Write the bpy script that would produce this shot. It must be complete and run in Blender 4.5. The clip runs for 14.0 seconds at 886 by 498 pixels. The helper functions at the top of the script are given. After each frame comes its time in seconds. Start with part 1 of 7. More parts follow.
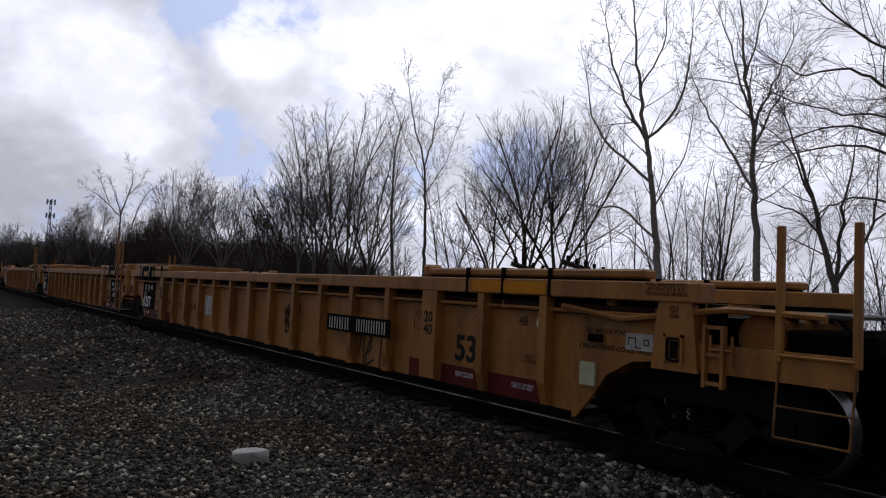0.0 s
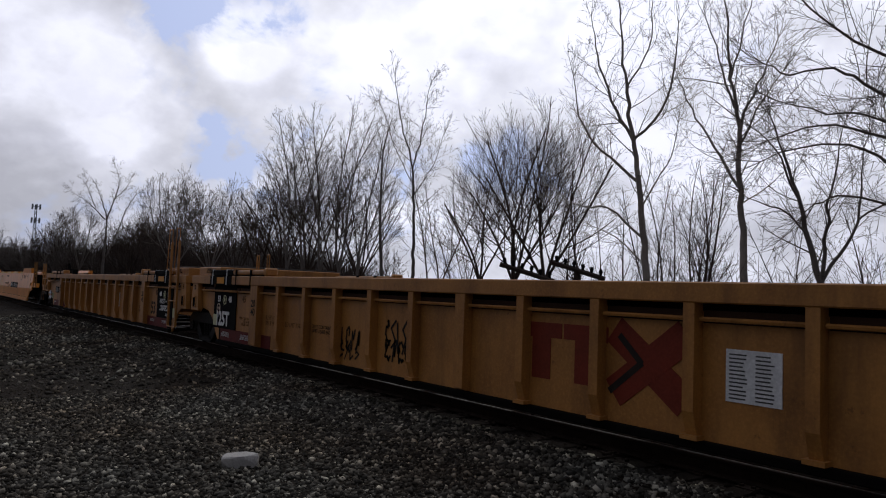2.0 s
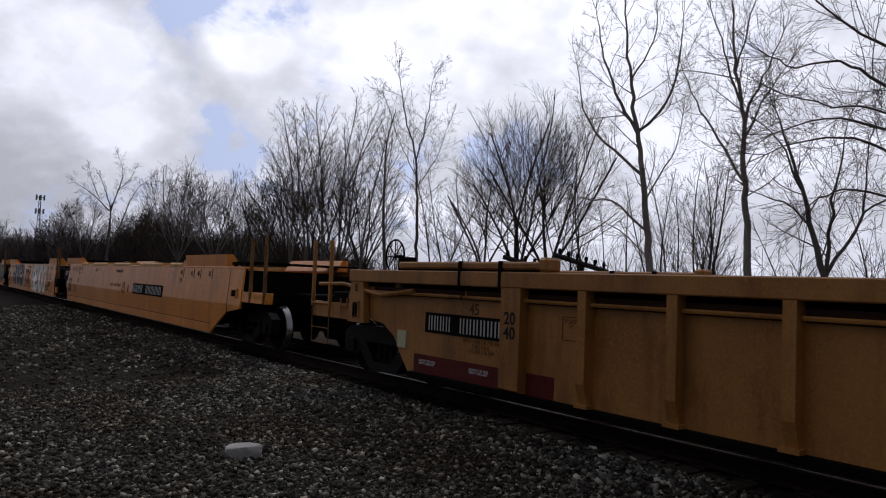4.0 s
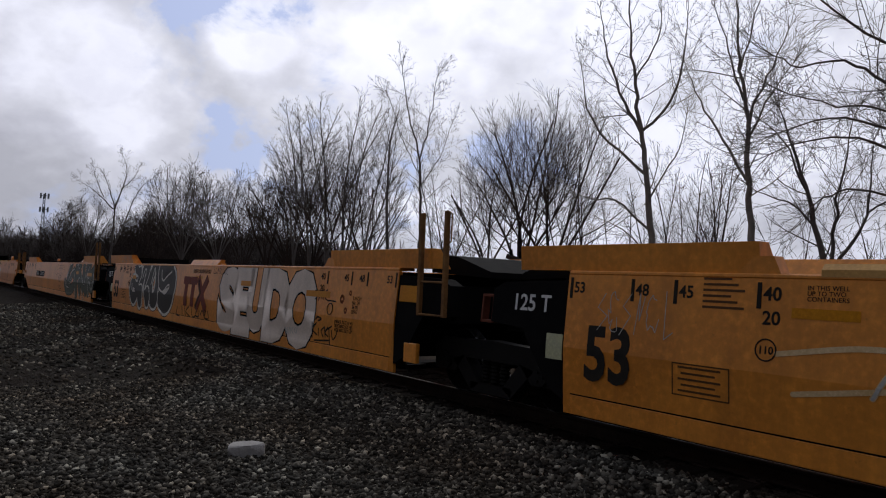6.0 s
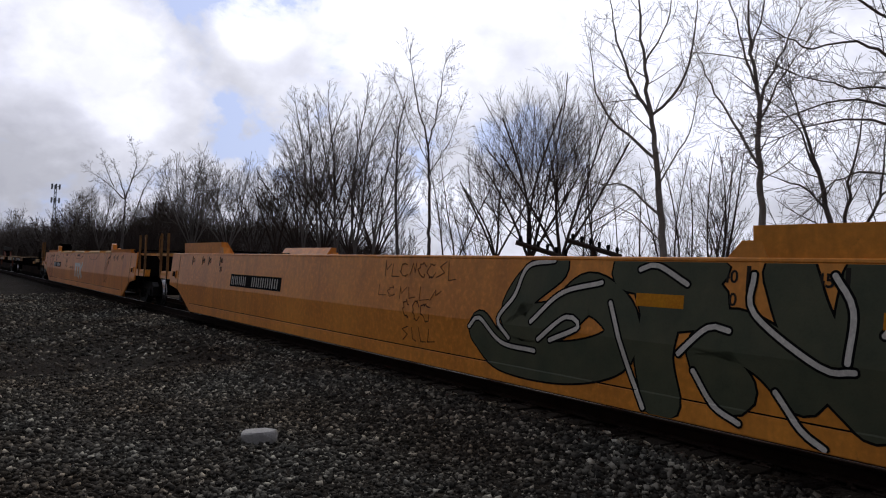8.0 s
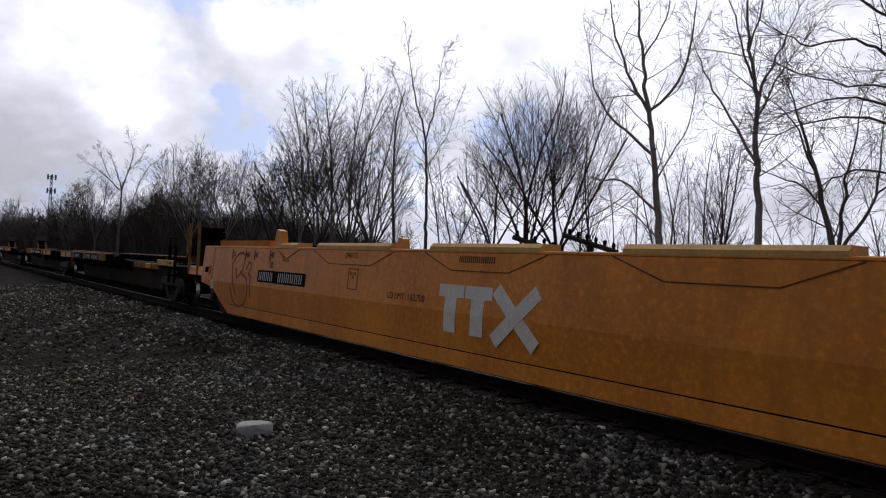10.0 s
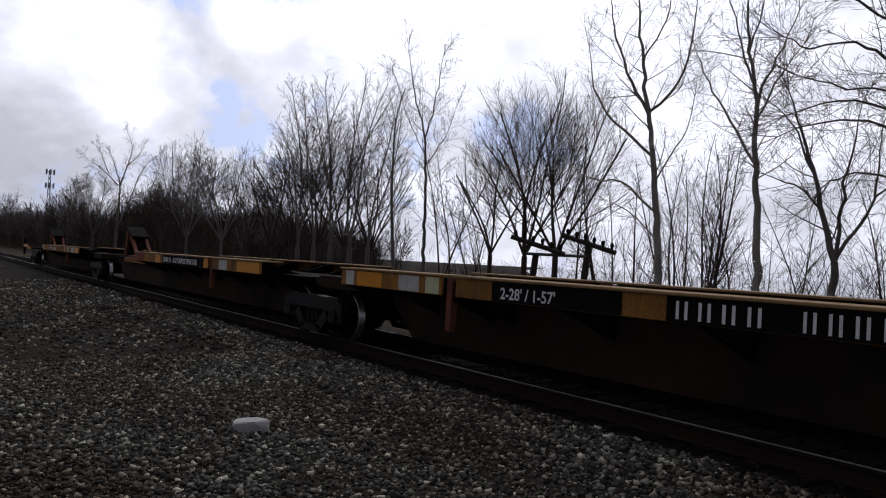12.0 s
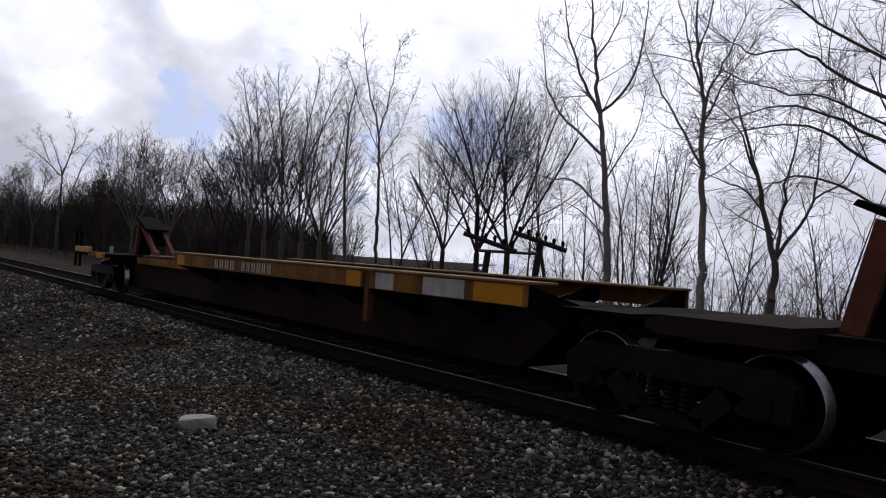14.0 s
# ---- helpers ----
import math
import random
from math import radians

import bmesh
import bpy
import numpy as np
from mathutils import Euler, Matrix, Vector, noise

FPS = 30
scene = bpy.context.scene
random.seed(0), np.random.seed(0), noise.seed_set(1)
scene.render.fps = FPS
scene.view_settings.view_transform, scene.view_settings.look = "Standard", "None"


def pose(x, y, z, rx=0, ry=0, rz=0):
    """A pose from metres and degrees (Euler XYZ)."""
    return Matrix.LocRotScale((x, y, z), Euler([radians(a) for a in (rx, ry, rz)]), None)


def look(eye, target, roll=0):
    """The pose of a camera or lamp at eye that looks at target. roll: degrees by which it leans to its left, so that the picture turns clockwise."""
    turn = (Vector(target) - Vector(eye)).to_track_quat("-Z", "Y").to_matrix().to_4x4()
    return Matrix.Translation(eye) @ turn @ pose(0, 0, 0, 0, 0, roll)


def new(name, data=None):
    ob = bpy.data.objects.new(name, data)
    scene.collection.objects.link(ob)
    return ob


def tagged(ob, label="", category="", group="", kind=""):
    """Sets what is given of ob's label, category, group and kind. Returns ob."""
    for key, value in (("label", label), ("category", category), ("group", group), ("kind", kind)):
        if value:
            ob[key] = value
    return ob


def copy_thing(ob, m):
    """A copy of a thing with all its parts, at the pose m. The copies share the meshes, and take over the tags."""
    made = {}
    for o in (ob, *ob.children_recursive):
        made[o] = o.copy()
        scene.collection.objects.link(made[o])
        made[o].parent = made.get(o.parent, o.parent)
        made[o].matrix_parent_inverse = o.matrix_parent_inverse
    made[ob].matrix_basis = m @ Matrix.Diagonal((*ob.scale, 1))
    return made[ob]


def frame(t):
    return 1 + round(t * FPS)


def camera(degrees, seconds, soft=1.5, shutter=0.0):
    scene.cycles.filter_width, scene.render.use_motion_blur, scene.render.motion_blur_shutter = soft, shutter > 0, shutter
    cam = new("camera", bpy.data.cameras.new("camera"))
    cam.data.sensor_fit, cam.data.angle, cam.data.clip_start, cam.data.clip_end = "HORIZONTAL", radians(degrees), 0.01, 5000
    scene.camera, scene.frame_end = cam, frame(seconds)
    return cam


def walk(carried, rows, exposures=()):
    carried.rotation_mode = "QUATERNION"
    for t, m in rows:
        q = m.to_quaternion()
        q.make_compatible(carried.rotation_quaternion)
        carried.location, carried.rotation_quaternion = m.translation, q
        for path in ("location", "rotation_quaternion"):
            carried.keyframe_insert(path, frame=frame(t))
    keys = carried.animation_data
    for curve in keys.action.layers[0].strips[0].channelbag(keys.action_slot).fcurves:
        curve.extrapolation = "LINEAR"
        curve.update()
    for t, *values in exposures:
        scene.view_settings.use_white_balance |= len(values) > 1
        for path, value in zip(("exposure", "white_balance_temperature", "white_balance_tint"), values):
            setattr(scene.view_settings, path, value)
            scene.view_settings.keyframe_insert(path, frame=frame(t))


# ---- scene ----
# ---- camera: hand-held on one spot, turning a little ----
cam = camera(63.0, 14.0, soft=1.1, shutter=0.0)
EYE = 1.44
ROWS = [
    (0.0, 53.80, 3.21, -2.62),
    (0.5, 53.64, 3.63, -2.88),
    (1.0, 53.33, 3.62, -2.70),
    (1.5, 53.05, 3.35, -2.16),
    (2.0, 52.95, 3.36, -2.05),
    (2.5, 52.92, 3.02, -2.13),
    (3.0, 53.02, 2.86, -2.10),
    (5.5, 53.37, 2.65, -2.54),
    (6.0, 53.44, 2.66, -2.42),
    (6.5, 54.26, 2.38, -3.00),
    (7.0, 54.50, 1.91, -2.62),
    (7.5, 54.27, 1.77, -1.99),
    (10.0, 53.93, 1.14, -2.43),
    (10.5, 53.95, 1.15, -2.68),
    (11.0, 53.86, 1.09, -2.80),
    (11.5, 53.85, 1.00, -2.67),
    (12.0, 53.79, 1.05, -2.99),
    (12.5, 53.23, 0.77, -3.64),
    (13.0, 52.74, 0.91, -3.50),
    (13.5, 51.89, 1.04, -3.71),
    (14.0, 50.02, 0.96, -3.60),
]
walk(cam, [(t, pose(0, 0, EYE, 90 + pitch, roll, yaw)) for t, yaw, pitch, roll in ROWS],
     exposures=[(0.0, -0.04), (0.5, -0.06), (1.0, -0.12), (3.0, -0.12), (5.5, -0.14), (6.0, -0.18), (6.5, -0.08), (7.0, -0.22), (7.5, -0.02), (10.0, 0.1), (10.5, 0.0), (11.0, 0.04), (12.0, 0.14), (13.0, 0.08), (14.0, 0.04)])

# ---- world, sun ----
SUN_AZ, SUN_EL = 52.0, 38.0       # the sun stands behind bright cloud beyond the track


def sky_world():
    w = bpy.data.worlds.new("sky")
    scene.world = w
    w.use_nodes = True
    nt = w.node_tree
    nt.nodes.clear()
    N = nt.nodes.new
    L = nt.links.new
    out = N("ShaderNodeOutputWorld")
    bg = N("ShaderNodeBackground")
    L(bg.outputs[0], out.inputs[0])
    tc = N("ShaderNodeTexCoord")
    sky = N("ShaderNodeTexSky")
    sky.sky_type = "NISHITA"
    sky.sun_disc = False
    sky.sun_elevation = radians(SUN_EL)
    sky.sun_rotation = radians(-SUN_AZ)
    # flatten the dome so that the cloud deck stretches towards the horizon
    sep = N("ShaderNodeSeparateXYZ")
    L(tc.outputs["Generated"], sep.inputs[0])
    zz = N("ShaderNodeMath")
    zz.operation = "ADD"
    L(sep.outputs[2], zz.inputs[0])
    zz.inputs[1].default_value = 0.75
    div = N("ShaderNodeVectorMath")
    div.operation = "DIVIDE"
    comb = N("ShaderNodeCombineXYZ")
    for i in range(3):
        L(zz.outputs[0], comb.inputs[i])
    L(tc.outputs["Generated"], div.inputs[0])
    L(comb.outputs[0], div.inputs[1])

    def nz(scale, detail, rough, dist, offs):
        mp = N("ShaderNodeMapping")
        mp.inputs["Location"].default_value = offs
        L(div.outputs[0], mp.inputs[0])
        n = N("ShaderNodeTexNoise")
        n.inputs["Scale"].default_value = scale
        n.inputs["Detail"].default_value = detail
        n.inputs["Roughness"].default_value = rough
        n.inputs["Distortion"].default_value = dist
        L(mp.outputs[0], n.inputs["Vector"])
        return n.outputs["Fac"]

    def ramp(fac, stops):
        r = N("ShaderNodeValToRGB")
        el = r.color_ramp.elements
        while len(el) < len(stops):
            el.new(0.5)
        for e, (p, c) in zip(el, stops):
            e.position = p
            e.color = (*c, 1)
        L(fac, r.inputs[0])
        return r.outputs[0]

    def mix(a, b, fac, kind="MIX"):
        m = N("ShaderNodeMix")
        m.data_type, m.blend_type = "RGBA", kind
        for s, v in ((m.inputs[0], fac), (m.inputs[6], a), (m.inputs[7], b)):
            if hasattr(v, "is_linked"):
                L(v, s)
            elif isinstance(v, (int, float)):
                s.default_value = v
            else:
                s.default_value = (*v, 1)
        return m.outputs[2]

    def toward(az, el):
        a, e = radians(az), radians(el)
        d = N("ShaderNodeVectorMath")
        d.operation = "DOT_PRODUCT"
        L(tc.outputs["Generated"], d.inputs[0])
        d.inputs[1].default_value = (-math.sin(a) * math.cos(e), math.cos(a) * math.cos(e), math.sin(e))
        return d.outputs["Value"]

    def lobe(az, el, width, height):
        """A soft round patch of sky: 1 in its middle, 0 at its rim (degrees)."""
        d = toward(az, el)
        r = N("ShaderNodeMapRange")
        r.interpolation_type = "SMOOTHSTEP"
        r.inputs["From Min"].default_value, r.inputs["From Max"].default_value = math.cos(radians(width)), 1.0
        r.inputs["To Max"].default_value = height
        L(d, r.inputs["Value"])
        return r.outputs["Result"]

    def plus(*terms):
        tot = terms[0]
        for t in terms[1:]:
            m = N("ShaderNodeMath")
            m.operation = "ADD"
            L(tot, m.inputs[0])
            if isinstance(t, float):
                m.inputs[1].default_value = t
            else:
                L(t, m.inputs[1])
            tot = m.outputs[0]
        return tot

    def wide(fac, gain):
        """The same noise with more contrast about its middle."""
        m = N("ShaderNodeMath")
        m.operation = "MULTIPLY_ADD"
        L(fac, m.inputs[0])
        m.inputs[1].default_value, m.inputs[2].default_value = gain, 0.5 - 0.5 * gain
        return m.outputs[0]

    def tint(v):
        return (v * 0.955, v * 0.97, v * 1.09)

    body = wide(nz(7.0, 9, 0.5, 0.1, (3.1, 1.7, 0.4)), 1.5)
    heap = nz(17.0, 8, 0.55, 0.2, (1.3, 4.2, 2.9))
    # broken cumulus: heaped cloud round the hidden sun, a torn gap of pale blue, duller sheets low in the distance
    cover = plus(wide(nz(9.0, 10, 0.58, 0.25, (7.3, 2.2, 1.9)), 1.9), lobe(56, 20, 11, 0.5), lobe(69.3, 18.0, 4.6, 0.5), lobe(80, 14, 10, 0.3), lobe(32, 17, 20, 0.25), lobe(70.5, 21.5, 8, -0.44), lobe(70.5, 10.0, 4.0, -0.24), lobe(47, 12, 7, -0.3), 0.12)
    mask = ramp(cover, [(0.34, (0, 0, 0)), (0.46, (0.7, 0.7, 0.7)), (0.62, (1, 1, 1))])
    cloud = ramp(plus(body, lobe(56, 20, 11, 0.26), lobe(69.3, 18.3, 4.0, 0.3), lobe(78, 12.3, 5, 0.18), lobe(87, 6, 12, -0.22), lobe(30, 16, 20, 0.10)),
                 [(0.20, tint(0.58)), (0.40, tint(0.73)), (0.57, tint(0.86)), (0.72, tint(1.03))])
    shade = ramp(heap, [(0.36, (0.88, 0.88, 0.90)), (0.56, (1.0, 1.0, 1.0))])
    cloud = mix(cloud, shade, 0.7, "MULTIPLY")
    blue = mix(sky.outputs[0], (0.10, 0.10, 0.10), 1.0, "MULTIPLY")
    blue = mix(blue, (0.47, 0.55, 0.83), 0.85)
    col = mix(blue, cloud, mask)
    # brightness: a broad glow round the hidden sun, duller cloud away from it
    glow = ramp(toward(SUN_AZ, SUN_EL), [(0.0, (0.27, 0.27, 0.285)), (0.5, (0.46, 0.46, 0.48)), (0.76, (0.95, 0.95, 0.97)), (0.97, (1.2, 1.2, 1.2))])
    col = mix(col, glow, 1.0, "MULTIPLY")
    L(col, bg.inputs["Color"])
    bg.inputs["Strength"].default_value = 1.0


sky_world()
sun = new("sun", bpy.data.lights.new("sun", "SUN"))
sun.data.energy, sun.data.angle, sun.data.color = 0.6, radians(14), (1.0, 0.96, 0.9)
sun.matrix_world = look((0, 0, 0), (math.sin(radians(SUN_AZ)) * math.cos(radians(SUN_EL)), -math.cos(radians(SUN_AZ)) * math.cos(radians(SUN_EL)), -math.sin(radians(SUN_EL))))


# ---- materials ----
def material(name, c1, c2, rough=0.7, metal=0.0, scale=3.0, stretch=(1, 1, 1), fine=40.0, bump=0.15, dirt=0.0, dirt_col=(0.05, 0.04, 0.03), random_c=None, island=False, spec=0.12):
    m = bpy.data.materials.new(name)
    m.use_nodes = True
    nt = m.node_tree
    N, L = nt.nodes.new, nt.links.new
    b = nt.nodes["Principled BSDF"]
    b.inputs["Roughness"].default_value = rough
    b.inputs["Metallic"].default_value = metal
    b.inputs["Specular IOR Level"].default_value = spec
    tc = N("ShaderNodeTexCoord")
    mp = N("ShaderNodeMapping")
    mp.inputs["Scale"].default_value = stretch
    L(tc.outputs["Object"], mp.inputs[0])

    def nz(s, detail=6.0, rough_=0.6, src=None):
        n = N("ShaderNodeTexNoise")
        n.inputs["Scale"].default_value = s
        n.inputs["Detail"].default_value = detail
        n.inputs["Roughness"].default_value = rough_
        L(src or mp.outputs[0], n.inputs["Vector"])
        return n.outputs["Fac"]

    def ramp(fac, a, bb):
        r = N("ShaderNodeMapRange")
        r.inputs["From Min"].default_value, r.inputs["From Max"].default_value = a, bb
        L(fac, r.inputs["Value"])
        return r.outputs["Result"]

    def mix(a, bb, fac, kind="MIX"):
        x = N("ShaderNodeMix")
        x.data_type, x.blend_type = "RGBA", kind
        for s, v in ((x.inputs[0], fac), (x.inputs[6], a), (x.inputs[7], bb)):
            if hasattr(v, "is_linked"):
                L(v, s)
            elif isinstance(v, (int, float)):
                s.default_value = v
            else:
                s.default_value = (*v, 1)
        return x.outputs[2]

    big = nz(scale)
    col = mix(c1, c2, ramp(big, 0.35, 0.65))
    small = nz(fine, 4.0)
    col = mix(col, mix(c1, (0.5, 0.5, 0.5), 0.0), ramp(small, 0.5, 0.8), "MIX")
    grain = N("ShaderNodeMapRange")
    grain.inputs["From Min"].default_value, grain.inputs["From Max"].default_value = 0.3, 0.7
    grain.inputs["To Min"].default_value, grain.inputs["To Max"].default_value = 0.88, 1.09
    L(small, grain.inputs["Value"])
    cg = N("ShaderNodeCombineXYZ")
    for i in range(3):
        L(grain.outputs[0], cg.inputs[i])
    col = mix(col, cg.outputs[0], 1.0, "MULTIPLY")
    if dirt:
        st = N("ShaderNodeMapping")
        st.inputs["Scale"].default_value = (1.9, 1.9, 0.35)
        L(tc.outputs["Object"], st.inputs[0])
        d = nz(1.6, 8.0, 0.65, st.outputs[0])
        r = ramp(d, 0.47, 0.75)
        k = N("ShaderNodeMath")
        k.operation = "MULTIPLY"
        k.inputs[1].default_value = dirt
        L(r, k.inputs[0])
        col = mix(col, dirt_col, k.outputs[0])
        spots = ramp(nz(9.0, 8.0, 0.7, tc.outputs["Object"]), 0.62, 0.70)
        k2 = N("ShaderNodeMath")
        k2.operation = "MULTIPLY"
        k2.inputs[1].default_value = dirt * 0.8
        L(spots, k2.inputs[0])
        col = mix(col, dirt_col, k2.outputs[0])
    if random_c is not None:
        if island:
            rnd = N("ShaderNodeNewGeometry").outputs["Random Per Island"]
        else:
            rnd = N("ShaderNodeObjectInfo").outputs["Random"]
        rr = N("ShaderNodeValToRGB")
        el = rr.color_ramp.elements
        while len(el) < len(random_c):
            el.new(0.5)
        for e, (p, c) in zip(el, random_c):
            e.position, e.color = p, (*c, 1)
        L(rnd, rr.inputs[0])
        col = mix(col, rr.outputs[0], 1.0, "MULTIPLY")
    L(col, b.inputs["Base Color"])
    if bump:
        bp = N("ShaderNodeBump")
        bp.inputs["Strength"].default_value = bump
        bp.inputs["Distance"].default_value = 0.01
        L(small, bp.inputs["Height"])
        L(bp.outputs[0], b.inputs["Normal"])
    return m


M_tan = material("faded_yellow_paint", (0.42, 0.186, 0.041), (0.30, 0.125, 0.027), 0.5, 0, 1.3, dirt=0.7, dirt_col=(0.085, 0.036, 0.012), spec=0.35)
M_yel = material("yellow_paint", (0.84, 0.322, 0.042), (0.66, 0.230, 0.025), 0.36, 0, 0.55, fine=14.0, bump=0.04, dirt=0.45, dirt_col=(0.26, 0.095, 0.018), spec=0.38)
M_darkrail = material("rust_brown_rail_shade", (0.045, 0.020, 0.010), (0.03, 0.014, 0.007), 0.7, 0, 2)
M_orange = material("orange_reflector", (0.62, 0.26, 0.01), (0.55, 0.2, 0.01), 0.4, 0, 3)
M_black = material("black_paint", (0.005, 0.005, 0.0055), (0.008, 0.0075, 0.0075), 0.8, 0, 3, dirt=0.15, dirt_col=(0.03, 0.022, 0.014), spec=0.04)
# grimy steel, blackened further so its colour holds the shade under the cars
M_under = material("grimy_shade_steel", (0.0035, 0.003, 0.0028), (0.0065, 0.0055, 0.0045), 0.85, 0, 4, bump=0.3, spec=0.04)
M_white = material("white_stencil", (0.72, 0.72, 0.70), (0.6, 0.6, 0.58), 0.6, 0, 6)
M_number = material("dull_white_stencil", (0.55, 0.54, 0.50), (0.42, 0.40, 0.36), 0.7, 0, 8, dirt=0.35, dirt_col=(0.12, 0.07, 0.03))
M_grate = material("dull_grating_steel", (0.10, 0.098, 0.092), (0.065, 0.06, 0.055), 0.8, 0, 5)
M_thicket = material("deep_thicket_bark", (0.042, 0.031, 0.026), (0.028, 0.021, 0.018), 0.9, 0, 1.0)
M_ink = material("black_stencil", (0.018, 0.016, 0.014), (0.03, 0.024, 0.018), 0.65, 0, 6)
M_faint = material("faded_stencil", (0.10, 0.048, 0.02), (0.13, 0.06, 0.022), 0.65, 0, 6)
M_red = material("dark_red_paint", (0.13, 0.018, 0.016), (0.09, 0.014, 0.013), 0.6, 0, 3, dirt=0.4)
M_logo = material("maroon_logo_paint", (0.19, 0.032, 0.017), (0.15, 0.028, 0.015), 0.55, 0, 3)
M_rustred = material("red_oxide_paint", (0.17, 0.05, 0.028), (0.10, 0.035, 0.022), 0.75, 0, 3, dirt=0.5)
M_wheel = material("polished_wheel_steel", (0.45, 0.45, 0.455), (0.28, 0.275, 0.27), 0.26, 0.9, 4, bump=0.03)
M_rail = material("rail_steel", (0.024, 0.016, 0.012), (0.015, 0.010, 0.008), 0.8, 0.0, 6, bump=0.2, spec=0.03)
M_railtop = material("worn_rail_head", (0.13, 0.13, 0.13), (0.09, 0.088, 0.085), 0.3, 0.9, 6, bump=0.02)
M_tie = material("creosoted_wood", (0.012, 0.0085, 0.0065), (0.008, 0.006, 0.0048), 0.9, 0, 3, (0.6, 6, 6), 30, 0.5, spec=0.02, random_c=[(0, (0.7, 0.7, 0.7)), (1, (1.3, 1.25, 1.2))])
M_bark = material("grey_bark", (0.16, 0.14, 0.125), (0.10, 0.085, 0.075), 0.9, 0, 2.0, (1, 1, 0.25), 18, 0.6)
M_bark2 = material("brown_bark", (0.072, 0.052, 0.042), (0.046, 0.034, 0.028), 0.9, 0, 2.0, (1, 1, 0.25), 18, 0.6)
M_palebark = material("pale_grey_bark", (0.31, 0.28, 0.24), (0.20, 0.175, 0.15), 0.9, 0, 2.0, (1, 1, 0.25), 18, 0.6)
M_grey = material("galvanised_steel", (0.30, 0.31, 0.32), (0.22, 0.22, 0.23), 0.5, 0.6, 4)
M_pole = material("weathered_pole_wood", (0.05, 0.040, 0.034), (0.032, 0.026, 0.022), 0.9, 0, 3, (1, 1, 0.2))
M_silver = material("silver_spray_paint", (0.74, 0.61, 0.49), (0.66, 0.54, 0.42), 0.42, 0, 2, dirt=0.15, spec=0.3)
M_charcoal = material("charcoal_spray_paint", (0.050, 0.040, 0.029), (0.034, 0.027, 0.020), 0.5, 0, 2, spec=0.2)
M_green = material("dark_green_spray_paint", (0.060, 0.072, 0.042), (0.10, 0.10, 0.055), 0.5, 0, 2, dirt=0.25, spec=0.2)
M_pale = material("pale_spray_line", (0.52, 0.50, 0.45), (0.42, 0.40, 0.35), 0.6, 0, 8)
M_chalk = material("chalky_white_spray", (0.74, 0.69, 0.60), (0.60, 0.56, 0.48), 0.6, 0, 4, dirt=0.15)
M_brownpost = material("rust_brown_paint", (0.27, 0.135, 0.045), (0.14, 0.065, 0.025), 0.7, 0, 4, dirt=0.5)
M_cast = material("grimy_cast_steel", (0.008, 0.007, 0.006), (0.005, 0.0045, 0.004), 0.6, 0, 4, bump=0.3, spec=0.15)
M_sticker = material("pale_yellow_sticker", (0.55, 0.55, 0.32), (0.45, 0.45, 0.3), 0.6, 0, 9)
M_stone = material("crushed_stone", (0.116, 0.112, 0.095), (0.076, 0.058, 0.040), 0.9, 0, 0.4, bump=0.2, random_c=[(0.0, (0.15, 0.15, 0.15)), (0.5, (0.48, 0.47, 0.46)), (0.75, (1.0, 1.0, 0.98)), (0.9, (1.9, 1.9, 1.86)), (1.0, (4.6, 4.6, 4.4))], island=True)
# oily stone, coloured almost black to carry the shade under the train
M_shadestone = material("oily_shade_stone", (0.010, 0.0075, 0.006), (0.016, 0.0115, 0.009), 0.9, 0, 2.0, bump=0.3, spec=0.02, random_c=[(0, (0.6, 0.6, 0.6)), (1, (1.5, 1.45, 1.4))], island=True)
M_water = material("still_water", (0.02, 0.024, 0.026), (0.03, 0.033, 0.034), 0.06, 0, 0.05, fine=1.5, bump=0.05, spec=0.5)
M_rock = material("pale_concrete_lump", (0.42, 0.40, 0.37), (0.3, 0.29, 0.27), 0.9, 0, 6, fine=50, bump=0.6)


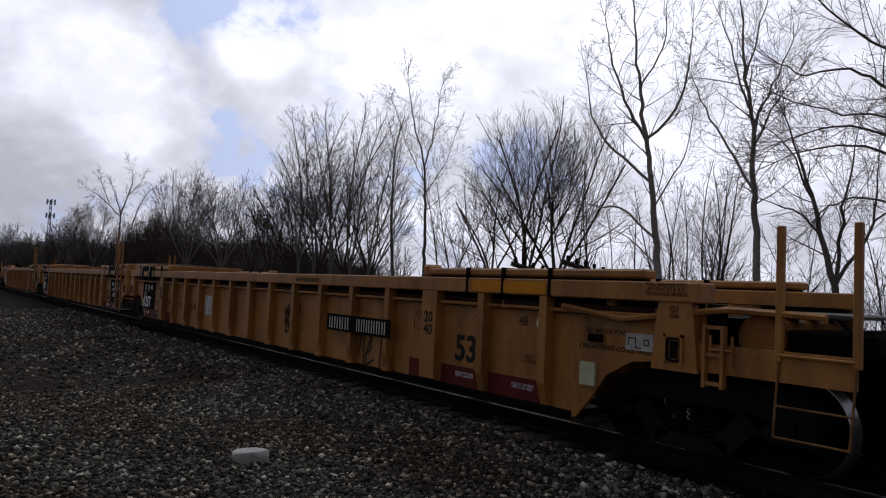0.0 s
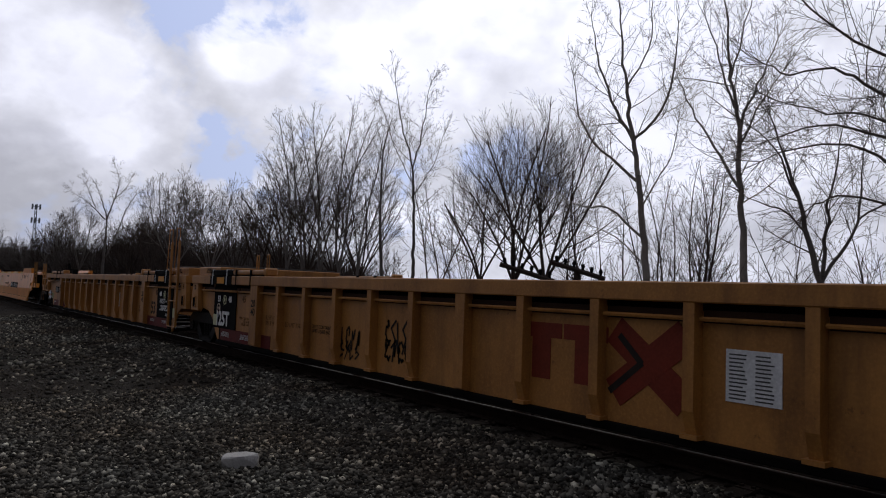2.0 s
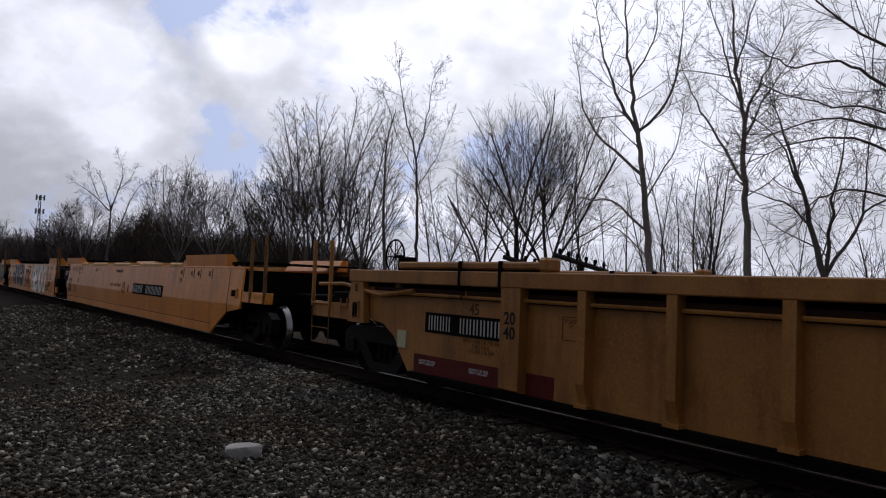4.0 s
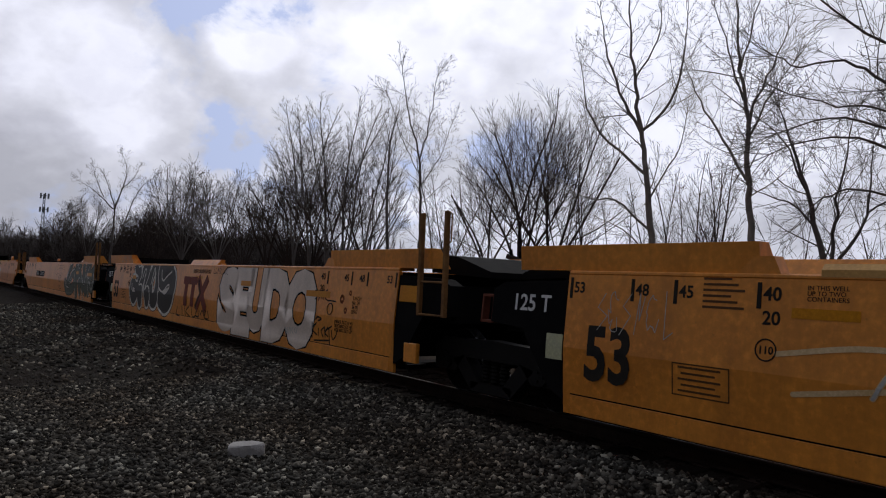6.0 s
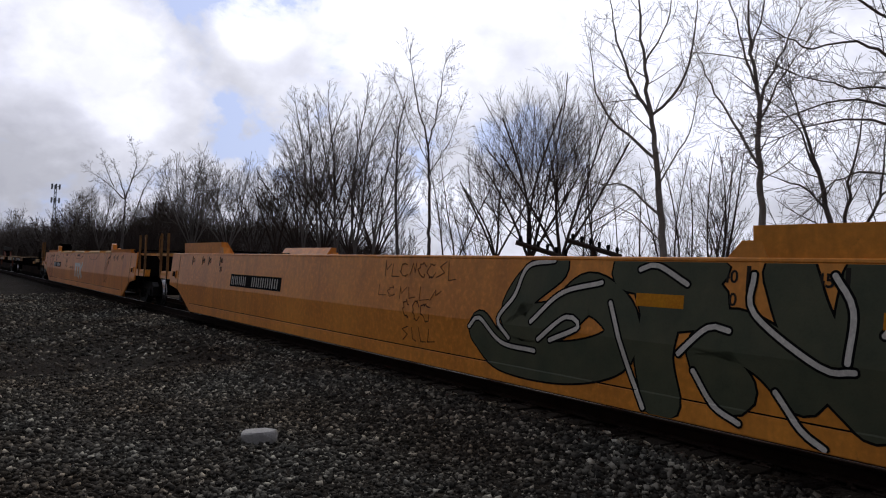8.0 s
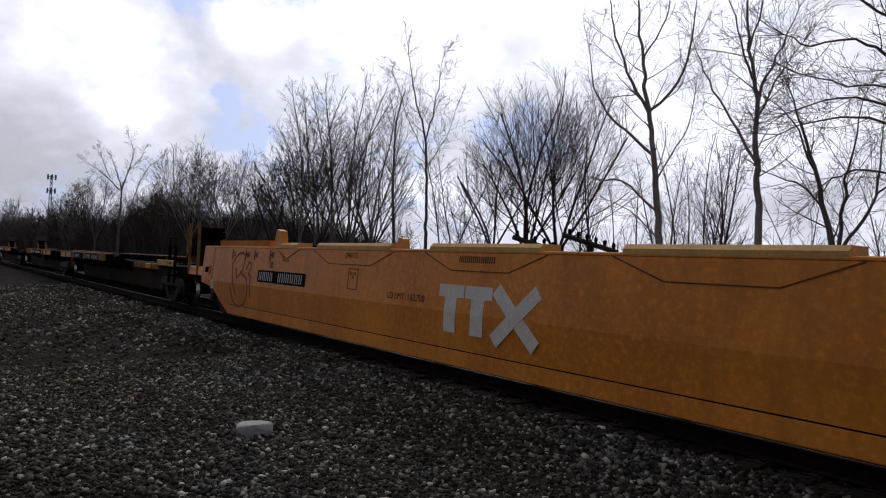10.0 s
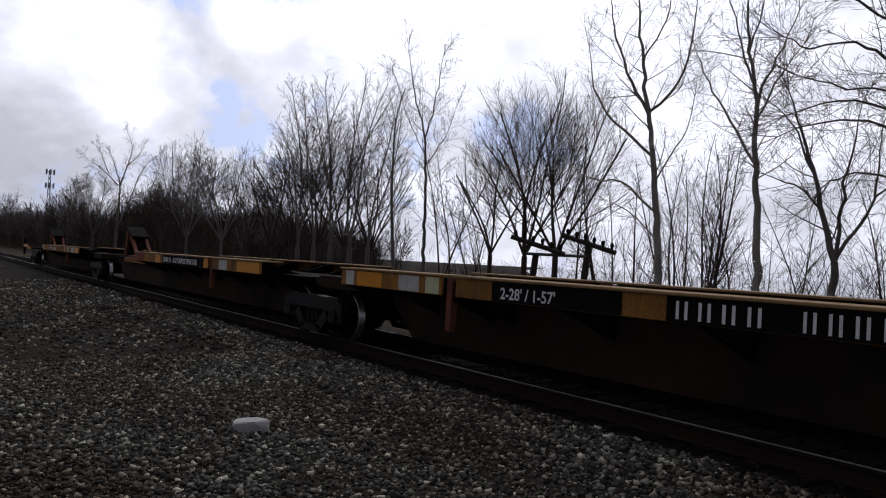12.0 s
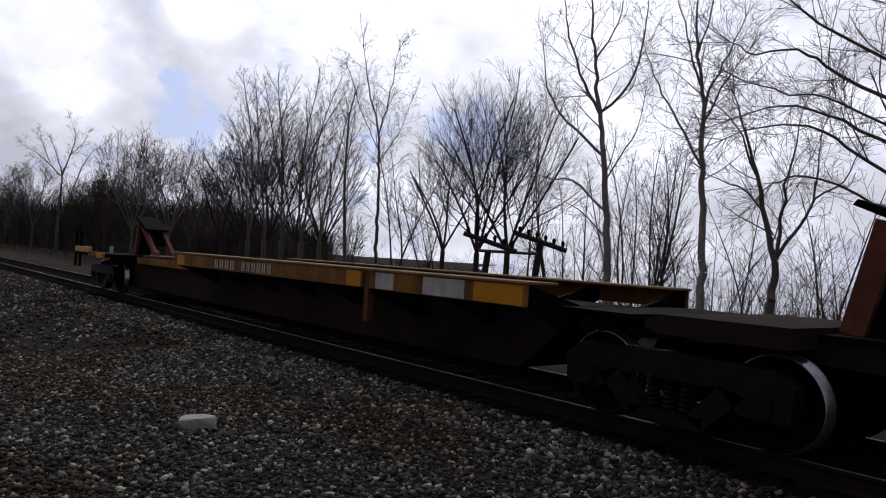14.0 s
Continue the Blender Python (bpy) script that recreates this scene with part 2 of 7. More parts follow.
def ground_material():
    m = bpy.data.materials.new("gravel_ground")
    m.use_nodes = True
    nt = m.node_tree
    N, L = nt.nodes.new, nt.links.new
    b = nt.nodes["Principled BSDF"]
    b.inputs["Roughness"].default_value = 0.95
    b.inputs["Specular IOR Level"].default_value = 0.04
    tc = N("ShaderNodeTexCoord")
    vo = N("ShaderNodeTexVoronoi")
    vo.inputs["Scale"].default_value = 26
    L(tc.outputs["Object"], vo.inputs["Vector"])
    n1 = N("ShaderNodeTexNoise")
    n1.inputs["Scale"].default_value = 0.55
    n1.inputs["Detail"].default_value = 6
    L(tc.outputs["Object"], n1.inputs["Vector"])
    # base kept very dark: the shadow in the gaps between stones is painted here
    cr = N("ShaderNodeValToRGB")
    cr.color_ramp.elements[0].position, cr.color_ramp.elements[0].color = 0.35, (0.018, 0.013, 0.009, 1)
    cr.color_ramp.elements[1].position, cr.color_ramp.elements[1].color = 0.65, (0.026, 0.022, 0.017, 1)
    L(n1.outputs["Fac"], cr.inputs[0])
    hsv = N("ShaderNodeSeparateColor")
    L(vo.outputs["Color"], hsv.inputs[0])
    mr = N("ShaderNodeMapRange")
    mr.inputs["To Min"].default_value, mr.inputs["To Max"].default_value = 0.35, 1.6
    L(hsv.outputs[0], mr.inputs["Value"])
    mx = N("ShaderNodeMix")
    mx.data_type, mx.blend_type = "RGBA", "MULTIPLY"
    mx.inputs[0].default_value = 1.0
    L(cr.outputs[0], mx.inputs[6])
    cg = N("ShaderNodeCombineXYZ")
    for i in range(3):
        L(mr.outputs[0], cg.inputs[i])
    L(cg.outputs[0], mx.inputs[7])
    # beyond the track: dry tan grass and leaf litter
    sp = N("ShaderNodeSeparateXYZ")
    L(tc.outputs["Object"], sp.inputs[0])
    far = N("ShaderNodeMapRange")
    far.inputs["From Min"].default_value, far.inputs["From Max"].default_value = 9.3, 11.0
    L(sp.outputs[1], far.inputs["Value"])
    n2 = N("ShaderNodeTexNoise")
    n2.inputs["Scale"].default_value = 1.2
    n2.inputs["Detail"].default_value = 10
    L(tc.outputs["Object"], n2.inputs["Vector"])
    c2 = N("ShaderNodeValToRGB")
    c2.color_ramp.elements[0].position, c2.color_ramp.elements[0].color = 0.3, (0.030, 0.023, 0.015, 1)
    c2.color_ramp.elements[1].position, c2.color_ramp.elements[1].color = 0.7, (0.065, 0.05, 0.033, 1)
    L(n2.outputs["Fac"], c2.inputs[0])
    wood = N("ShaderNodeMapRange")
    wood.inputs["From Min"].default_value, wood.inputs["From Max"].default_value = 12.5, 16.0
    L(sp.outputs[1], wood.inputs["Value"])
    litter = N("ShaderNodeMix")
    litter.data_type = "RGBA"
    L(wood.outputs[0], litter.inputs[0])
    L(c2.outputs[0], litter.inputs[6])
    litter.inputs[7].default_value = (0.020, 0.015, 0.011, 1)
    m2 = N("ShaderNodeMix")
    m2.data_type = "RGBA"
    L(far.outputs[0], m2.inputs[0])
    L(mx.outputs[2], m2.inputs[6])
    L(litter.outputs[2], m2.inputs[7])
    # between and beside the rails: oily bed, with the train's shade painted in
    bed = N("ShaderNodeMapRange")
    bed.inputs["From Min"].default_value, bed.inputs["From Max"].default_value = 2.2, 1.2
    dy = N("ShaderNodeMath")
    dy.operation = "SUBTRACT"
    L(sp.outputs[1], dy.inputs[0])
    dy.inputs[1].default_value = 6.93
    ab = N("ShaderNodeMath")
    ab.operation = "ABSOLUTE"
    L(dy.outputs[0], ab.inputs[0])
    L(ab.outputs[0], bed.inputs["Value"])
    m3 = N("ShaderNodeMix")
    m3.data_type = "RGBA"
    L(bed.outputs[0], m3.inputs[0])
    L(m2.outputs[2], m3.inputs[6])
    m3.inputs[7].default_value = (0.011, 0.008, 0.006, 1)
    L(m3.outputs[2], b.inputs["Base Color"])
    bp = N("ShaderNodeBump")
    bp.inputs["Strength"].default_value = 0.9
    bp.inputs["Distance"].default_value = 0.03
    bp.invert = True
    L(vo.outputs["Distance"], bp.inputs["Height"])
    L(bp.outputs[0], b.inputs["Normal"])
    return m


M_ground = ground_material()


# ---- mesh helpers ----
def mesh_object(name, bm, mat, parent=None, label=""):
    me = bpy.data.meshes.new(name)
    bm.normal_update()
    bm.to_mesh(me)
    bm.free()
    me.materials.append(mat)
    ob = new(name, me)
    ob.parent = parent
    if label:
        ob["label"] = label
    return ob


def part(name, bm, mat, parent, label=""):
    return mesh_object(name, bm, mat, parent, label)


def B():
    return bmesh.new()


def box(bm, x0, x1, y0, y1, z0, z1, bevel=0.0):
    v = [bm.verts.new((x, y, z)) for x in (x0, x1) for y in (y0, y1) for z in (z0, z1)]
    fs = [bm.faces.new([v[i] for i in f]) for f in ((0, 1, 3, 2), (4, 6, 7, 5), (0, 4, 5, 1), (2, 3, 7, 6), (0, 2, 6, 4), (1, 5, 7, 3))]
    if bevel:
        bmesh.ops.bevel(bm, geom=list({e for f in fs for e in f.edges}), offset=bevel, segments=1, affect="EDGES")
    return bm


def prism(bm, pts, y0, y1):
    """A polygon in x, z (counter-clockwise seen from the front), pushed from y0 to y1."""
    a = [bm.verts.new((x, y0, z)) for x, z in pts]
    b = [bm.verts.new((x, y1, z)) for x, z in pts]
    n = len(pts)
    bm.faces.new(a)
    bm.faces.new(b[::-1])
    for i in range(n):
        bm.faces.new((a[i], b[i], b[(i + 1) % n], a[(i + 1) % n]))
    return bm


def prism_x(bm, pts, x0, x1):
    """A polygon in y, z, pushed from x0 to x1."""
    a = [bm.verts.new((x0, y, z)) for y, z in pts]
    b = [bm.verts.new((x1, y, z)) for y, z in pts]
    n = len(pts)
    bm.faces.new(a)
    bm.faces.new(b[::-1])
    for i in range(n):
        bm.faces.new((a[i], b[i], b[(i + 1) % n], a[(i + 1) % n]))
    bmesh.ops.recalc_face_normals(bm, faces=bm.faces[:])
    return bm


def rod(bm, p, q, r, n=6, r2=None):
    p, q = Vector(p), Vector(q)
    d = (q - p).normalized()
    u = d.orthogonal().normalized()
    w = d.cross(u)
    r2 = r if r2 is None else r2
    a = [bm.verts.new(p + (u * math.cos(k) + w * math.sin(k)) * r) for k in (2 * math.pi * i / n for i in range(n))]
    b = [bm.verts.new(q + (u * math.cos(k) + w * math.sin(k)) * r2) for k in (2 * math.pi * i / n for i in range(n))]
    for i in range(n):
        bm.faces.new((a[i], a[(i + 1) % n], b[(i + 1) % n], b[i]))
    bm.faces.new(a[::-1])
    bm.faces.new(b)
    return bm


def slab(bm, p0, p1, w, y0, y1):
    """A straight bar in the x, z plane from p0 to p1, w wide."""
    (x0, z0), (x1, z1) = p0, p1
    dx, dz = x1 - x0, z1 - z0
    k = w / 2 / math.hypot(dx, dz)
    a, b = -dz * k, dx * k
    return prism(bm, [(x0 - a, z0 - b), (x1 - a, z1 - b), (x1 + a, z1 + b), (x0 + a, z0 + b)], y0, y1)


def lettering(parent, s, x, z, size, mat, y=-1.412, fat=0.0, squeeze=1.0, name="lettering", label="", depth=0.001, lean=0.0, align="LEFT"):
    c = bpy.data.curves.new(name, "FONT")
    c.body, c.size, c.extrude, c.offset, c.shear = s, size, depth, fat, lean
    c.align_x = align
    c.resolution_u = 3
    c.space_line = 0.85
    tmp = bpy.data.objects.new(name, c)
    me = bpy.data.meshes.new_from_object(tmp)
    bpy.data.objects.remove(tmp)
    bpy.data.curves.remove(c)
    me.transform(Matrix(((squeeze, 0, 0, x), (0, 0, -1, y), (0, 1, 0, z), (0, 0, 0, 1))))
    me.materials.clear()
    me.materials.append(mat)
    me.name = name
    ob = new(name, me)
    ob.parent = parent
    if label:
        ob["label"] = label
    return ob


def bars(parent, x0, x1, z, size, n, mat, y=-1.412, gap=0.3):
    """A line of writing that stays unread: plain upright bars."""
    bm = B()
    w = (x1 - x0) / n
    for i in range(n):
        for u in (0.0, 0.62):
            c = x0 + (i + u * (1 - gap * 0.6)) * w
            box(bm, c, c + 0.26 * w * (1.15 - gap), y - 0.001, y + 0.001, z, z + size)
    return part("marking", bm, mat, parent)


def thing(name, label, category, m, group="", kind=""):
    e = new(name)
    e.matrix_basis = m
    return tagged(e, label, category, group, kind)


# ---- ground and track ----
TRACK_Y = 6.93          # the track's middle; it runs along x


def ground_height(x, y):
    if y < 3.2:
        z = -0.30
    elif y < 5.3:
        z = -0.30 + 0.10 * (y - 3.2) / 2.1
    elif y < 8.7:
        z = -0.19
    elif y < 10.5:
        z = -0.19 - 0.24 * (y - 8.7) / 1.8
    else:
        z = -0.43
    far = max(abs(x), abs(y))
    if far < 60:
        z += 0.035 * noise.noise((x * 0.35, y * 0.35, 0)) * (1 if y < 5.4 or y > 8.7 else 0.2)
    return z


def make_ground():
    xs = [-2500, -1200, -600, -300, -150, -100, -70] + [-50 + 0.5 * i for i in range(125)] + [14, 20, 40, 80, 200, 600, 2500]
    ys = [-2500, -800, -300, -100, -40, -15, -6, -3] + [-1.5 + 0.3 * i for i in range(48)] + [13.5, 15, 18, 22, 27, 35, 50, 80, 150, 400, 900, 2500]
    verts = [(x, y, ground_height(x, y)) for y in ys for x in xs]
    n = len(xs)
    faces = [(j * n + i, j * n + i + 1, (j + 1) * n + i + 1, (j + 1) * n + i) for j in range(len(ys) - 1) for i in range(n - 1)]
    me = bpy.data.meshes.new("ground")
    me.from_pydata(verts, [], faces)
    me.materials.append(M_ground)
    me.polygons.foreach_set("use_smooth", [True] * len(me.polygons))
    tagged(new("ground", me), "dark gravel and dirt ground with dry grass beyond the track", "ground", kind="structure")


make_ground()


def stones(name, count, region, size, seed, label):
    """Loose crushed stone, too many to count, as one mesh. region gives x and y for two numbers in 0..1."""
    rng = np.random.default_rng(seed)
    cube = np.array([(i, j, k) for i in (-0.62, 0.62) for j in (-0.62, 0.62) for k in (-0.62, 0.62)], float)
    tri = np.array([(0, 1, 3), (0, 3, 2), (4, 6, 7), (4, 7, 5), (0, 4, 5), (0, 5, 1), (2, 3, 7), (2, 7, 6), (0, 2, 6), (0, 6, 4), (1, 5, 7), (1, 7, 3)])
    xy = region(rng.random(count), rng.random(count))
    z = np.array([ground_height(x, y) for x, y in zip(*xy)])
    s = size[0] * 0.7 + (size[1] * 1.25 - size[0] * 0.7) * rng.random(count) ** 2.6
    jit = 1 + 1.0 * (rng.random((count, 8, 3)) - 0.5)
    v = cube[None] * jit * np.stack([1.25 * s, s, 0.72 * s], 1)[:, None, :] * 0.5
    a = rng.random((count, 3)) * 2 * np.pi
    a[:, 1:] = (a[:, 1:] - np.pi) * 0.22
    ca, sa = np.cos(a), np.sin(a)
    x, y, zz = v[..., 0], v[..., 1], v[..., 2]
    y, zz = y * ca[:, 1:2] - zz * sa[:, 1:2], y * sa[:, 1:2] + zz * ca[:, 1:2]
    x, zz = x * ca[:, 2:3] - zz * sa[:, 2:3], x * sa[:, 2:3] + zz * ca[:, 2:3]
    x, y = x * ca[:, 0:1] - y * sa[:, 0:1], x * sa[:, 0:1] + y * ca[:, 0:1]
    P = np.stack([x + xy[0][:, None], y + xy[1][:, None], zz + (z + s * 0.13)[:, None]], -1).reshape(-1, 3)
    F = (tri[None] + 8 * np.arange(count)[:, None, None]).reshape(-1)
    me = bpy.data.meshes.new(name)
    nf = count * 12
    me.vertices.add(len(P))
    me.vertices.foreach_set("co", P.ravel().astype(np.float32))
    me.loops.add(nf * 3)
    me.loops.foreach_set("vertex_index", F.astype(np.int32))
    me.polygons.add(nf)
    me.polygons.foreach_set("loop_start", np.arange(0, nf * 3, 3, dtype=np.int32))
    me.update()
    me.validate()
    me.materials.append(M_stone)
    return tagged(new(name, me), label, "gravel", kind="stuff")


def wedge(x0, x1, near0, near1, y1):
    """Between the lines of sight that bound the view, from x0 to x1."""
    def region(a, b):
        x = x0 + (x1 - x0) * a ** 0.8
        lo = near0 + (near1 - near0) * a
        return x, lo + (y1 - lo) * b
    return region


stones("gravel", 56000, wedge(-2.6, -12.0, 0.6, -1.0, 5.75), (0.021, 0.052), 1, "loose grey crushed stone beside the track")
stones("gravel", 15000, wedge(-12.0, -36.0, -0.6, 0.4, 5.7), (0.045, 0.085), 2, "loose grey crushed stone beside the track")
stones("ballast", 11000, wedge(-2.2, -22.0, 4.6, 4.4, 5.75), (0.035, 0.07), 3, "coarse grey ballast along the sleepers' ends")
# these stones take the darker copy, with the train's shade in its colour
shaded = stones("ballast", 6000, wedge(-1.5, -30.0, 5.6, 5.6, 8.6), (0.03, 0.06), 4, "oily ballast between the sleepers, darkened for the train's shade")
shaded.data.materials.clear()
shaded.data.materials.append(M_shadestone)


def make_track():
    tr = thing("railway_track", "single railway track of two worn steel rails on dark wooden sleepers", "railway track", pose(0, TRACK_Y, 0), kind="structure")
    prof = [(-0.07, -0.17), (0.07, -0.17), (0.07, -0.155), (0.014, -0.135), (0.012, -0.05), (0.036, -0.035), (0.036, -0.006), (-0.036, -0.006), (-0.036, -0.035), (-0.012, -0.05), (-0.014, -0.135), (-0.07, -0.155)]
    for sy in (-0.765, 0.765):
        bm = B()
        prism_x(bm, [(y + sy, z) for y, z in prof], -700, 60)
        r = part("rail", bm, M_rail, tr)
        bm = B()
        prism_x(bm, [(sy - 0.014, -0.0055), (sy + 0.014, -0.0055), (sy + 0.011, 0.0), (sy - 0.011, 0.0)], -700, 60)
        part("rail_head", bm, M_railtop, r, "bright worn running surface")
    bm = B()
    box(bm, -0.115, 0.115, -1.30, 1.30, -0.34, -0.175, 0.012)
    tie = part("sleeper", bm, M_tie, tr)
    bm = B()
    for sy in (-0.765, 0.765):
        box(bm, -0.09, 0.09, sy - 0.15, sy + 0.15, -0.178, -0.165)
        for dy in (-0.1, 0.1):
            box(bm, -0.07, -0.04, sy + dy - 0.015, sy + dy + 0.015, -0.17, -0.145)
            box(bm, 0.04, 0.07, sy + dy - 0.015, sy + dy + 0.015, -0.17, -0.145)
    plate = part("tie_plate", bm, M_rail, tie)
    rng = random.Random(5)
    for i in range(170):
        x = 6 - i * 0.5 + rng.uniform(-0.03, 0.03)
        y = rng.uniform(-0.05, 0.05)
        if i == 0:
            tie.location = (x, y, 0)
            continue
        o = new("sleeper", tie.data)
        o.parent = tr
        o.location = (x, y, 0)
        o.rotation_euler = (0, 0, rng.uniform(-0.012, 0.012))
        p = new("tie_plate", plate.data)
        p.parent = o


make_track()


def make_rock(x, y):
    bm = B()
    bmesh.ops.create_icosphere(bm, subdivisions=3, radius=1)
    for v in bm.verts:
        c = v.co
        k = 1 + 0.22 * noise.noise(c * 1.4) + 0.1 * noise.noise(c * 4)
        v.co = Vector((max(-0.8, min(0.85, c.x * 1.1 * k)) * 0.20, max(-0.75, min(0.7, c.y * k)) * 0.12, max(-0.5, min(0.62, c.z * k)) * 0.10))
    e = mesh_object("rock", bm, M_rock)
    e.matrix_basis = pose(x, y, -0.24, 4, -3, 62)
    tagged(e, "pale angular lump of rock lying on dark gravel", "rock")


make_rock(-6.72, 2.72)


# ---- rolling stock: parts shared by all cars ----
SPEED = 13.75
MOVERS, ROLLERS = [], []      # cars and wheelsets, keyed at the end
GAUGE = 0.765


def wheel_profile(bm, sy, sgn):
    """One railway wheel turned about the axle (y)."""
    prof = [(0.10, 0.075), (0.10, -0.075), (0.16, -0.06), (0.20, -0.02), (0.33, -0.02), (0.355, -0.062), (0.405, -0.066), (0.42, -0.058), (0.424, 0.03), (0.445, 0.045), (0.445, 0.07), (0.36, 0.07), (0.34, 0.035), (0.20, 0.03), (0.16, 0.075)]
    n = 40
    rings = [[bm.verts.new((r * math.cos(2 * math.pi * k / n), sy + sgn * y, r * math.sin(2 * math.pi * k / n))) for r, y in prof] for k in range(n)]
    for k in range(n):
        a, b = rings[k], rings[(k + 1) % n]
        for i in range(len(prof)):
            j = (i + 1) % len(prof)
            f = bm.faces.new((a[i], a[j], b[j], b[i]))
            f.smooth = True
            f.material_index = 1 if i in (6, 7, 8) else 0


def make_truck(car, x, name="truck"):
    """A two-axle freight truck: bolster, two cast sideframes, springs and two turning wheelsets."""
    bm = B()
    box(bm, x - 0.2, x + 0.2, -0.95, 0.95, 0.42, 0.66, 0.03)
    box(bm, x - 0.35, x + 0.35, -0.3, 0.3, 0.66, 0.80, 0.03)
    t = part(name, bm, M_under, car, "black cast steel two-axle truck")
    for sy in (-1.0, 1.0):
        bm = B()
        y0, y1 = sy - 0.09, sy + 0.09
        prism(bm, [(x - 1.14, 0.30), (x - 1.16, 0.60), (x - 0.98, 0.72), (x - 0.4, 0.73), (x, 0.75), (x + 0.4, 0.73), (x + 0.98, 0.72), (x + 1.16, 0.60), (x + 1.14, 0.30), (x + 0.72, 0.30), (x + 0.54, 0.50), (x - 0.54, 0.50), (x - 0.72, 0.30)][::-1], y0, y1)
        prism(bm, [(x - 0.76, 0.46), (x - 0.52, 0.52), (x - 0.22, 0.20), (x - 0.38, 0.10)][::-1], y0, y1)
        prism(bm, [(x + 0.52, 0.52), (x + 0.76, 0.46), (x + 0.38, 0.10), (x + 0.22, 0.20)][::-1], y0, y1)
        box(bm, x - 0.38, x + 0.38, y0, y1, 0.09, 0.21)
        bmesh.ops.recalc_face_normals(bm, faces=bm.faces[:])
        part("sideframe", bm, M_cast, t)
        for k in (-0.17, 0.0, 0.17):
            bm = B()
            rings = []
            for j in range(13):
                r = 0.072 if j % 2 else 0.05
                rings.append([bm.verts.new((x + k + r * math.cos(a), sy + r * math.sin(a), 0.215 + j * 0.0225)) for a in (i * math.pi / 5 for i in range(10))])
            for lo, hi in zip(rings, rings[1:]):
                for i in range(10):
                    bm.faces.new((lo[i], lo[(i + 1) % 10], hi[(i + 1) % 10], hi[i]))
            part("spring", bm, M_cast, t)
        for k in (-0.89, 0.89):
            bm = B()
            s = 1 if sy > 0 else -1
            rod(bm, (x + k, sy, 0.42), (x + k, sy + s * 0.13, 0.42), 0.11, 12)
            for q in range(3):
                a = q * 2.094
                rod(bm, (x + k + 0.06 * math.cos(a), sy + s * 0.12, 0.42 + 0.06 * math.sin(a)), (x + k + 0.06 * math.cos(a), sy + s * 0.145, 0.42 + 0.06 * math.sin(a)), 0.018, 6)
            part("axle_cap", bm, M_cast, t)
    for k in (-0.89, 0.89):
        bm = B()
        rod(bm, (0, -1.0, 0), (0, 1.0, 0), 0.075, 12)
        wheel_profile(bm, -GAUGE, 1)
        wheel_profile(bm, GAUGE, -1)
        bmesh.ops.recalc_face_normals(bm, faces=bm.faces[:])
        w = part("wheelset", bm, M_under, t, "grimy steel wheelset with bright worn treads")
        w.data.materials.append(M_wheel)
        ROLLERS.append((w, x + k))
    return t


def make_coupler(car, x, sgn):
    bm = B()
    box(bm, min(x, x + sgn * 0.7), max(x, x + sgn * 0.7), -0.11, 0.11, 0.72, 0.94, 0.02)
    prism(bm, [(x + sgn * 0.62, 0.66), (x + sgn * 0.92, 0.68), (x + sgn * 0.92, 0.98), (x + sgn * 0.62, 1.0)], -0.2, 0.16)
    bmesh.ops.recalc_face_normals(bm, faces=bm.faces[:])
    part("coupler", bm, M_under, car, "rusty knuckle coupler")
    bm = B()
    p = Vector((x, -0.4, 0.75))
    for i in range(8):
        q = Vector((x + sgn * 0.11 * (i + 1), -0.4 + 0.03 * i, 0.75 - 0.34 * math.sin(math.pi * (i + 1) / 9)))
        rod(bm, p, q, 0.022, 6)
        p = q
    part("air_hose", bm, M_under, car)


def ladder(car, x0, x1, y, z0, z1, rungs, mat, r=0.025, lean=0.0):
    """Two posts with rungs; returns the first post's mesh."""
    for x in (x0, x1):
        bm = B()
        box(bm, x - r, x + r, y - r, y + r, z0, z1, 0.006)
        part("ladder_post", bm, mat, car)
    for z in rungs:
        bm = B()
        rod(bm, (x0, y - 0.02, z), (x1, y - 0.02, z), 0.014, 6)
        part("rung", bm, mat, car)


def hoop(car, pts, mat, r=0.014, name="grab_iron"):
    bm = B()
    for a, b in zip(pts, pts[1:]):
        rod(bm, a, b, r, 6)
    part(name, bm, mat, car)


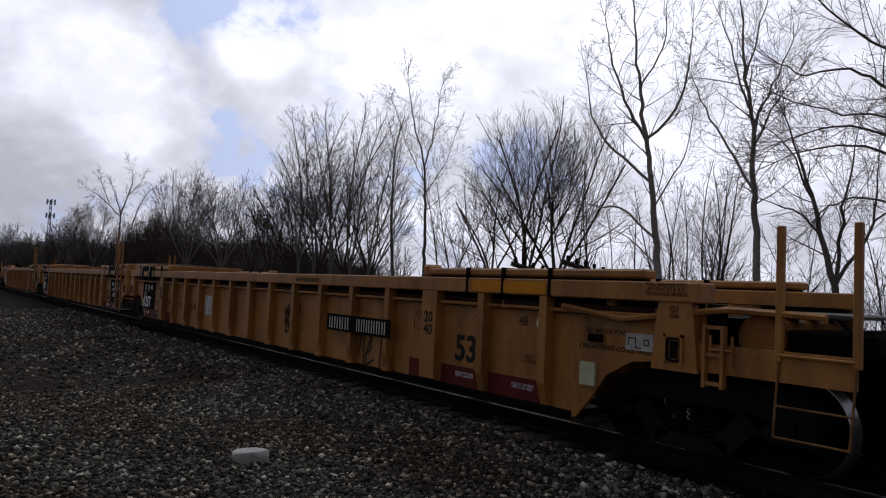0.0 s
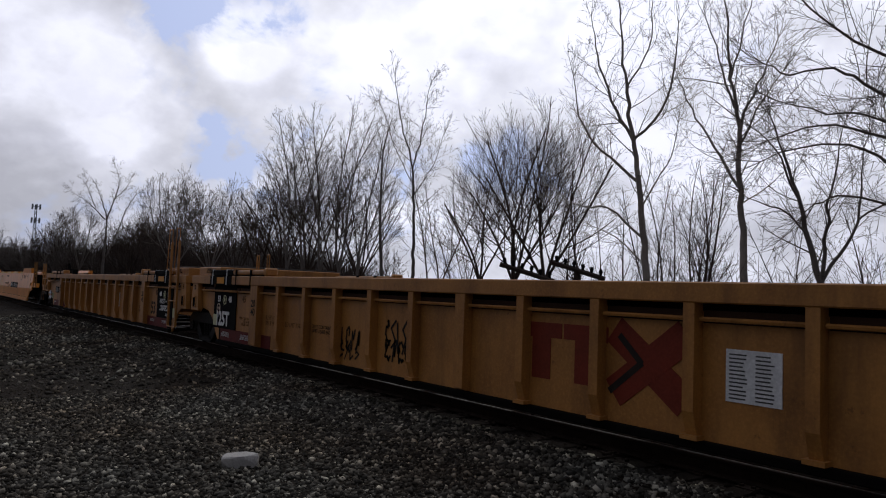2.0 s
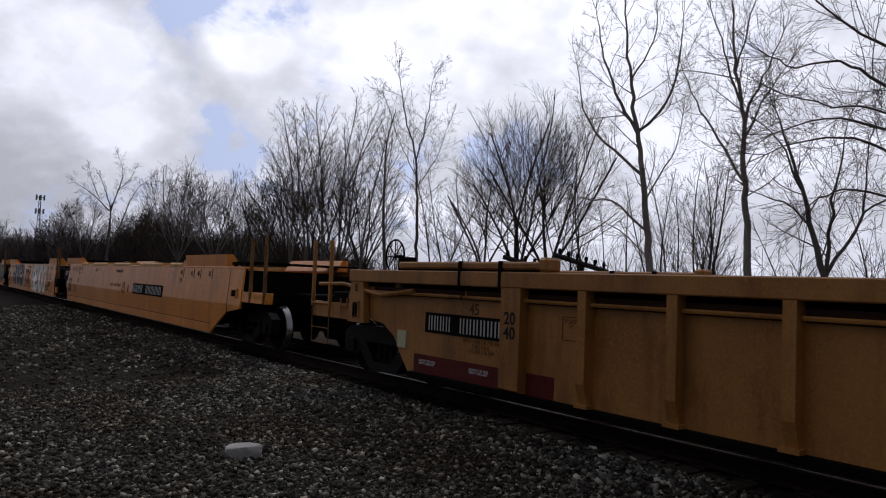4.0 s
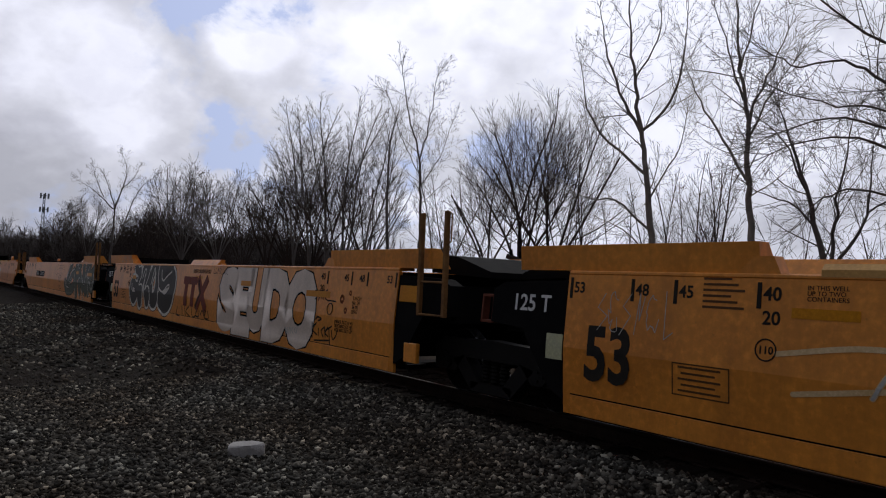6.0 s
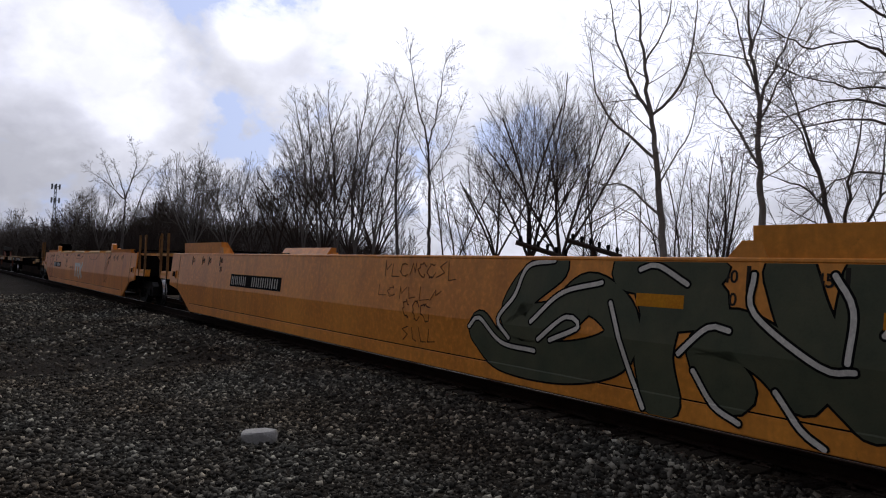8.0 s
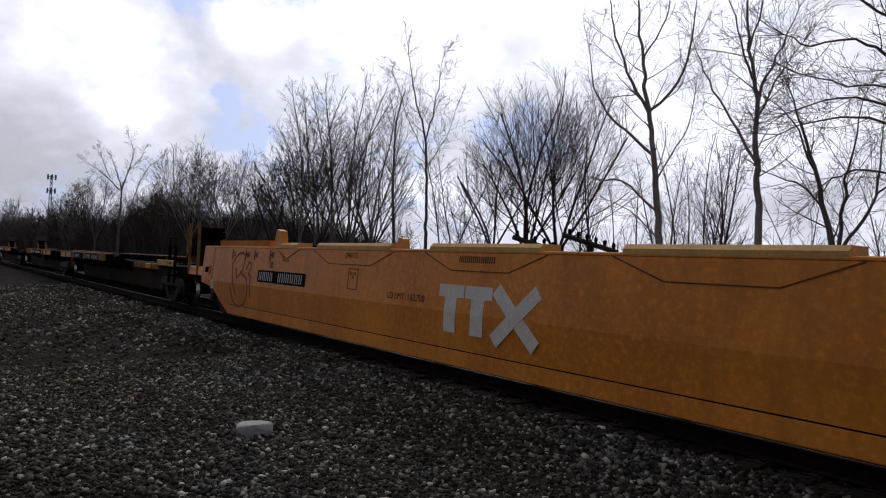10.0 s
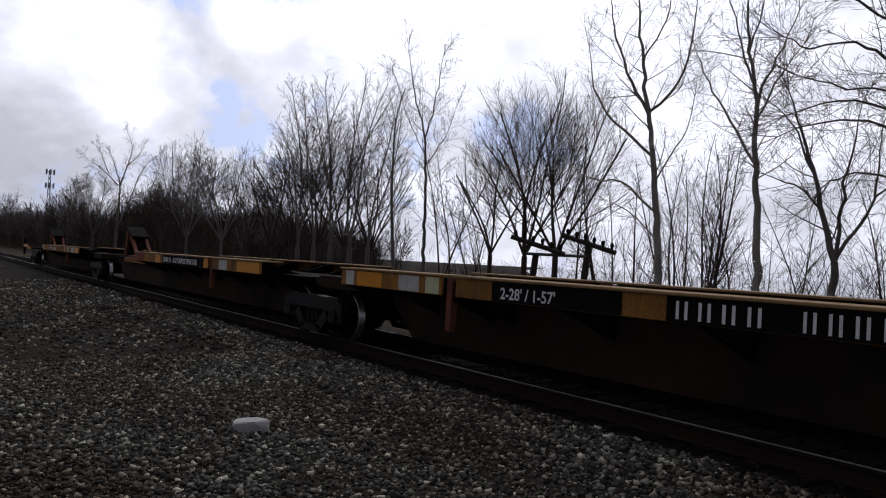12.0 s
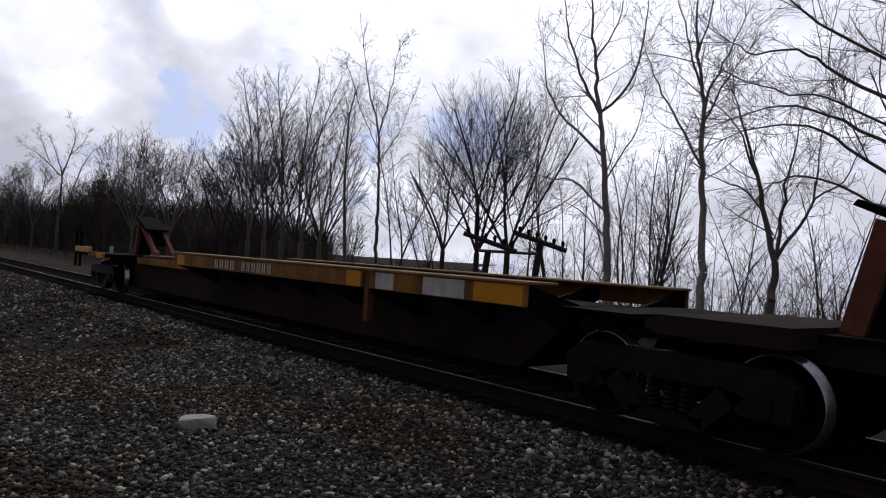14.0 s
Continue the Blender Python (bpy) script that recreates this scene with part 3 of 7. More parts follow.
# ---- ribbed well car units ----
def ribbed_unit(q, label, right_coupler=False, left_coupler=False, right_panel=True, left_panel=True, right_truck=False, left_truck=True, words=(), D=-0.13):
    """D: how far the ribs and marks lie from an even spread about the middle."""
    car = thing("well_car_unit", label, "railway car", pose(q, TRACK_Y, 0), group="units of the train")
    MOVERS.append((car, q))
    H = 10.05
    HR = H if right_coupler else 9.86
    arch = [(8.55, 0.20), (8.75, 0.42), (8.95, 0.68), (9.25, 0.84), (9.6, 0.88), (H, 0.88)]
    for s in (-1, 1):
        f = s * 1.385
        y0, y1 = sorted((f, s * 1.35))
        bm = B()
        prism(bm, [(-x, z) for x, z in arch[::-1]] + arch[:-1] + [(HR, 0.88), (HR, 1.355), (-H, 1.355)], y0, y1)
        bmesh.ops.recalc_face_normals(bm, faces=bm.faces[:])
        part("side_panel", bm, M_tan, car)
        bm = B()
        y0, y1 = sorted((s * 1.52, s * 1.26))
        box(bm, -H, HR, y0, y1, 1.42, 1.60, 0.012)
        part("top_chord", bm, M_tan, car)
        bm = B()
        y0, y1 = sorted((s * 1.455, s * 1.20))
        box(bm, -8.5, 8.5, y0, y1, 0.18, 0.26, 0.01)
        part("side_sill", bm, M_under, car)
        for k in range(-6, 7):
            x = k * 1.05 + D
            w = 0.16 if abs(k) == 6 else (0.09 if k == 0 else 0.055)
            yb = s * 1.387
            bm = B()
            prism_x(bm, [(yb, 0.27), (s * 1.44, 0.27), (s * 1.515, 0.5 if k % 6 else 0.3), (s * 1.515, 1.42), (yb, 1.42)], x - w, x + w)
            rib = part("rib", bm, M_tan, car)
            if k % 6:
                bm = B()
                y0, y1 = sorted((s * 1.388, s * 1.50))
                box(bm, x - 0.085, x + 0.085, y0, y1, 0.262, 0.30)
                part("rib_foot", bm, M_tan, rib)
        spans = [(k * 1.05 + 0.07 + D, k * 1.05 + 0.98 + D) for k in range(-6, 6)] + [(-7.35, -6.48 + D), (6.48 + D, 7.35), (-9.5, -7.4), (7.4, 9.5)]
        for a, b in spans:
            bm = B()
            rod(bm, (a, s * 1.45, 1.285), (b, s * 1.45, 1.285), 0.021, 6)
            part("brake_pipe", bm, M_tan, car)
            # brown rail, carried down behind the pipe as the pipe's painted shadow
            bm = B()
            y0, y1 = sorted((s * 1.37, s * 1.40))
            box(bm, a, b, y0, y1, 1.252, 1.36)
            part("slot_rail", bm, M_darkrail, car)
        # added black strip that closes the slot and gives its dark recess
        bm = B()
        y0, y1 = sorted((s * 1.30, s * 1.26))
        box(bm, -H + 0.1, HR - 0.1, y0, y1, 1.34, 1.43)
        part("inner_ledge", bm, M_under, car)
        for e in (-1, 1):
            # raised cap over the end of the chord
            bm = B()
            x0, x1 = sorted((e * 5.9, e * (9.45 if right_coupler and e > 0 else 8.75)))
            y0, y1 = sorted((s * 1.50, s * 1.30))
            box(bm, x0, x1, y0, y1, 1.625, 1.715, 0.02)
            part("end_cap_rail", bm, M_tan, car)
            # black box stands for the shadow in the gap beneath the cap
            bm = B()
            box(bm, x0 + 0.05, x1 - 0.05, y0 + 0.03, y1 - 0.03, 1.595, 1.63)
            part("cap_packing", bm, M_black, car)
            for xs in ((6.85, 7.5, 8.25) if right_coupler and e > 0 else (6.62, 7.36)):
                bm = B()
                box(bm, e * xs - 0.022, e * xs + 0.022, min(s * 1.5265, s * 1.25), max(s * 1.5265, s * 1.25), 1.415, 1.722)
                part("cap_strap", bm, M_black, car, "black strap over cap and chord")
            bm = B()
            box(bm, e * 5.95 - 0.07, e * 5.95 + 0.07, s * 1.40 - 0.12, s * 1.40 + 0.12, 1.60, 1.76, 0.03)
            part("guide_bracket", bm, M_tan, car)
            # jacking pad
            bm = B()
            xc = 9.80 if right_coupler and e > 0 else (9.66 if e > 0 else -9.84)
            y0, y1 = sorted((s * 1.40, s * 1.50))
            prism(bm, [(xc - 0.24, 0.82), (xc + 0.24, 0.82), (xc + 0.20, 1.22), (xc + 0.17, 1.42), (xc - 0.17, 1.42), (xc - 0.20, 1.22)], y0, y1)
            bmesh.ops.recalc_face_normals(bm, faces=bm.faces[:])
            pad = part("jacking_pad", bm, M_tan, car)
            bm = B()
            y0, y1 = sorted((s * 1.49, s * 1.504))
            box(bm, xc - 0.07, xc + 0.07, y0, y1, 0.90, 1.11, 0.03)
            part("pad_opening", bm, M_black, pad)
            bm = B()
            y0, y1 = sorted((s * 1.50, s * 1.52))
            for u, v in ((-0.10, -0.075), (0.075, 0.10)):
                box(bm, xc + u, xc + v, y0, y1, 0.88, 1.14)
            box(bm, xc - 0.10, xc + 0.10, y0, y1, 1.115, 1.14)
            part("pad_rim", bm, M_tan, pad)
    # well floor and cross members
    bm = B()
    for i in range(9):
        x = -8 + i * 2
        box(bm, x - 0.18, x + 0.18, -1.36, 1.36, 0.22, 0.30)
    box(bm, -8.6, 8.6, -1.30, -1.0, 0.22, 0.29)
    box(bm, -8.6, 8.6, 1.0, 1.30, 0.22, 0.29)
    part("well_floor", bm, M_under, car)
    for e in (-1, 1):
        bm = B()
        x0, x1 = sorted((e * 8.9, e * 9.0))
        box(bm, x0, x1, -1.36, 1.36, 0.7, 1.42)
        part("end_bulkhead", bm, M_tan, car)
        bm = B()
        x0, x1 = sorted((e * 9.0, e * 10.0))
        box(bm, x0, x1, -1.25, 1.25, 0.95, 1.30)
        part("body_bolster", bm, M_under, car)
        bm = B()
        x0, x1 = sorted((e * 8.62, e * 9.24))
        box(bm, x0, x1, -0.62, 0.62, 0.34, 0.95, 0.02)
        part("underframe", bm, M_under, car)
        coupled = right_coupler if e > 0 else left_coupler
        if coupled:
            bm = B()
            x0, x1 = sorted((e * 10.0, e * 11.35))
            box(bm, x0, x1, -0.4, 0.4, 0.72, 1.15, 0.02)
            part("draft_sill", bm, M_under, car)
            bm = B()
            x0, x1 = sorted((e * 9.9, e * 11.3))
            prism_x(bm, [(-1.46, 0.84), (-1.40, 0.84), (-1.40, 1.08), (-1.46, 1.08)], x0, x1)
            part("end_sill", bm, M_tan, car)
            bm = B()
            for j in range(8):
                box(bm, x0, x1, -1.3 + j * 0.33, -1.3 + j * 0.33 + 0.27, 1.355, 1.38)
            part("walkway_grating", bm, M_grate, car)
            bm = B()
            rod(bm, (e * 8.4, -1.46, 1.33), (e * 9.2, -1.47, 1.24), 0.03, 6)
            rod(bm, (e * 9.2, -1.47, 1.24), (e * 10.3, -1.46, 1.38), 0.03, 6)
            rod(bm, (e * 10.3, -1.46, 1.38), (e * 11.1, -1.46, 1.36), 0.03, 6)
            part("conduit", bm, M_tan, car)
            bm = B()
            rod(bm, (e * 10.42, -1.2, 1.16), (e * 10.42, -0.1, 1.16), 0.19, 16)
            part("air_reservoir", bm, M_tan, car, "tan cylindrical air tank")
            bm = B()
            box(bm, min(e * 10.05, e * 10.2), max(e * 10.05, e * 10.2), -1.40, -1.30, 0.88, 1.42, 0.01)
            box(bm, min(e * 10.6, e * 11.3), max(e * 10.6, e * 11.3), -1.1, 1.1, 1.06, 1.24, 0.02)
            part("brake_gear", bm, M_black, car)
            make_coupler(car, e * 11.35, e)
            ladder(car, e * 10.74, e * 11.32, -1.46, 1.0, 2.06, (1.05,), M_tan, 0.027)
            hoop(car, [(e * 10.74, -1.47, 1.0), (e * 10.71, -1.48, 0.42), (e * 11.28, -1.48, 0.42), (e * 11.32, -1.47, 1.0)], M_brownpost, 0.010, "stirrup")
            hoop(car, [(e * 10.72, -1.48, 0.66), (e * 11.30, -1.48, 0.66)], M_brownpost, 0.009, "stirrup_rung")
            bm = B()
            for (xa, za), (xb, zb) in (((10.15, 1.16), (10.15, 1.0)), ((10.35, 1.16), (10.35, 0.9)), ((10.15, 1.04), (10.35, 1.04))):
                rod(bm, (e * xa, -1.48, za), (e * xb, -1.48, zb), 0.012, 5)
            part("release_rod", bm, M_tan, car)
            if e < 0:
                bm = B()
                c = Vector((-10.3, -0.55, 1.85))
                n = 20
                for i in range(n):
                    a, b = 2 * math.pi * i / n, 2 * math.pi * (i + 1) / n
                    rod(bm, c + Vector((0.27 * math.cos(a), 0, 0.27 * math.sin(a))), c + Vector((0.27 * math.cos(b), 0, 0.27 * math.sin(b))), 0.016, 5)
                for i in range(4):
                    a = math.pi * i / 4
                    rod(bm, c - Vector((0.26 * math.cos(a), 0, 0.26 * math.sin(a))), c + Vector((0.26 * math.cos(a), 0, 0.26 * math.sin(a))), 0.01, 5)
                rod(bm, c, c + Vector((0, 0.15, 0)), 0.03, 6)
                box(bm, -10.4, -10.2, -0.42, -0.2, 1.2, 1.85)
                part("brake_wheel", bm, M_black, car, "black hand-brake wheel")
        else:
            # raised platform box with grating over the shared truck
            bm = B()
            x0, x1 = sorted((e * 8.45, e * 9.80))
            box(bm, x0, x1, -1.44, 1.44, 1.60, 1.79, 0.015)
            pl = part("platform_box", bm, M_tan, car)
            bm = B()
            for j in range(9):
                box(bm, x0 + 0.05, x1 - 0.05, -1.3 + j * 0.3, -1.3 + j * 0.3 + 0.22, 1.80, 1.83)
            part("walkway_grating", bm, M_grate, pl)
            if e > 0:
                bm = B()
                prism(bm, [(9.85, 1.30), (10.45, 1.36), (10.45, 1.80), (10.32, 1.86), (9.92, 1.86), (9.85, 1.80)][::1], -0.9, 0.9)
                bmesh.ops.recalc_face_normals(bm, faces=bm.faces[:])
                part("connector_hood", bm, M_tan, car)
                ladder(car, 8.78, 9.36, -1.56, 0.36, 2.42, (0.36, 0.98, 1.33), M_tan, 0.026)
                for x in (8.78, 9.36):
                    hoop(car, [(x, -1.56, 2.36), (x + 0.02, -1.56, 2.72), (x - 0.09, -1.60, 2.74), (x - 0.11, -1.62, 1.75), (x, -1.57, 1.7)], M_tan, 0.012)
            else:
                for x in (-7.05, -6.55):
                    hoop(car, [(x - 0.05, -1.2, 1.70), (x - 0.05, -1.2, 2.02), (x + 0.05, -1.2, 2.02), (x + 0.05, -1.2, 1.70)], M_tan, 0.014)
        # red jacking area and black placard
        s0, s1 = sorted((e * 5.72 + D, e * 8.3 + D))
        bm = B()
        box(bm, s0, s1, -1.392, -1.380, 0.262, 0.50)
        part("red_band", bm, M_red, car)
        if (right_panel if e > 0 else left_panel):
            p0, p1 = (7.22, 8.54) if e > 0 else (-8.82, -7.58)
            bm = B()
            box(bm, p0, p1, -1.409, -1.380, 0.50, 1.42)
            part("placard", bm, M_black, car, "black painted placard with white lettering")
            bm = B()
            f0, f1 = (s1 + 0.004, 8.5) if e > 0 else (-8.5, s0 - 0.004)
            box(bm, f0, f1, -1.392, -1.380, 0.262, 0.498)
            part("placard_foot", bm, M_black, car)
            bm = B()
            box(bm, p0, p1, -1.527, -1.515, 1.415, 1.60)
            box(bm, p0 - 0.02, p1 + 0.02, -1.51, -1.29, 1.60, 1.725, 0.02)
            part("chord_wrap", bm, M_black, car, "black wrap over the chord")
            bm = B()
            box(bm, p0 + 0.42, p1 - 0.42, -1.531, -1.52, 1.44, 1.57)
            part("reflector", bm, M_orange, car, "orange reflector strip")
            for x in (p0 + 0.12, p1 - 0.3):
                bm = B()
                box(bm, x, x + 0.035, -1.533, -1.52, 1.41, 1.60)
                box(bm, x - 0.03, x + 0.005, -1.513, -1.29, 1.60, 1.735)
                part("tie_strap", bm, M_white, car, "white strap")
            a, b = (("48", "53") if e > 0 else ("53", "48"))
            lettering(car, a, p0 + 0.22, 1.06, 0.17, M_white, fat=0.006)
            lettering(car, b, p1 - 0.40, 1.06, 0.17, M_white, fat=0.006)
            bm = B()
            rod(bm, ((p0 + p1) / 2, -1.413, 1.10), ((p0 + p1) / 2, -1.409, 1.10), 0.10, 20)
            em = part("round_emblem", bm, M_sticker, car, "round pale emblem")
            bm = B()
            rod(bm, ((p0 + p1) / 2, -1.4145, 1.10), ((p0 + p1) / 2, -1.412, 1.10), 0.078, 20)
            part("emblem_field", bm, M_black, em)
            bm = B()
            for k in range(4):
                slab(bm, ((p0 + p1) / 2 - 0.05 * math.cos(k * 0.785), 1.10 - 0.05 * math.sin(k * 0.785)), ((p0 + p1) / 2 + 0.05 * math.cos(k * 0.785), 1.10 + 0.05 * math.sin(k * 0.785)), 0.018, -1.4165 - 0.0004 * k, -1.4135)
            part("emblem_star", bm, M_sticker, em)
            xc = p1 - 0.27 if e > 0 else p0 + 0.28
            bm = B()
            for i in range(20):
                a0, a1 = math.pi * i / 10, math.pi * (i + 1) / 10
                rod(bm, (xc + 0.09 * math.cos(a0), -1.412, 0.92 + 0.09 * math.sin(a0)), (xc + 0.09 * math.cos(a1), -1.412, 0.92 + 0.09 * math.sin(a1)), 0.006, 4)
            part("ring_mark", bm, M_silver, car)
            lettering(car, "110", xc, 0.89, 0.085, M_silver, align="CENTER")
            if e > 0:
                lettering(car, "CAR EQUIPPED WITH\nNON-METALLIC C.P. LINER\nDO NOT LUB. C.P.", p0 + 0.27, 0.955, 0.05, M_white)
                lettering(car, "SPECIAL BRAKE BEAM\nSEE BADGE PLATE\n2 INCH TREAD COND. SHOES", p0 + 0.62, 0.785, 0.056, M_white, fat=0.002, align="CENTER")
                lettering(car, "32\" AAR M-618\nFLEX HOSE", p0 + 0.80, 0.595, 0.042, M_white)
            else:
                lettering(car, "125T", p0 + 0.12, 0.57, 0.40, M_white, fat=0.016, squeeze=0.92)
        if coupled and e > 0:
            for x in (7.35 + D, 8.4 + D):
                bm = B()
                prism_x(bm, [(-1.387, 0.27), (-1.44, 0.27), (-1.515, 0.5), (-1.515, 1.42), (-1.387, 1.42)], x - 0.055, x + 0.055)
                part("rib", bm, M_tan, car)
            bm = B()
            box(bm, 6.95, 8.2, -1.526, -1.515, 1.44, 1.57)
            part("reflector", bm, M_orange, car, "faded orange reflector strip")
            lettering(car, "48", 7.66, 1.08, 0.15, M_faint, y=-1.389, fat=0.004)
            bm = B()
            rod(bm, (8.02, -1.396, 1.12), (8.02, -1.385, 1.12), 0.075, 18)
            part("round_emblem", bm, M_sticker, car, "round pale emblem")
            lettering(car, "SPRG 7 D6 DB\n5 OUTER 7 IC D6", 7.95, 0.72, 0.06, M_faint, y=-1.389, align="CENTER")
            lettering(car, "SEE BADGE PLATE", 8.95, 1.08, 0.07, M_ink, y=-1.389, align="CENTER")
            lettering(car, "2 INCH TREAD COND. SHOES", 9.05, 0.92, 0.07, M_ink, y=-1.389, align="CENTER")
            lettering(car, "PULL RELEASE ROD\nAT TRUCKS B & D\nTO RELEASE BRAKES", 9.72, 1.56, 0.05, M_ink, y=-1.5235, align="CENTER")
            bm = B()
            box(bm, 9.18, 9.50, -1.392, -1.384, 0.95, 1.11)
            dia = part("diagram_plate", bm, M_number, car, "white plate with a line diagram")
            bm = B()
            for u, v, w, z in ((9.21, 9.30, 1.06, 1.07), (9.21, 9.22, 0.99, 1.07), (9.29, 9.30, 0.97, 1.07), (9.30, 9.37, 0.97, 0.98), (9.39, 9.45, 1.0, 1.01), (9.39, 9.45, 1.05, 1.06), (9.39, 9.40, 1.0, 1.06), (9.44, 9.45, 1.0, 1.06)):
                box(bm, u, v, -1.394, -1.390, w, z)
            part("diagram_lines", bm, M_ink, dia)
            bm = B()
            box(bm, 8.72, 8.90, -1.43, -1.384, 0.99, 1.07, 0.01)
            part("badge_plate", bm, M_under, car, "small dark badge plate")
            bm = B()
            for x in (10.08, 10.25):
                box(bm, x, x + 0.03, -1.50, -1.44, 0.72, 1.24)
            for z in (0.74, 0.98, 1.21):
                box(bm, 10.11, 10.25, -1.49, -1.45, z, z + 0.03)
            part("hose_bracket", bm, M_tan, car)
        xn = e * 6.95 + D
        if e > 0:
            lettering(car, "53", xn, 0.58, 0.44, M_ink, y=-1.389, fat=0.012, align="CENTER")
            lettering(car, "45", xn + 0.25, 1.08, 0.17, M_faint, y=-1.389, fat=0.004, align="CENTER")
        else:
            lettering(car, "45", xn - 0.12, 1.08, 0.19, M_faint, y=-1.389, fat=0.004, align="CENTER")
            lettering(car, "SPRG 7 D6 DB 7 IC D6\n5 IIC D6-A\n3 B-353 2 B-354", xn + 0.02, 0.74, 0.07, M_faint, y=-1.389, align="CENTER")
        lettering(car, "20\n40", e * 6.3 + D, 1.02, 0.19, M_ink, y=-1.518, fat=0.004, align="CENTER")
        ws = ("DO NOT LIFT BOTH\nUNITS FROM THIS AREA\nJACK EMPTY UNIT ONLY", "JACK IN THIS AREA\nEMPTY CAR ONLY")[1 if left_coupler or right_coupler else 0]
        for x in (e * 6.95 + D, e * 8.0 + D):
            lettering(car, ws, x, 0.41, 0.042, M_white, y=-1.396, align="CENTER")
        lettering(car, "JACK\nLIFT\nHERE", 9.80 if right_coupler and e > 0 else (9.66 if e > 0 else -9.84), 1.36, 0.046, M_ink, y=-1.504, align="CENTER")
        if not coupled:
            lettering(car, "SIDE BEARING\nSET UP HEIGHT\n5-1/16 + - 1/16 REFILL", e * 9.12, 1.735, 0.044, M_ink, y=-1.446, align="CENTER")
        bm = B()
        box(bm, e * 8.72 - 0.1, e * 8.72 + 0.1, -1.416, -1.384, 0.55, 0.78)
        part("data_sticker", bm, M_sticker, car, "pale data sticker")
    if left_truck:
        make_truck(car, -10.2 if not left_coupler else -9.7)
    if right_truck:
        make_truck(car, 9.7)
    for s, x, z, size, mat in words:
        lettering(car, s, x, z, size, mat, y=-1.389)
    return car


def plate_number(car, x0, x1, z0, z1, y, split, band=True):
    """The car's number, which stays unread: narrow bars, on a dark band where the side has one."""
    if band:
        bm = B()
        box(bm, x0, x1, y - 0.003, y + 0.004, z0, z1)
        part("number_band", bm, M_black, car, "black band with white number bars")
    h = (z1 - z0) * 0.72
    zc = z0 + (z1 - z0) * 0.14
    bars(car, x0 + 0.08, x0 + split * (x1 - x0), zc, h, 4, M_number, y - 0.005, 0.4)
    bars(car, x0 + (split + 0.1) * (x1 - x0), x1 - 0.08, zc, h, 6, M_number, y - 0.005, 0.4)


def plain_logo(car, x0, x1, z0, z1, mat, y, arm=0.13):
    """The owner's mark as plain slabs: two posts under bars and two crossing bars."""
    w, h = x1 - x0, z1 - z0
    bm = B()
    for u in (0.0, 0.275):
        box(bm, x0 + u * w, x0 + (u + 0.262) * w, y - 0.003, y + 0.003, z1 - 0.25 * h, z1)
        box(bm, x0 + (u + 0.07) * w, x0 + (u + 0.192) * w, y - 0.003, y + 0.003, z0 + 0.06 * h, z1 - 0.25 * h)
    slab(bm, (x0 + 0.57 * w, z0 + 0.02 * h), (x0 + 0.93 * w, z1 - 0.02 * h), arm * w, y - 0.0045, y + 0.001)
    slab(bm, (x0 + 0.57 * w, z1 - 0.02 * h), (x0 + 0.93 * w, z0 + 0.02 * h), arm * w, y - 0.003, y + 0.003)
    bmesh.ops.recalc_face_normals(bm, faces=bm.faces[:])
    mark = part("owner_mark", bm, mat, car, "owner's mark as plain slabs")
    if mat is M_logo and w > 1.2:
        bm = B()
        slab(bm, (x0 + 0.55 * w, z0 + 0.04 * h), (x0 + 0.72 * w, z0 + 0.52 * h), 0.028 * w, y - 0.0075, y - 0.002)
        slab(bm, (x0 + 0.60 * w, z1 - 0.10 * h), (x0 + 0.72 * w, z0 + 0.50 * h), 0.028 * w, y - 0.0085, y - 0.002)
        bmesh.ops.recalc_face_normals(bm, faces=bm.faces[:])
        part("chevron", bm, M_ink, mark, "dark chevron on the mark")


LB = "tan-yellow ribbed steel well car unit with black placards, empty"
car_a = ribbed_unit(-13.75, "faded tan-yellow ribbed steel well car unit with an end platform, empty", right_coupler=True, right_truck=True, right_panel=False, D=-0.24,
                    words=[("IL 53' 1\"\nIW 8' 9\"", -6.22, 0.80, 0.12, M_ink), ("LD LMT 118000", -5.38, 0.72, 0.115, M_ink), ("20 FT CONTAINER\nLIMIT 57,500 EACH", -4.33, 0.76, 0.085, M_ink)])
plate_number(car_a, 3.25, 5.15, 0.72, 0.98, -1.519, 0.40)
bars(car_a, 2.0, 2.9, 1.47, 0.07, 10, M_ink, -1.523)
car_b = ribbed_unit(-34.2, LB, words=[("IL 53' 1\"\nIW 8' 9\"", -6.1, 0.80, 0.12, M_faint), ("LD LMT 116000", -5.25, 0.72, 0.115, M_faint), ("20 FT CONTAINER\nLIMIT 52,000 EACH", -4.2, 0.76, 0.085, M_ink)])
plain_logo(car_b, 0.85, 3.08, 0.52, 1.15, M_logo, -1.389)
car_c = ribbed_unit(-54.55, LB, left_coupler=True, left_panel=False, words=[("IL 53' 1\"\nIW 8' 9\"", 5.4, 0.66, 0.13, M_faint)])
for car, x in ((car_a, -3.2), (car_b, 3.30), (car_c, 2.65)):
    bm = B()
    box(bm, x, x + 0.48, -1.394, -1.384, 0.62, 1.05)
    part("notice_board", bm, M_white, car, "white printed notice")
    bm = B()
    rng = random.Random(5)
    for j in range(12):
        for u in (0.03, 0.26):
            box(bm, x + u, x + u + rng.uniform(0.12, 0.16), -1.3965, -1.3935, 0.645 + 0.0325 * j, 0.657 + 0.0325 * j)
    part("small_print", bm, M_grate, car, "rows of small print as plain bars")
plate_number(car_c, -8.2, -6.6, 0.80, 1.06, -1.393, 0.36)
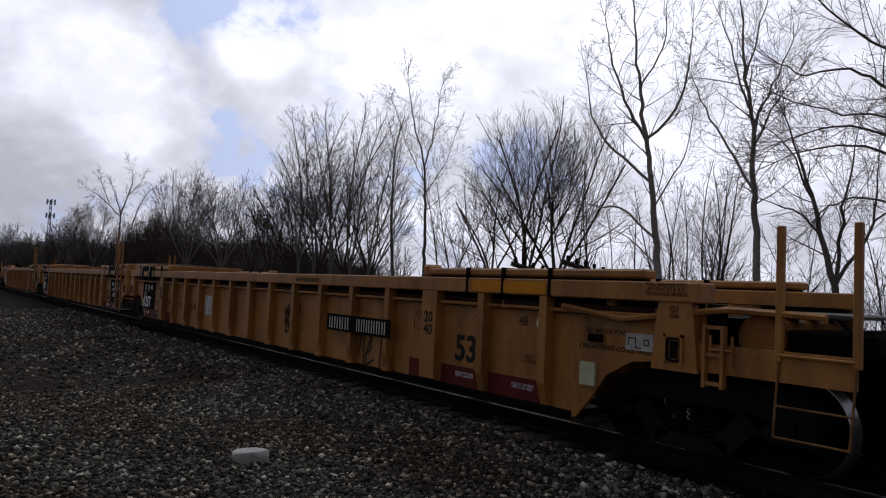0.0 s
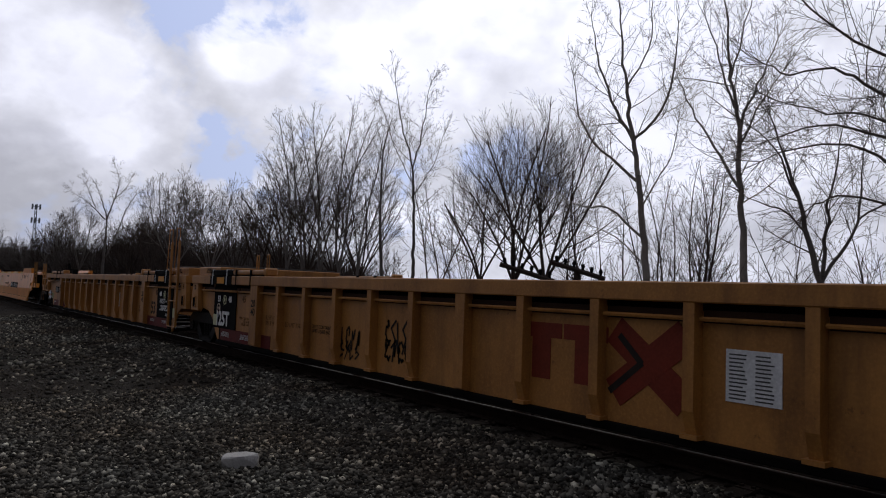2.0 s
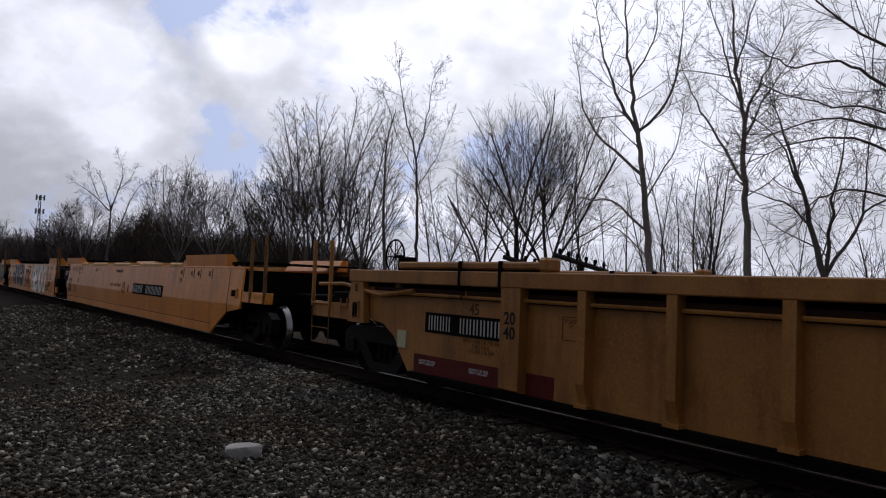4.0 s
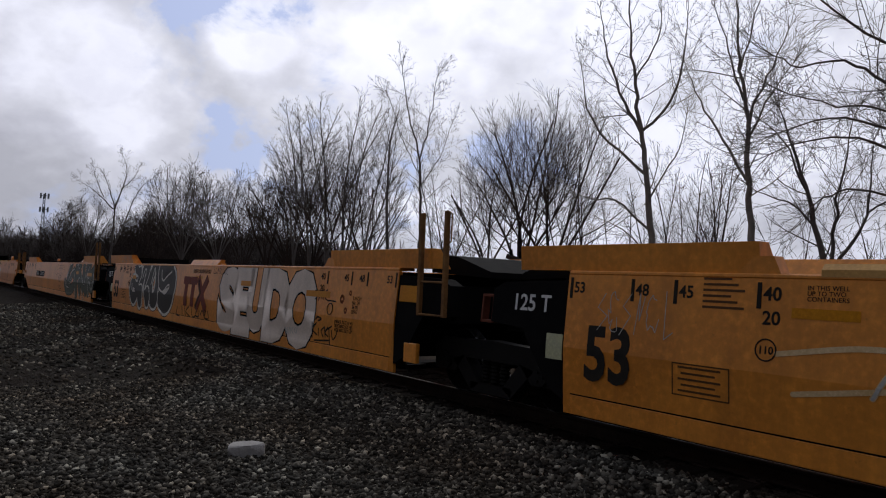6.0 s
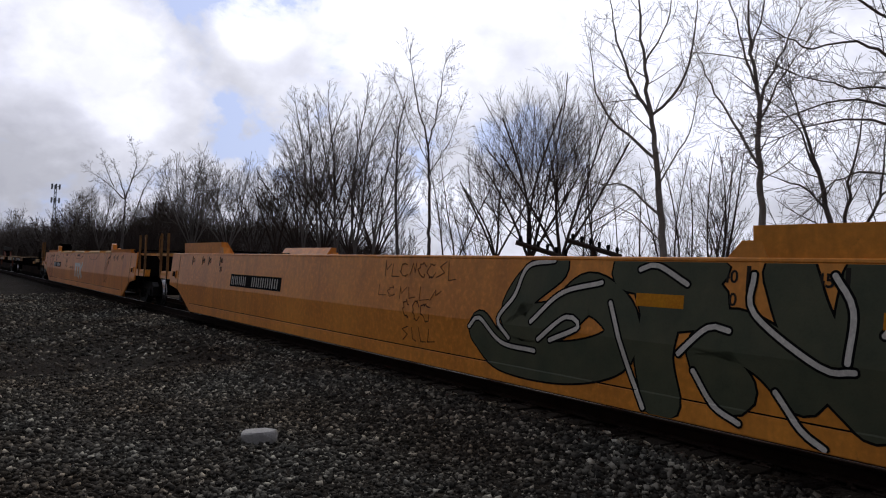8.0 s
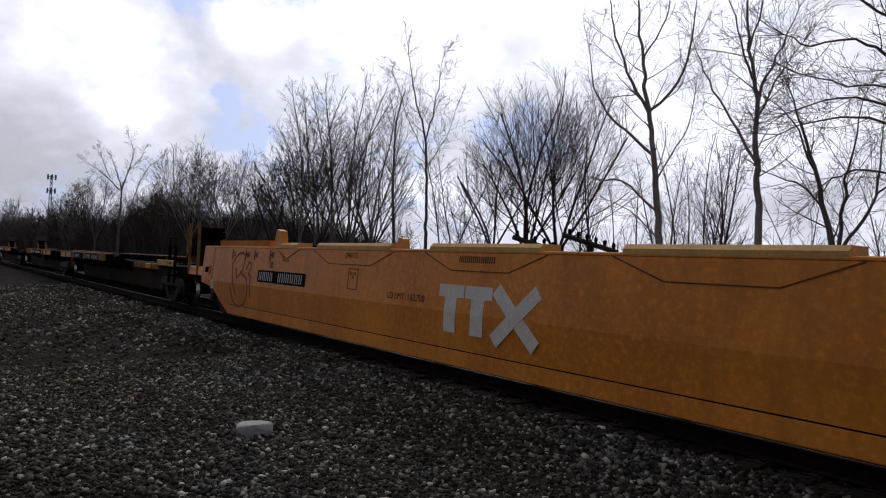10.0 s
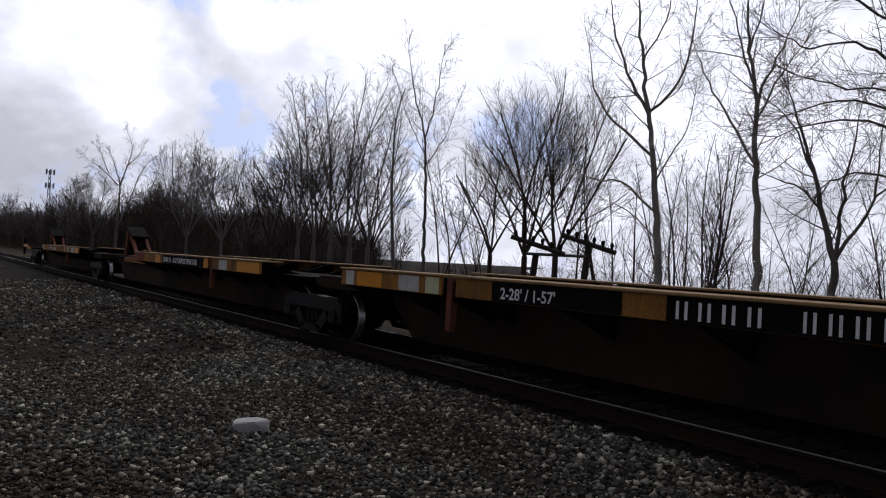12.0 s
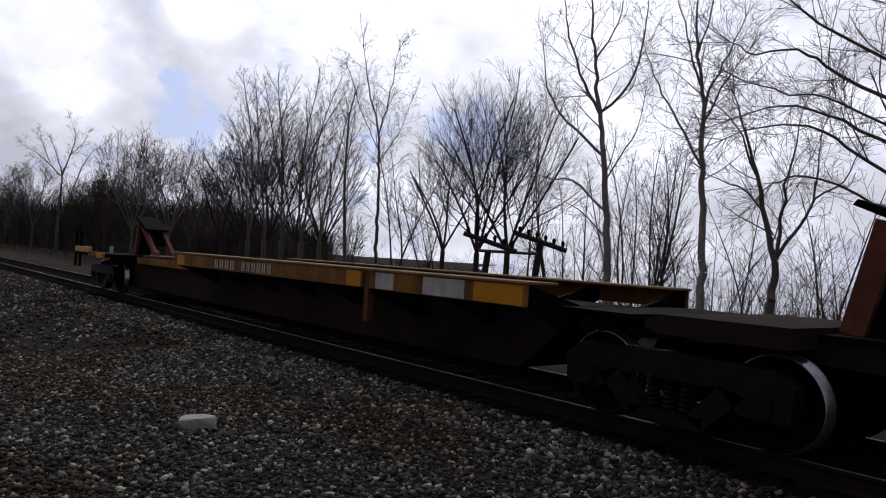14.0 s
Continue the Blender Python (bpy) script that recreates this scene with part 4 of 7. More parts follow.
# small square mark and a red patch with black box
for car, x in ((car_a, 5.55), (car_b, 5.6), (car_c, -5.75)):
    bm = B()
    for u, v, w, z in ((0, 0.24, 0.9, 0.908), (0, 0.24, 1.14, 1.148), (0, 0.008, 0.9, 1.148), (0.232, 0.24, 0.9, 1.148)):
        box(bm, x + u, x + v, -1.391, -1.384, w, z)
    part("outline_mark", bm, M_faint, car)
    lettering(car, "PLATE\nH", x + 0.12, 1.08, 0.06, M_faint, y=-1.389, align="CENTER")


# ---- smooth-sided well car units ----
def smooth_unit(q, label, right="joint", left="joint", hatches=(), brackets=False, mark53=8.45, paint=None):
    """Ends: 'joint' shares a truck with the next unit, 'coupler' ends in a platform of its own."""
    car = thing("well_car_unit", label, "railway car", pose(q, TRACK_Y, 0), group="units of the train")
    MOVERS.append((car, q))
    M_side = paint or M_yel
    bx = {-1: -6.1 if brackets else -6.45, 1: 6.4}
    xl = -(10.25 if left == "coupler" else 8.5)
    xr = 10.25 if right == "coupler" else 8.5
    for s in (-1, 1):
        # side: upright upper sheet, lower sheet leaning inwards, bottom sill
        outline = []
        if left == "coupler":
            outline += [(xl, 0.78), (xl + 0.75, 0.68), (xl + 1.75, 0.18)]
        else:
            outline += [(xl, 0.18)]
        if right == "coupler":
            outline += [(xr - 1.75, 0.18), (xr - 0.75, 0.68), (xr, 0.78)]
        else:
            outline += [(xr, 0.18)]
        bm = B()
        upper = [(xl, 0.84), (xr, 0.84), (xr, 1.58), (xl, 1.58)]
        y0, y1 = sorted((s * 1.52, s * 1.48))
        prism(bm, upper, y0, y1)
        bmesh.ops.recalc_face_normals(bm, faces=bm.faces[:])
        side = part("side_sheet", bm, M_side, car)
        bm = B()
        n = len(outline)

        def ya(z):
            return s * (1.52 - max(0.0, 0.84 - z) * 0.05)
        bot = [bm.verts.new((x, ya(z), z)) for x, z in outline]
        top = [bm.verts.new((xl, s * 1.52, 0.84)), bm.verts.new((xr, s * 1.52, 0.84))]
        bm.faces.new(bot + [top[1], top[0]])
        ext = bmesh.ops.extrude_face_region(bm, geom=bm.faces[:])
        for v in ext["geom"]:
            if isinstance(v, bmesh.types.BMVert):
                v.co.y -= s * 0.04
        bmesh.ops.recalc_face_normals(bm, faces=bm.faces[:])
        part("lower_sheet", bm, M_side, car)
        bm = B()
        y0, y1 = sorted((s * 1.525, s * 1.26))
        box(bm, xl, xr, y0, y1, 1.58, 1.62, 0.01)
        part("top_chord", bm, M_side, car)
        bm = B()
        a, b = -8.4 if left != "coupler" else xl + 1.75, 8.4 if right != "coupler" else xr - 1.75
        y0, y1 = sorted((s * 1.503, s * 1.40))
        box(bm, a, b, y0, y1, 0.18, 0.375, 0.008)
        part("bottom_sill", bm, M_side, car)
        bm = B()
        y0, y1 = sorted((s * 1.501, s * 1.45))
        box(bm, a, b, y0, y1, 0.373, 0.386)
        part("sill_seam", bm, M_under, car)
        for h0, h1 in hatches:
            bm = B()
            pts = [(s * 1.528, 1.60), (s * 1.528, 1.655), (s * 1.48, 1.70), (s * 1.22, 1.70), (s * 1.22, 1.60)]
            prism_x(bm, pts, h0, h1)
            part("lid", bm, M_hatch, car, "pale yellow folded lid")
            if s < 0 and brackets:
                w = 0.5
                bm = B()
                prism(bm, [(h0 + w, 1.362), (h1 - w, 1.362), (h1 + 0.1, 1.58), (h0 - 0.1, 1.58)], -1.5235, -1.518)
                bmesh.ops.recalc_face_normals(bm, faces=bm.faces[:])
                part("lid_apron", bm, M_side, car)
                bm = B()
                for p, r in (((h0 - 0.12, 1.58), (h0 + w, 1.36)), ((h0 + w, 1.36), (h1 - w, 1.36)), ((h1 - w, 1.36), (h1 + 0.12, 1.58))):
                    slab(bm, p, r, 0.012, -1.526, -1.519)
                bmesh.ops.recalc_face_normals(bm, faces=bm.faces[:])
                part("panel_seam", bm, M_faint, car)
        for e in (-1, 1):
            kind = right if e > 0 else left
            # raised guide box over each end of the well
            bm = B()
            x0, x1 = sorted((e * 6.45, e * 9.25))
            y0, y1 = s * 1.50, s * 1.38
            hi = 1.88 if not brackets else 1.74
            pts = [(y0, 1.62), (y0 + s * 0.02, hi), (y1, hi), (s * 1.2, 1.62)]
            prism_x(bm, pts, x0, x1)
            part("guide_box", bm, M_side, car)
            bm = B()
            prism(bm, [(bx[e] - 0.18, 1.62), (bx[e] + 0.18, 1.62), (bx[e] + 0.12, 1.76 if not brackets else 1.92), (bx[e] - 0.05, 1.76 if not brackets else 1.95)], s * 1.44 - 0.07, s * 1.44 + 0.07)
            bmesh.ops.recalc_face_normals(bm, faces=bm.faces[:])
            part("guide_bracket", bm, M_side, car)
    bm = B()
    for i in range(9):
        box(bm, -8.2 + i * 2.05, -7.9 + i * 2.05, -1.36, 1.36, 0.22, 0.30)
    box(bm, -8.6, 8.6, -1.30, -1.0, 0.22, 0.29)
    box(bm, -8.6, 8.6, 1.0, 1.30, 0.22, 0.29)
    part("well_floor", bm, M_under, car)
    for e in (-1, 1):
        kind = right if e > 0 else left
        bm = B()
        x0, x1 = sorted((e * 8.5, e * 8.6))
        box(bm, x0, x1, -1.46, 1.46, 0.4, 1.56)
        part("end_bulkhead", bm, M_black, car)
        if kind == "joint":
            bm = B()
            # black end of the unit, narrowing over the shared truck
            for s in (-1, 1):
                ys = sorted((s * 1.50, s * 1.30))
                prism(bm, [(e * 8.5, 0.30), (e * 8.72, 0.40), (e * 9.15, 0.98), (e * 9.68, 1.02), (e * 9.68, 1.40), (e * 9.5, 1.48), (e * 8.5, 1.52)], ys[0], ys[1])
            x0, x1 = sorted((e * 8.6, e * 9.6))
            box(bm, x0, x1, -1.3, 1.3, 0.92, 1.40)
            bmesh.ops.recalc_face_normals(bm, faces=bm.faces[:])
            part("unit_end", bm, M_black, car, "black unit end over the truck")
            bm = B()
            prism(bm, [(e * 8.5, 1.58), (e * 8.5, 1.84), (e * 9.1, 1.80), (e * 9.8, 1.60), (e * 9.8, 1.52)], -0.9, 0.9)
            bmesh.ops.recalc_face_normals(bm, faces=bm.faces[:])
            part("connector_hood", bm, M_black, car, "black sloping connector hood")
            if e > 0:
                for x in (9.12, 9.66):
                    bm = B()
                    box(bm, x - 0.032, x + 0.032, -1.56, -1.50, 1.0, 2.34, 0.006)
                    part("ladder_post", bm, M_brownpost, car)
                for z in (1.02, 1.44):
                    bm = B()
                    rod(bm, (9.12, -1.55, z), (9.66, -1.55, z), 0.014, 6)
                    part("rung", bm, M_brownpost, car)
                hoop(car, [(9.68, -1.55, 2.34), (9.78, -1.55, 2.3), (9.78, -1.55, 1.95), (9.68, -1.55, 1.9)], M_brownpost, 0.01)
                bm = B()
                box(bm, 8.56, 8.98, -1.512, -1.500, 1.16, 1.38)
                part("reflector", bm, M_orange, car, "orange reflector panel")
                bm = B()
                box(bm, 8.75, 9.05, -1.505, -1.44, 0.36, 0.62, 0.01)
                part("step_plate", bm, M_yel, car)
            else:
                lettering(car, "125 T", -9.34, 1.18, 0.25, M_white, y=-1.503, fat=0.004)
                bm = B()
                box(bm, -8.76, -8.53, -1.508, -1.500, 0.70, 0.96)
                part("data_sticker", bm, M_sticker, car, "pale yellow data sticker")
                bm = B()
                for u, v, w, z in ((-9.92, -9.70, 1.0, 1.3),):
                    box(bm, u, v, -1.46, -1.36, w, w + 0.03)
                    box(bm, u, v, -1.46, -1.36, z, z + 0.03)
                    box(bm, u, u + 0.03, -1.46, -1.36, w, z)
                    box(bm, v - 0.03, v, -1.46, -1.36, w, z)
                part("bracket_frame", bm, M_rustred, car)
        else:
            xo = e * 10.25
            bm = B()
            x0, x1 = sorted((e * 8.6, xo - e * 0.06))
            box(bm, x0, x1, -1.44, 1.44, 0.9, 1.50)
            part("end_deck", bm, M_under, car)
            # roofed grating over the end
            bm = B()
            x0, x1 = sorted((e * 8.7, e * 10.1))
            for j in range(8):
                box(bm, x0, x1, -1.35 + j * 0.34, -1.35 + j * 0.34 + 0.26, 1.70, 1.73)
            box(bm, x0, x1, -1.4, -1.34, 1.66, 1.72)
            for x in (x0 + 0.1, (x0 + x1) / 2, x1 - 0.1):
                box(bm, x - 0.03, x + 0.03, -1.4, -1.34, 1.5, 1.68)
            part("walkway_grating", bm, M_under, car)
            bm = B()
            xc = e * 9.88
            for u, v, w, z in ((-0.17, 0.17, 0.98, 1.01), (-0.17, 0.17, 1.14, 1.17), (-0.17, -0.14, 0.98, 1.17), (0.14, 0.17, 0.98, 1.17)):
                box(bm, xc + u, xc + v, -1.545, -1.515, w, z)
            part("frame_rim", bm, M_yel, car)
            bm = B()
            box(bm, xc - 0.145, xc + 0.145, -1.528, -1.519, 1.005, 1.145)
            part("frame_opening", bm, M_black, car)
            bm = B()
            box(bm, e * 9.53 - 0.012, e * 9.53 + 0.012, -1.524, -1.518, 0.66, 1.56)
            part("sheet_seam", bm, M_faint, car)
            bm = B()
            x0, x1 = sorted((xo, e * 11.45))
            box(bm, x0, x1, -0.4, 0.4, 0.72, 1.12, 0.02)
            part("draft_sill", bm, M_under, car)
            bm = B()
            box(bm, x0, x1, -1.50, -1.36, 0.92, 1.0)
            box(bm, x0, x1, -1.50, -1.36, 1.0, 1.12)
            part("end_sill", bm, M_yel, car)
            bm = B()
            box(bm, min(e * 10.85, e * 11.3), max(e * 10.85, e * 11.3), -1.506, -1.498, 1.0, 1.08)
            part("reflector", bm, M_orange, car, "orange reflector strip")
            for x in (e * 10.68, e * 11.36):
                bm = B()
                box(bm, x - 0.028, x + 0.028, -1.51, -1.45, 0.95, 2.17, 0.006)
                part("ladder_post", bm, M_brownpost, car, "rust-brown upright post")
            hoop(car, [(e * 11.36 + 0.06, -1.53, 2.1), (e * 11.46 + 0.06, -1.53, 2.0), (e * 11.46 + 0.06, -1.53, 1.5), (e * 11.36 + 0.04, -1.52, 1.45)], M_tan, 0.011)
            hoop(car, [(e * 10.68, -1.5, 0.95), (e * 10.7, -1.5, 0.45), (e * 11.34, -1.5, 0.45), (e * 11.36, -1.5, 0.95)], M_under, 0.014, "stirrup")
            make_coupler(car, e * 11.45, e)
            make_truck(car, e * 9.7)
        # container length marks
        m = mark53
        for tag_, u in (("53", m), ("48", m - 0.77), ("45", m - 1.24), ("40", m - 2.02)):
            x = e * u
            bm = B()
            box(bm, x - 0.018, x + 0.018, -1.5245, -1.519, 1.34, 1.55)
            part("length_mark", bm, M_ink, car)
            off = -0.24 if e > 0 else 0.035
            lettering(car, tag_, x + off, 1.41 if tag_ == "40" else 1.40, 0.15, M_ink, y=-1.5225, fat=0.003)
            if tag_ == "40":
                lettering(car, "20", x + off, 1.22, 0.15, M_ink, y=-1.5225, fat=0.003)
    if left == "joint":
        make_truck(car, -10.12)
    return car


M_worn = material("weathered_orange_yellow_paint", (0.76, 0.275, 0.034), (0.56, 0.18, 0.022), 0.42, 0, 0.55, fine=14.0, bump=0.04, dirt=0.5, dirt_col=(0.26, 0.09, 0.02), spec=0.28)
M_hatch = material("pale_yellow_paint", (0.62, 0.36, 0.12), (0.54, 0.29, 0.085), 0.5, 0, 1.0, dirt=0.4, dirt_col=(0.12, 0.06, 0.02))

SY = -1.522
LS = "bright yellow smooth-sided well car unit"
car_d = smooth_unit(-79.2, LS + " with pale spray scrawls", right="coupler", hatches=((-5.95, -5.0), (-4.05, -1.85), (-0.92, 1.15), (2.2, 4.4), (5.2, 6.2)))
car_e = smooth_unit(-99.4, LS + " with silver and charcoal graffiti")
car_f = smooth_unit(-119.75, LS + " with dark green graffiti", left="coupler")
car_g = smooth_unit(-144.25, "weathered orange-yellow smooth-sided well car with pale folded lids", right="coupler", left="coupler", brackets=True, mark53=8.37, paint=M_worn,
                    hatches=((-5.95, -5.2), (-4.4, -2.06), (-1.06, 1.03), (2.16, 4.24), (5.38, 6.4)))

# lettering of the smooth units
plate_number(car_d, 1.9, 4.9, 0.80, 1.10, SY, 0.36)
lettering(car_d, "B", 1.25, 0.83, 0.27, M_ink, y=SY, fat=0.008)
lettering(car_d, "LD LMT  115,600  PER UNIT", -1.05, 0.96, 0.12, M_ink, y=SY)
bars(car_d, -0.45, 0.45, 1.39, 0.085, 11, M_ink, SY)
lettering(car_d, "GWG33", -3.5, 1.39, 0.14, M_ink, y=SY, squeeze=0.85, fat=0.002)
hoop(car_d, [(0.75 + 0.17 * math.cos(k * math.pi / 8), SY, 0.93 + 0.17 * math.sin(k * math.pi / 8)) for k in range(17)], M_red, 0.007, "ring_mark")
lettering(car_d, "53", -8.22, 0.57, 0.72, M_ink, y=SY, fat=0.022, squeeze=0.82)
lettering(car_e, "53", -8.22, 0.57, 0.72, M_ink, y=SY, fat=0.022, squeeze=0.82)
for car in (car_d, car_e):
    lettering(car, "IN THIS WELL\nUP TO TWO\nCONTAINERS", -6.05, 1.50, 0.05, M_ink, y=SY)
plain_logo(car_e, -1.02, 0.84, 0.58, 1.33, M_logo, SY, 0.115)
bars(car_e, -0.4, 0.85, 1.42, 0.09, 10, M_ink, SY)
for car, x in ((car_e, -0.2), (car_d, -6.16)):
    bm = B()
    box(bm, x, x + 0.5, SY - 0.002, SY + 0.002, 1.28, 1.36)
    part("reflector", bm, M_orange, car, "orange reflector strip")
lettering(car_e, "MINER TCC-IV 45\nSIDE BRG SET UP\nSIDE BRG SET UP", 6.8, 0.74, 0.075, M_ink, y=-1.520)
lettering(car_e, "2 INCH\nNo. 24\n38 IN\nSPRG", 7.3, 1.12, 0.08, M_ink, y=SY)
plate_number(car_f, -5.6, -2.9, 0.92, 1.18, SY, 0.36)
plate_number(car_g, -6.85, -4.7, 0.93, 1.16, SY, 0.36)
lettering(car_g, "LD LMT  162,700", -2.0, 0.92, 0.13, M_ink, y=SY)
bm = B()
for u, v, w, z in ((-3.2, -2.9, 0.98, 0.992), (-3.2, -2.9, 1.29, 1.302), (-3.2, -3.188, 0.98, 1.302), (-2.912, -2.9, 0.98, 1.302)):
    box(bm, u, v, SY - 0.002, SY + 0.002, w, z)
part("outline_mark", bm, M_ink, car_g)
lettering(car_g, "PLATE\nH", -3.05, 1.20, 0.07, M_ink, y=SY, align="CENTER")
plain_logo(car_g, -0.75, 1.2, 0.55, 1.18, M_chalk, SY, 0.09)
lettering(car_g, "QWF135", -3.37, 1.46, 0.13, M_ink, y=SY - 0.004, squeeze=0.85)
bars(car_g, -0.4, 0.3, 1.46, 0.08, 9, M_ink, SY - 0.004)
bm = B()
box(bm, -9.55, -9.37, SY - 0.004, SY, 0.66, 0.86)
part("data_sticker", bm, M_sticker, car_g, "pale data sticker")


# ---- spine car platforms ----
M_spine = material("grimy_yellow_paint", (0.36, 0.155, 0.026), (0.10, 0.048, 0.016), 0.65, 0, 0.9, dirt=0.7, dirt_col=(0.05, 0.03, 0.015))
M_beam = material("rust_black_beam", (0.016, 0.012, 0.010), (0.040, 0.025, 0.017), 0.9, 0, 0.8, bump=0.3, spec=0.04)
M_deck = material("dirty_tan_edge", (0.30, 0.19, 0.09), (0.2, 0.12, 0.055), 0.8, 0, 2, dirt=0.5)


def spine_platform(name_label, q, pads, beam, hitch, trucks, ends):
    """Given along the car from its middle q: pads as (x0, x1) side panels, the beam's ends, the hitch (x, way of its strut), truck centres."""
    car = thing("spine_car_platform", name_label, "railway car", pose(q, TRACK_Y, 0), group="platforms of the spine car")
    MOVERS.append((car, q))
    b0, b1 = beam
    bm = B()
    pts = [(b0, 0.98), (b0, 0.80), (b0 + 1.3, 0.74), (b0 + 1.95, 0.22), (b1 - 1.95, 0.22), (b1 - 1.3, 0.74), (b1, 0.80), (b1, 0.98)]
    prism(bm, pts, -0.58, 0.58)
    bmesh.ops.recalc_face_normals(bm, faces=bm.faces[:])
    part("centre_sill", bm, M_beam, car, "deep rust-black centre beam")
    bm = B()
    box(bm, b0, b1, -0.62, 0.62, 0.98, 1.03, 0.008)
    part("deck_plate", bm, M_under, car)
    for s in (-1, 1):
        for x0, x1 in pads:
            bm = B()
            y0, y1 = sorted((s * 1.52, s * 1.48))
            box(bm, x0, x1, y0, y1, 1.02, 1.255, 0.005)
            p = part("side_panel", bm, M_spine, car, "grimy yellow side panel")
            bm = B()
            y0, y1 = sorted((s * 1.545, s * 1.05))
            box(bm, x0 - 0.02, x1 + 0.02, y0, y1, 1.255, 1.285, 0.006)
            part("top_flange", bm, M_deck, p)
            n = max(2, int((x1 - x0) / 1.4))
            for i in range(n + 1):
                bm = B()
                x = x0 + 0.06 + (x1 - x0 - 0.12) * i / n
                prism_x(bm, [(s * 0.42, 0.60), (s * 1.47, 1.02), (s * 1.47, 1.25), (s * 0.42, 1.0)], x - 0.03, x + 0.03)
                part("outrigger", bm, M_under, p)
        # bracket in the gap between the two panels
        xg = (pads[0][1] + pads[1][0]) / 2
        bm = B()
        prism_x(bm, [(s * 1.50, 0.58), (s * 1.50, 1.25), (s * 1.38, 1.25), (s * 1.42, 0.58)], xg - 0.05, xg + 0.05)
        part("pedestal_leg", bm, M_rustred, car, "rusty pedestal leg")
        bm = B()
        y0, y1 = sorted((s * 1.46, s * 1.2))
        box(bm, xg - 0.16, xg + 0.16, y0, y1, 0.95, 1.2)
        part("pedestal", bm, M_under, car)
        for x0, x1 in ends:
            bm = B()
            y0, y1 = sorted((s * 0.66, s * 0.60))
            box(bm, x0, x1, y0, y1, 0.86, 1.02)
            part("beam_strip", bm, M_spine, car, "dull yellow strip along the beam")
    hx, way = hitch
    # trailer hitch: a forked upright leg, a sloping strut in two flanges, a tilted head plate
    M_leg = M_rustred if way > 0 else M_under
    for s in (-1, 1):
        bm = B()
        slab(bm, (hx - way * 0.26, 1.03), (hx - way * 0.02, 2.0), 0.20 if way > 0 else 0.30, s * 0.27 - 0.045, s * 0.27 + 0.045)
        bmesh.ops.recalc_face_normals(bm, faces=bm.faces[:])
        part("hitch_leg", bm, M_leg, car, "upright leg of the trailer hitch")
        bm = B()
        slab(bm, (hx + way * 0.05, 1.98), (hx + way * 1.42, 1.10), 0.13, s * 0.24 - 0.05, s * 0.24 + 0.05)
        prism(bm, [(hx + way * 1.15, 1.08), (hx + way * 1.55, 1.08), (hx + way * 1.45, 1.2), (hx + way * 1.25, 1.26)], s * 0.24 - 0.07, s * 0.24 + 0.07)
        bmesh.ops.recalc_face_normals(bm, faces=bm.faces[:])
        part("hitch_strut", bm, M_leg, car, "sloping strut of the trailer hitch")
        if way < 0:
            bm = B()
            box(bm, hx + 0.03, hx + 0.29, s * 0.33 - 0.05, s * 0.33 + 0.05, 1.88, 2.06, 0.03)
            part("hitch_lug", bm, M_under, car)
    bm = B()
    slab(bm, (hx + way * 0.35, 1.72), (hx + way * 0.85, 1.40), 0.10, -0.19, 0.19)
    bmesh.ops.recalc_face_normals(bm, faces=bm.faces[:])
    part("strut_web", bm, M_under, car)
    bm = B()
    slab(bm, (hx - way * 0.20, 1.30), (hx - way * 0.04, 1.80), 0.05, -0.23, 0.23)
    bmesh.ops.recalc_face_normals(bm, faces=bm.faces[:])
    part("leg_web", bm, M_under, car)
    bm = B()
    prism(bm, [(hx - way * 0.30, 2.14), (hx + way * 0.34, 1.86), (hx + way * 0.66, 1.76), (hx + way * 0.68, 1.82), (hx + way * 0.36, 1.95), (hx - way * 0.26, 2.19)], -0.32, 0.32)
    bmesh.ops.recalc_face_normals(bm, faces=bm.faces[:])
    part("hitch_plate", bm, M_under, car, "tilted black hitch plate")
    bm = B()
    box(bm, hx - way * 0.1 - 0.16, hx - way * 0.1 + 0.16, -0.24, 0.24, 1.03, 1.32, 0.03)
    part("hitch_housing", bm, M_under, car)
    bm = B()
    x0, x1 = sorted((hx + way * 1.2, hx + way * 2.6))
    box(bm, x0, x1, -0.5, 0.5, 1.03, 1.10, 0.01)
    part("hitch_base", bm, M_rustred if way > 0 else M_under, car, "red hitch base plate")
    for x in trucks:
        make_truck(car, x)
    return car


car_h = spine_platform("black and grimy yellow spine car platform with a black trailer hitch", -167.0, ((-8.05, -5.4), (-5.1, 1.68)), (-9.3, 9.7), (8.35, -1), (8.6, -9.95), ((2.2, 5.5),))
car_i = spine_platform("black and grimy yellow spine car platform with a red-brown trailer hitch", -186.5, ((-1.65, 5.08), (5.37, 8.14)), (-9.1, 9.4), (-8.2, 1), (-9.72,), ((-6.9, -1.9),))
car_j = spine_platform("black and grimy yellow spine car platform at the train's tail", -206.0, ((-1.65, 5.40), (5.55, 8.4)), (-9.7, 9.4), (-8.1, 1), (-8.6,), ((-6.9, -1.9),))
for car, x0, x1 in ((car_h, -1.9, 0.35), (car_j, 0.45, 2.8)):
    bars(car, x0, x0 + (x1 - x0) * 0.4, 1.05, 0.16, 4, M_white, -1.523, 0.62)
    bars(car, x0 + (x1 - x0) * 0.5, x1, 1.05, 0.16, 6, M_white, -1.523, 0.62)
lettering(car_h, "2-28' / 1-57'", -4.25, 1.06, 0.18, M_white, y=-1.525, fat=0.003)
bm = B()
box(bm, -4.4, -2.5, -1.5245, -1.519, 1.025, 1.25)
box(bm, -2.0, 0.4, -1.5225, -1.519, 1.025, 1.25)
part("lettering_ground", bm, M_black, car_h)
bm = B()
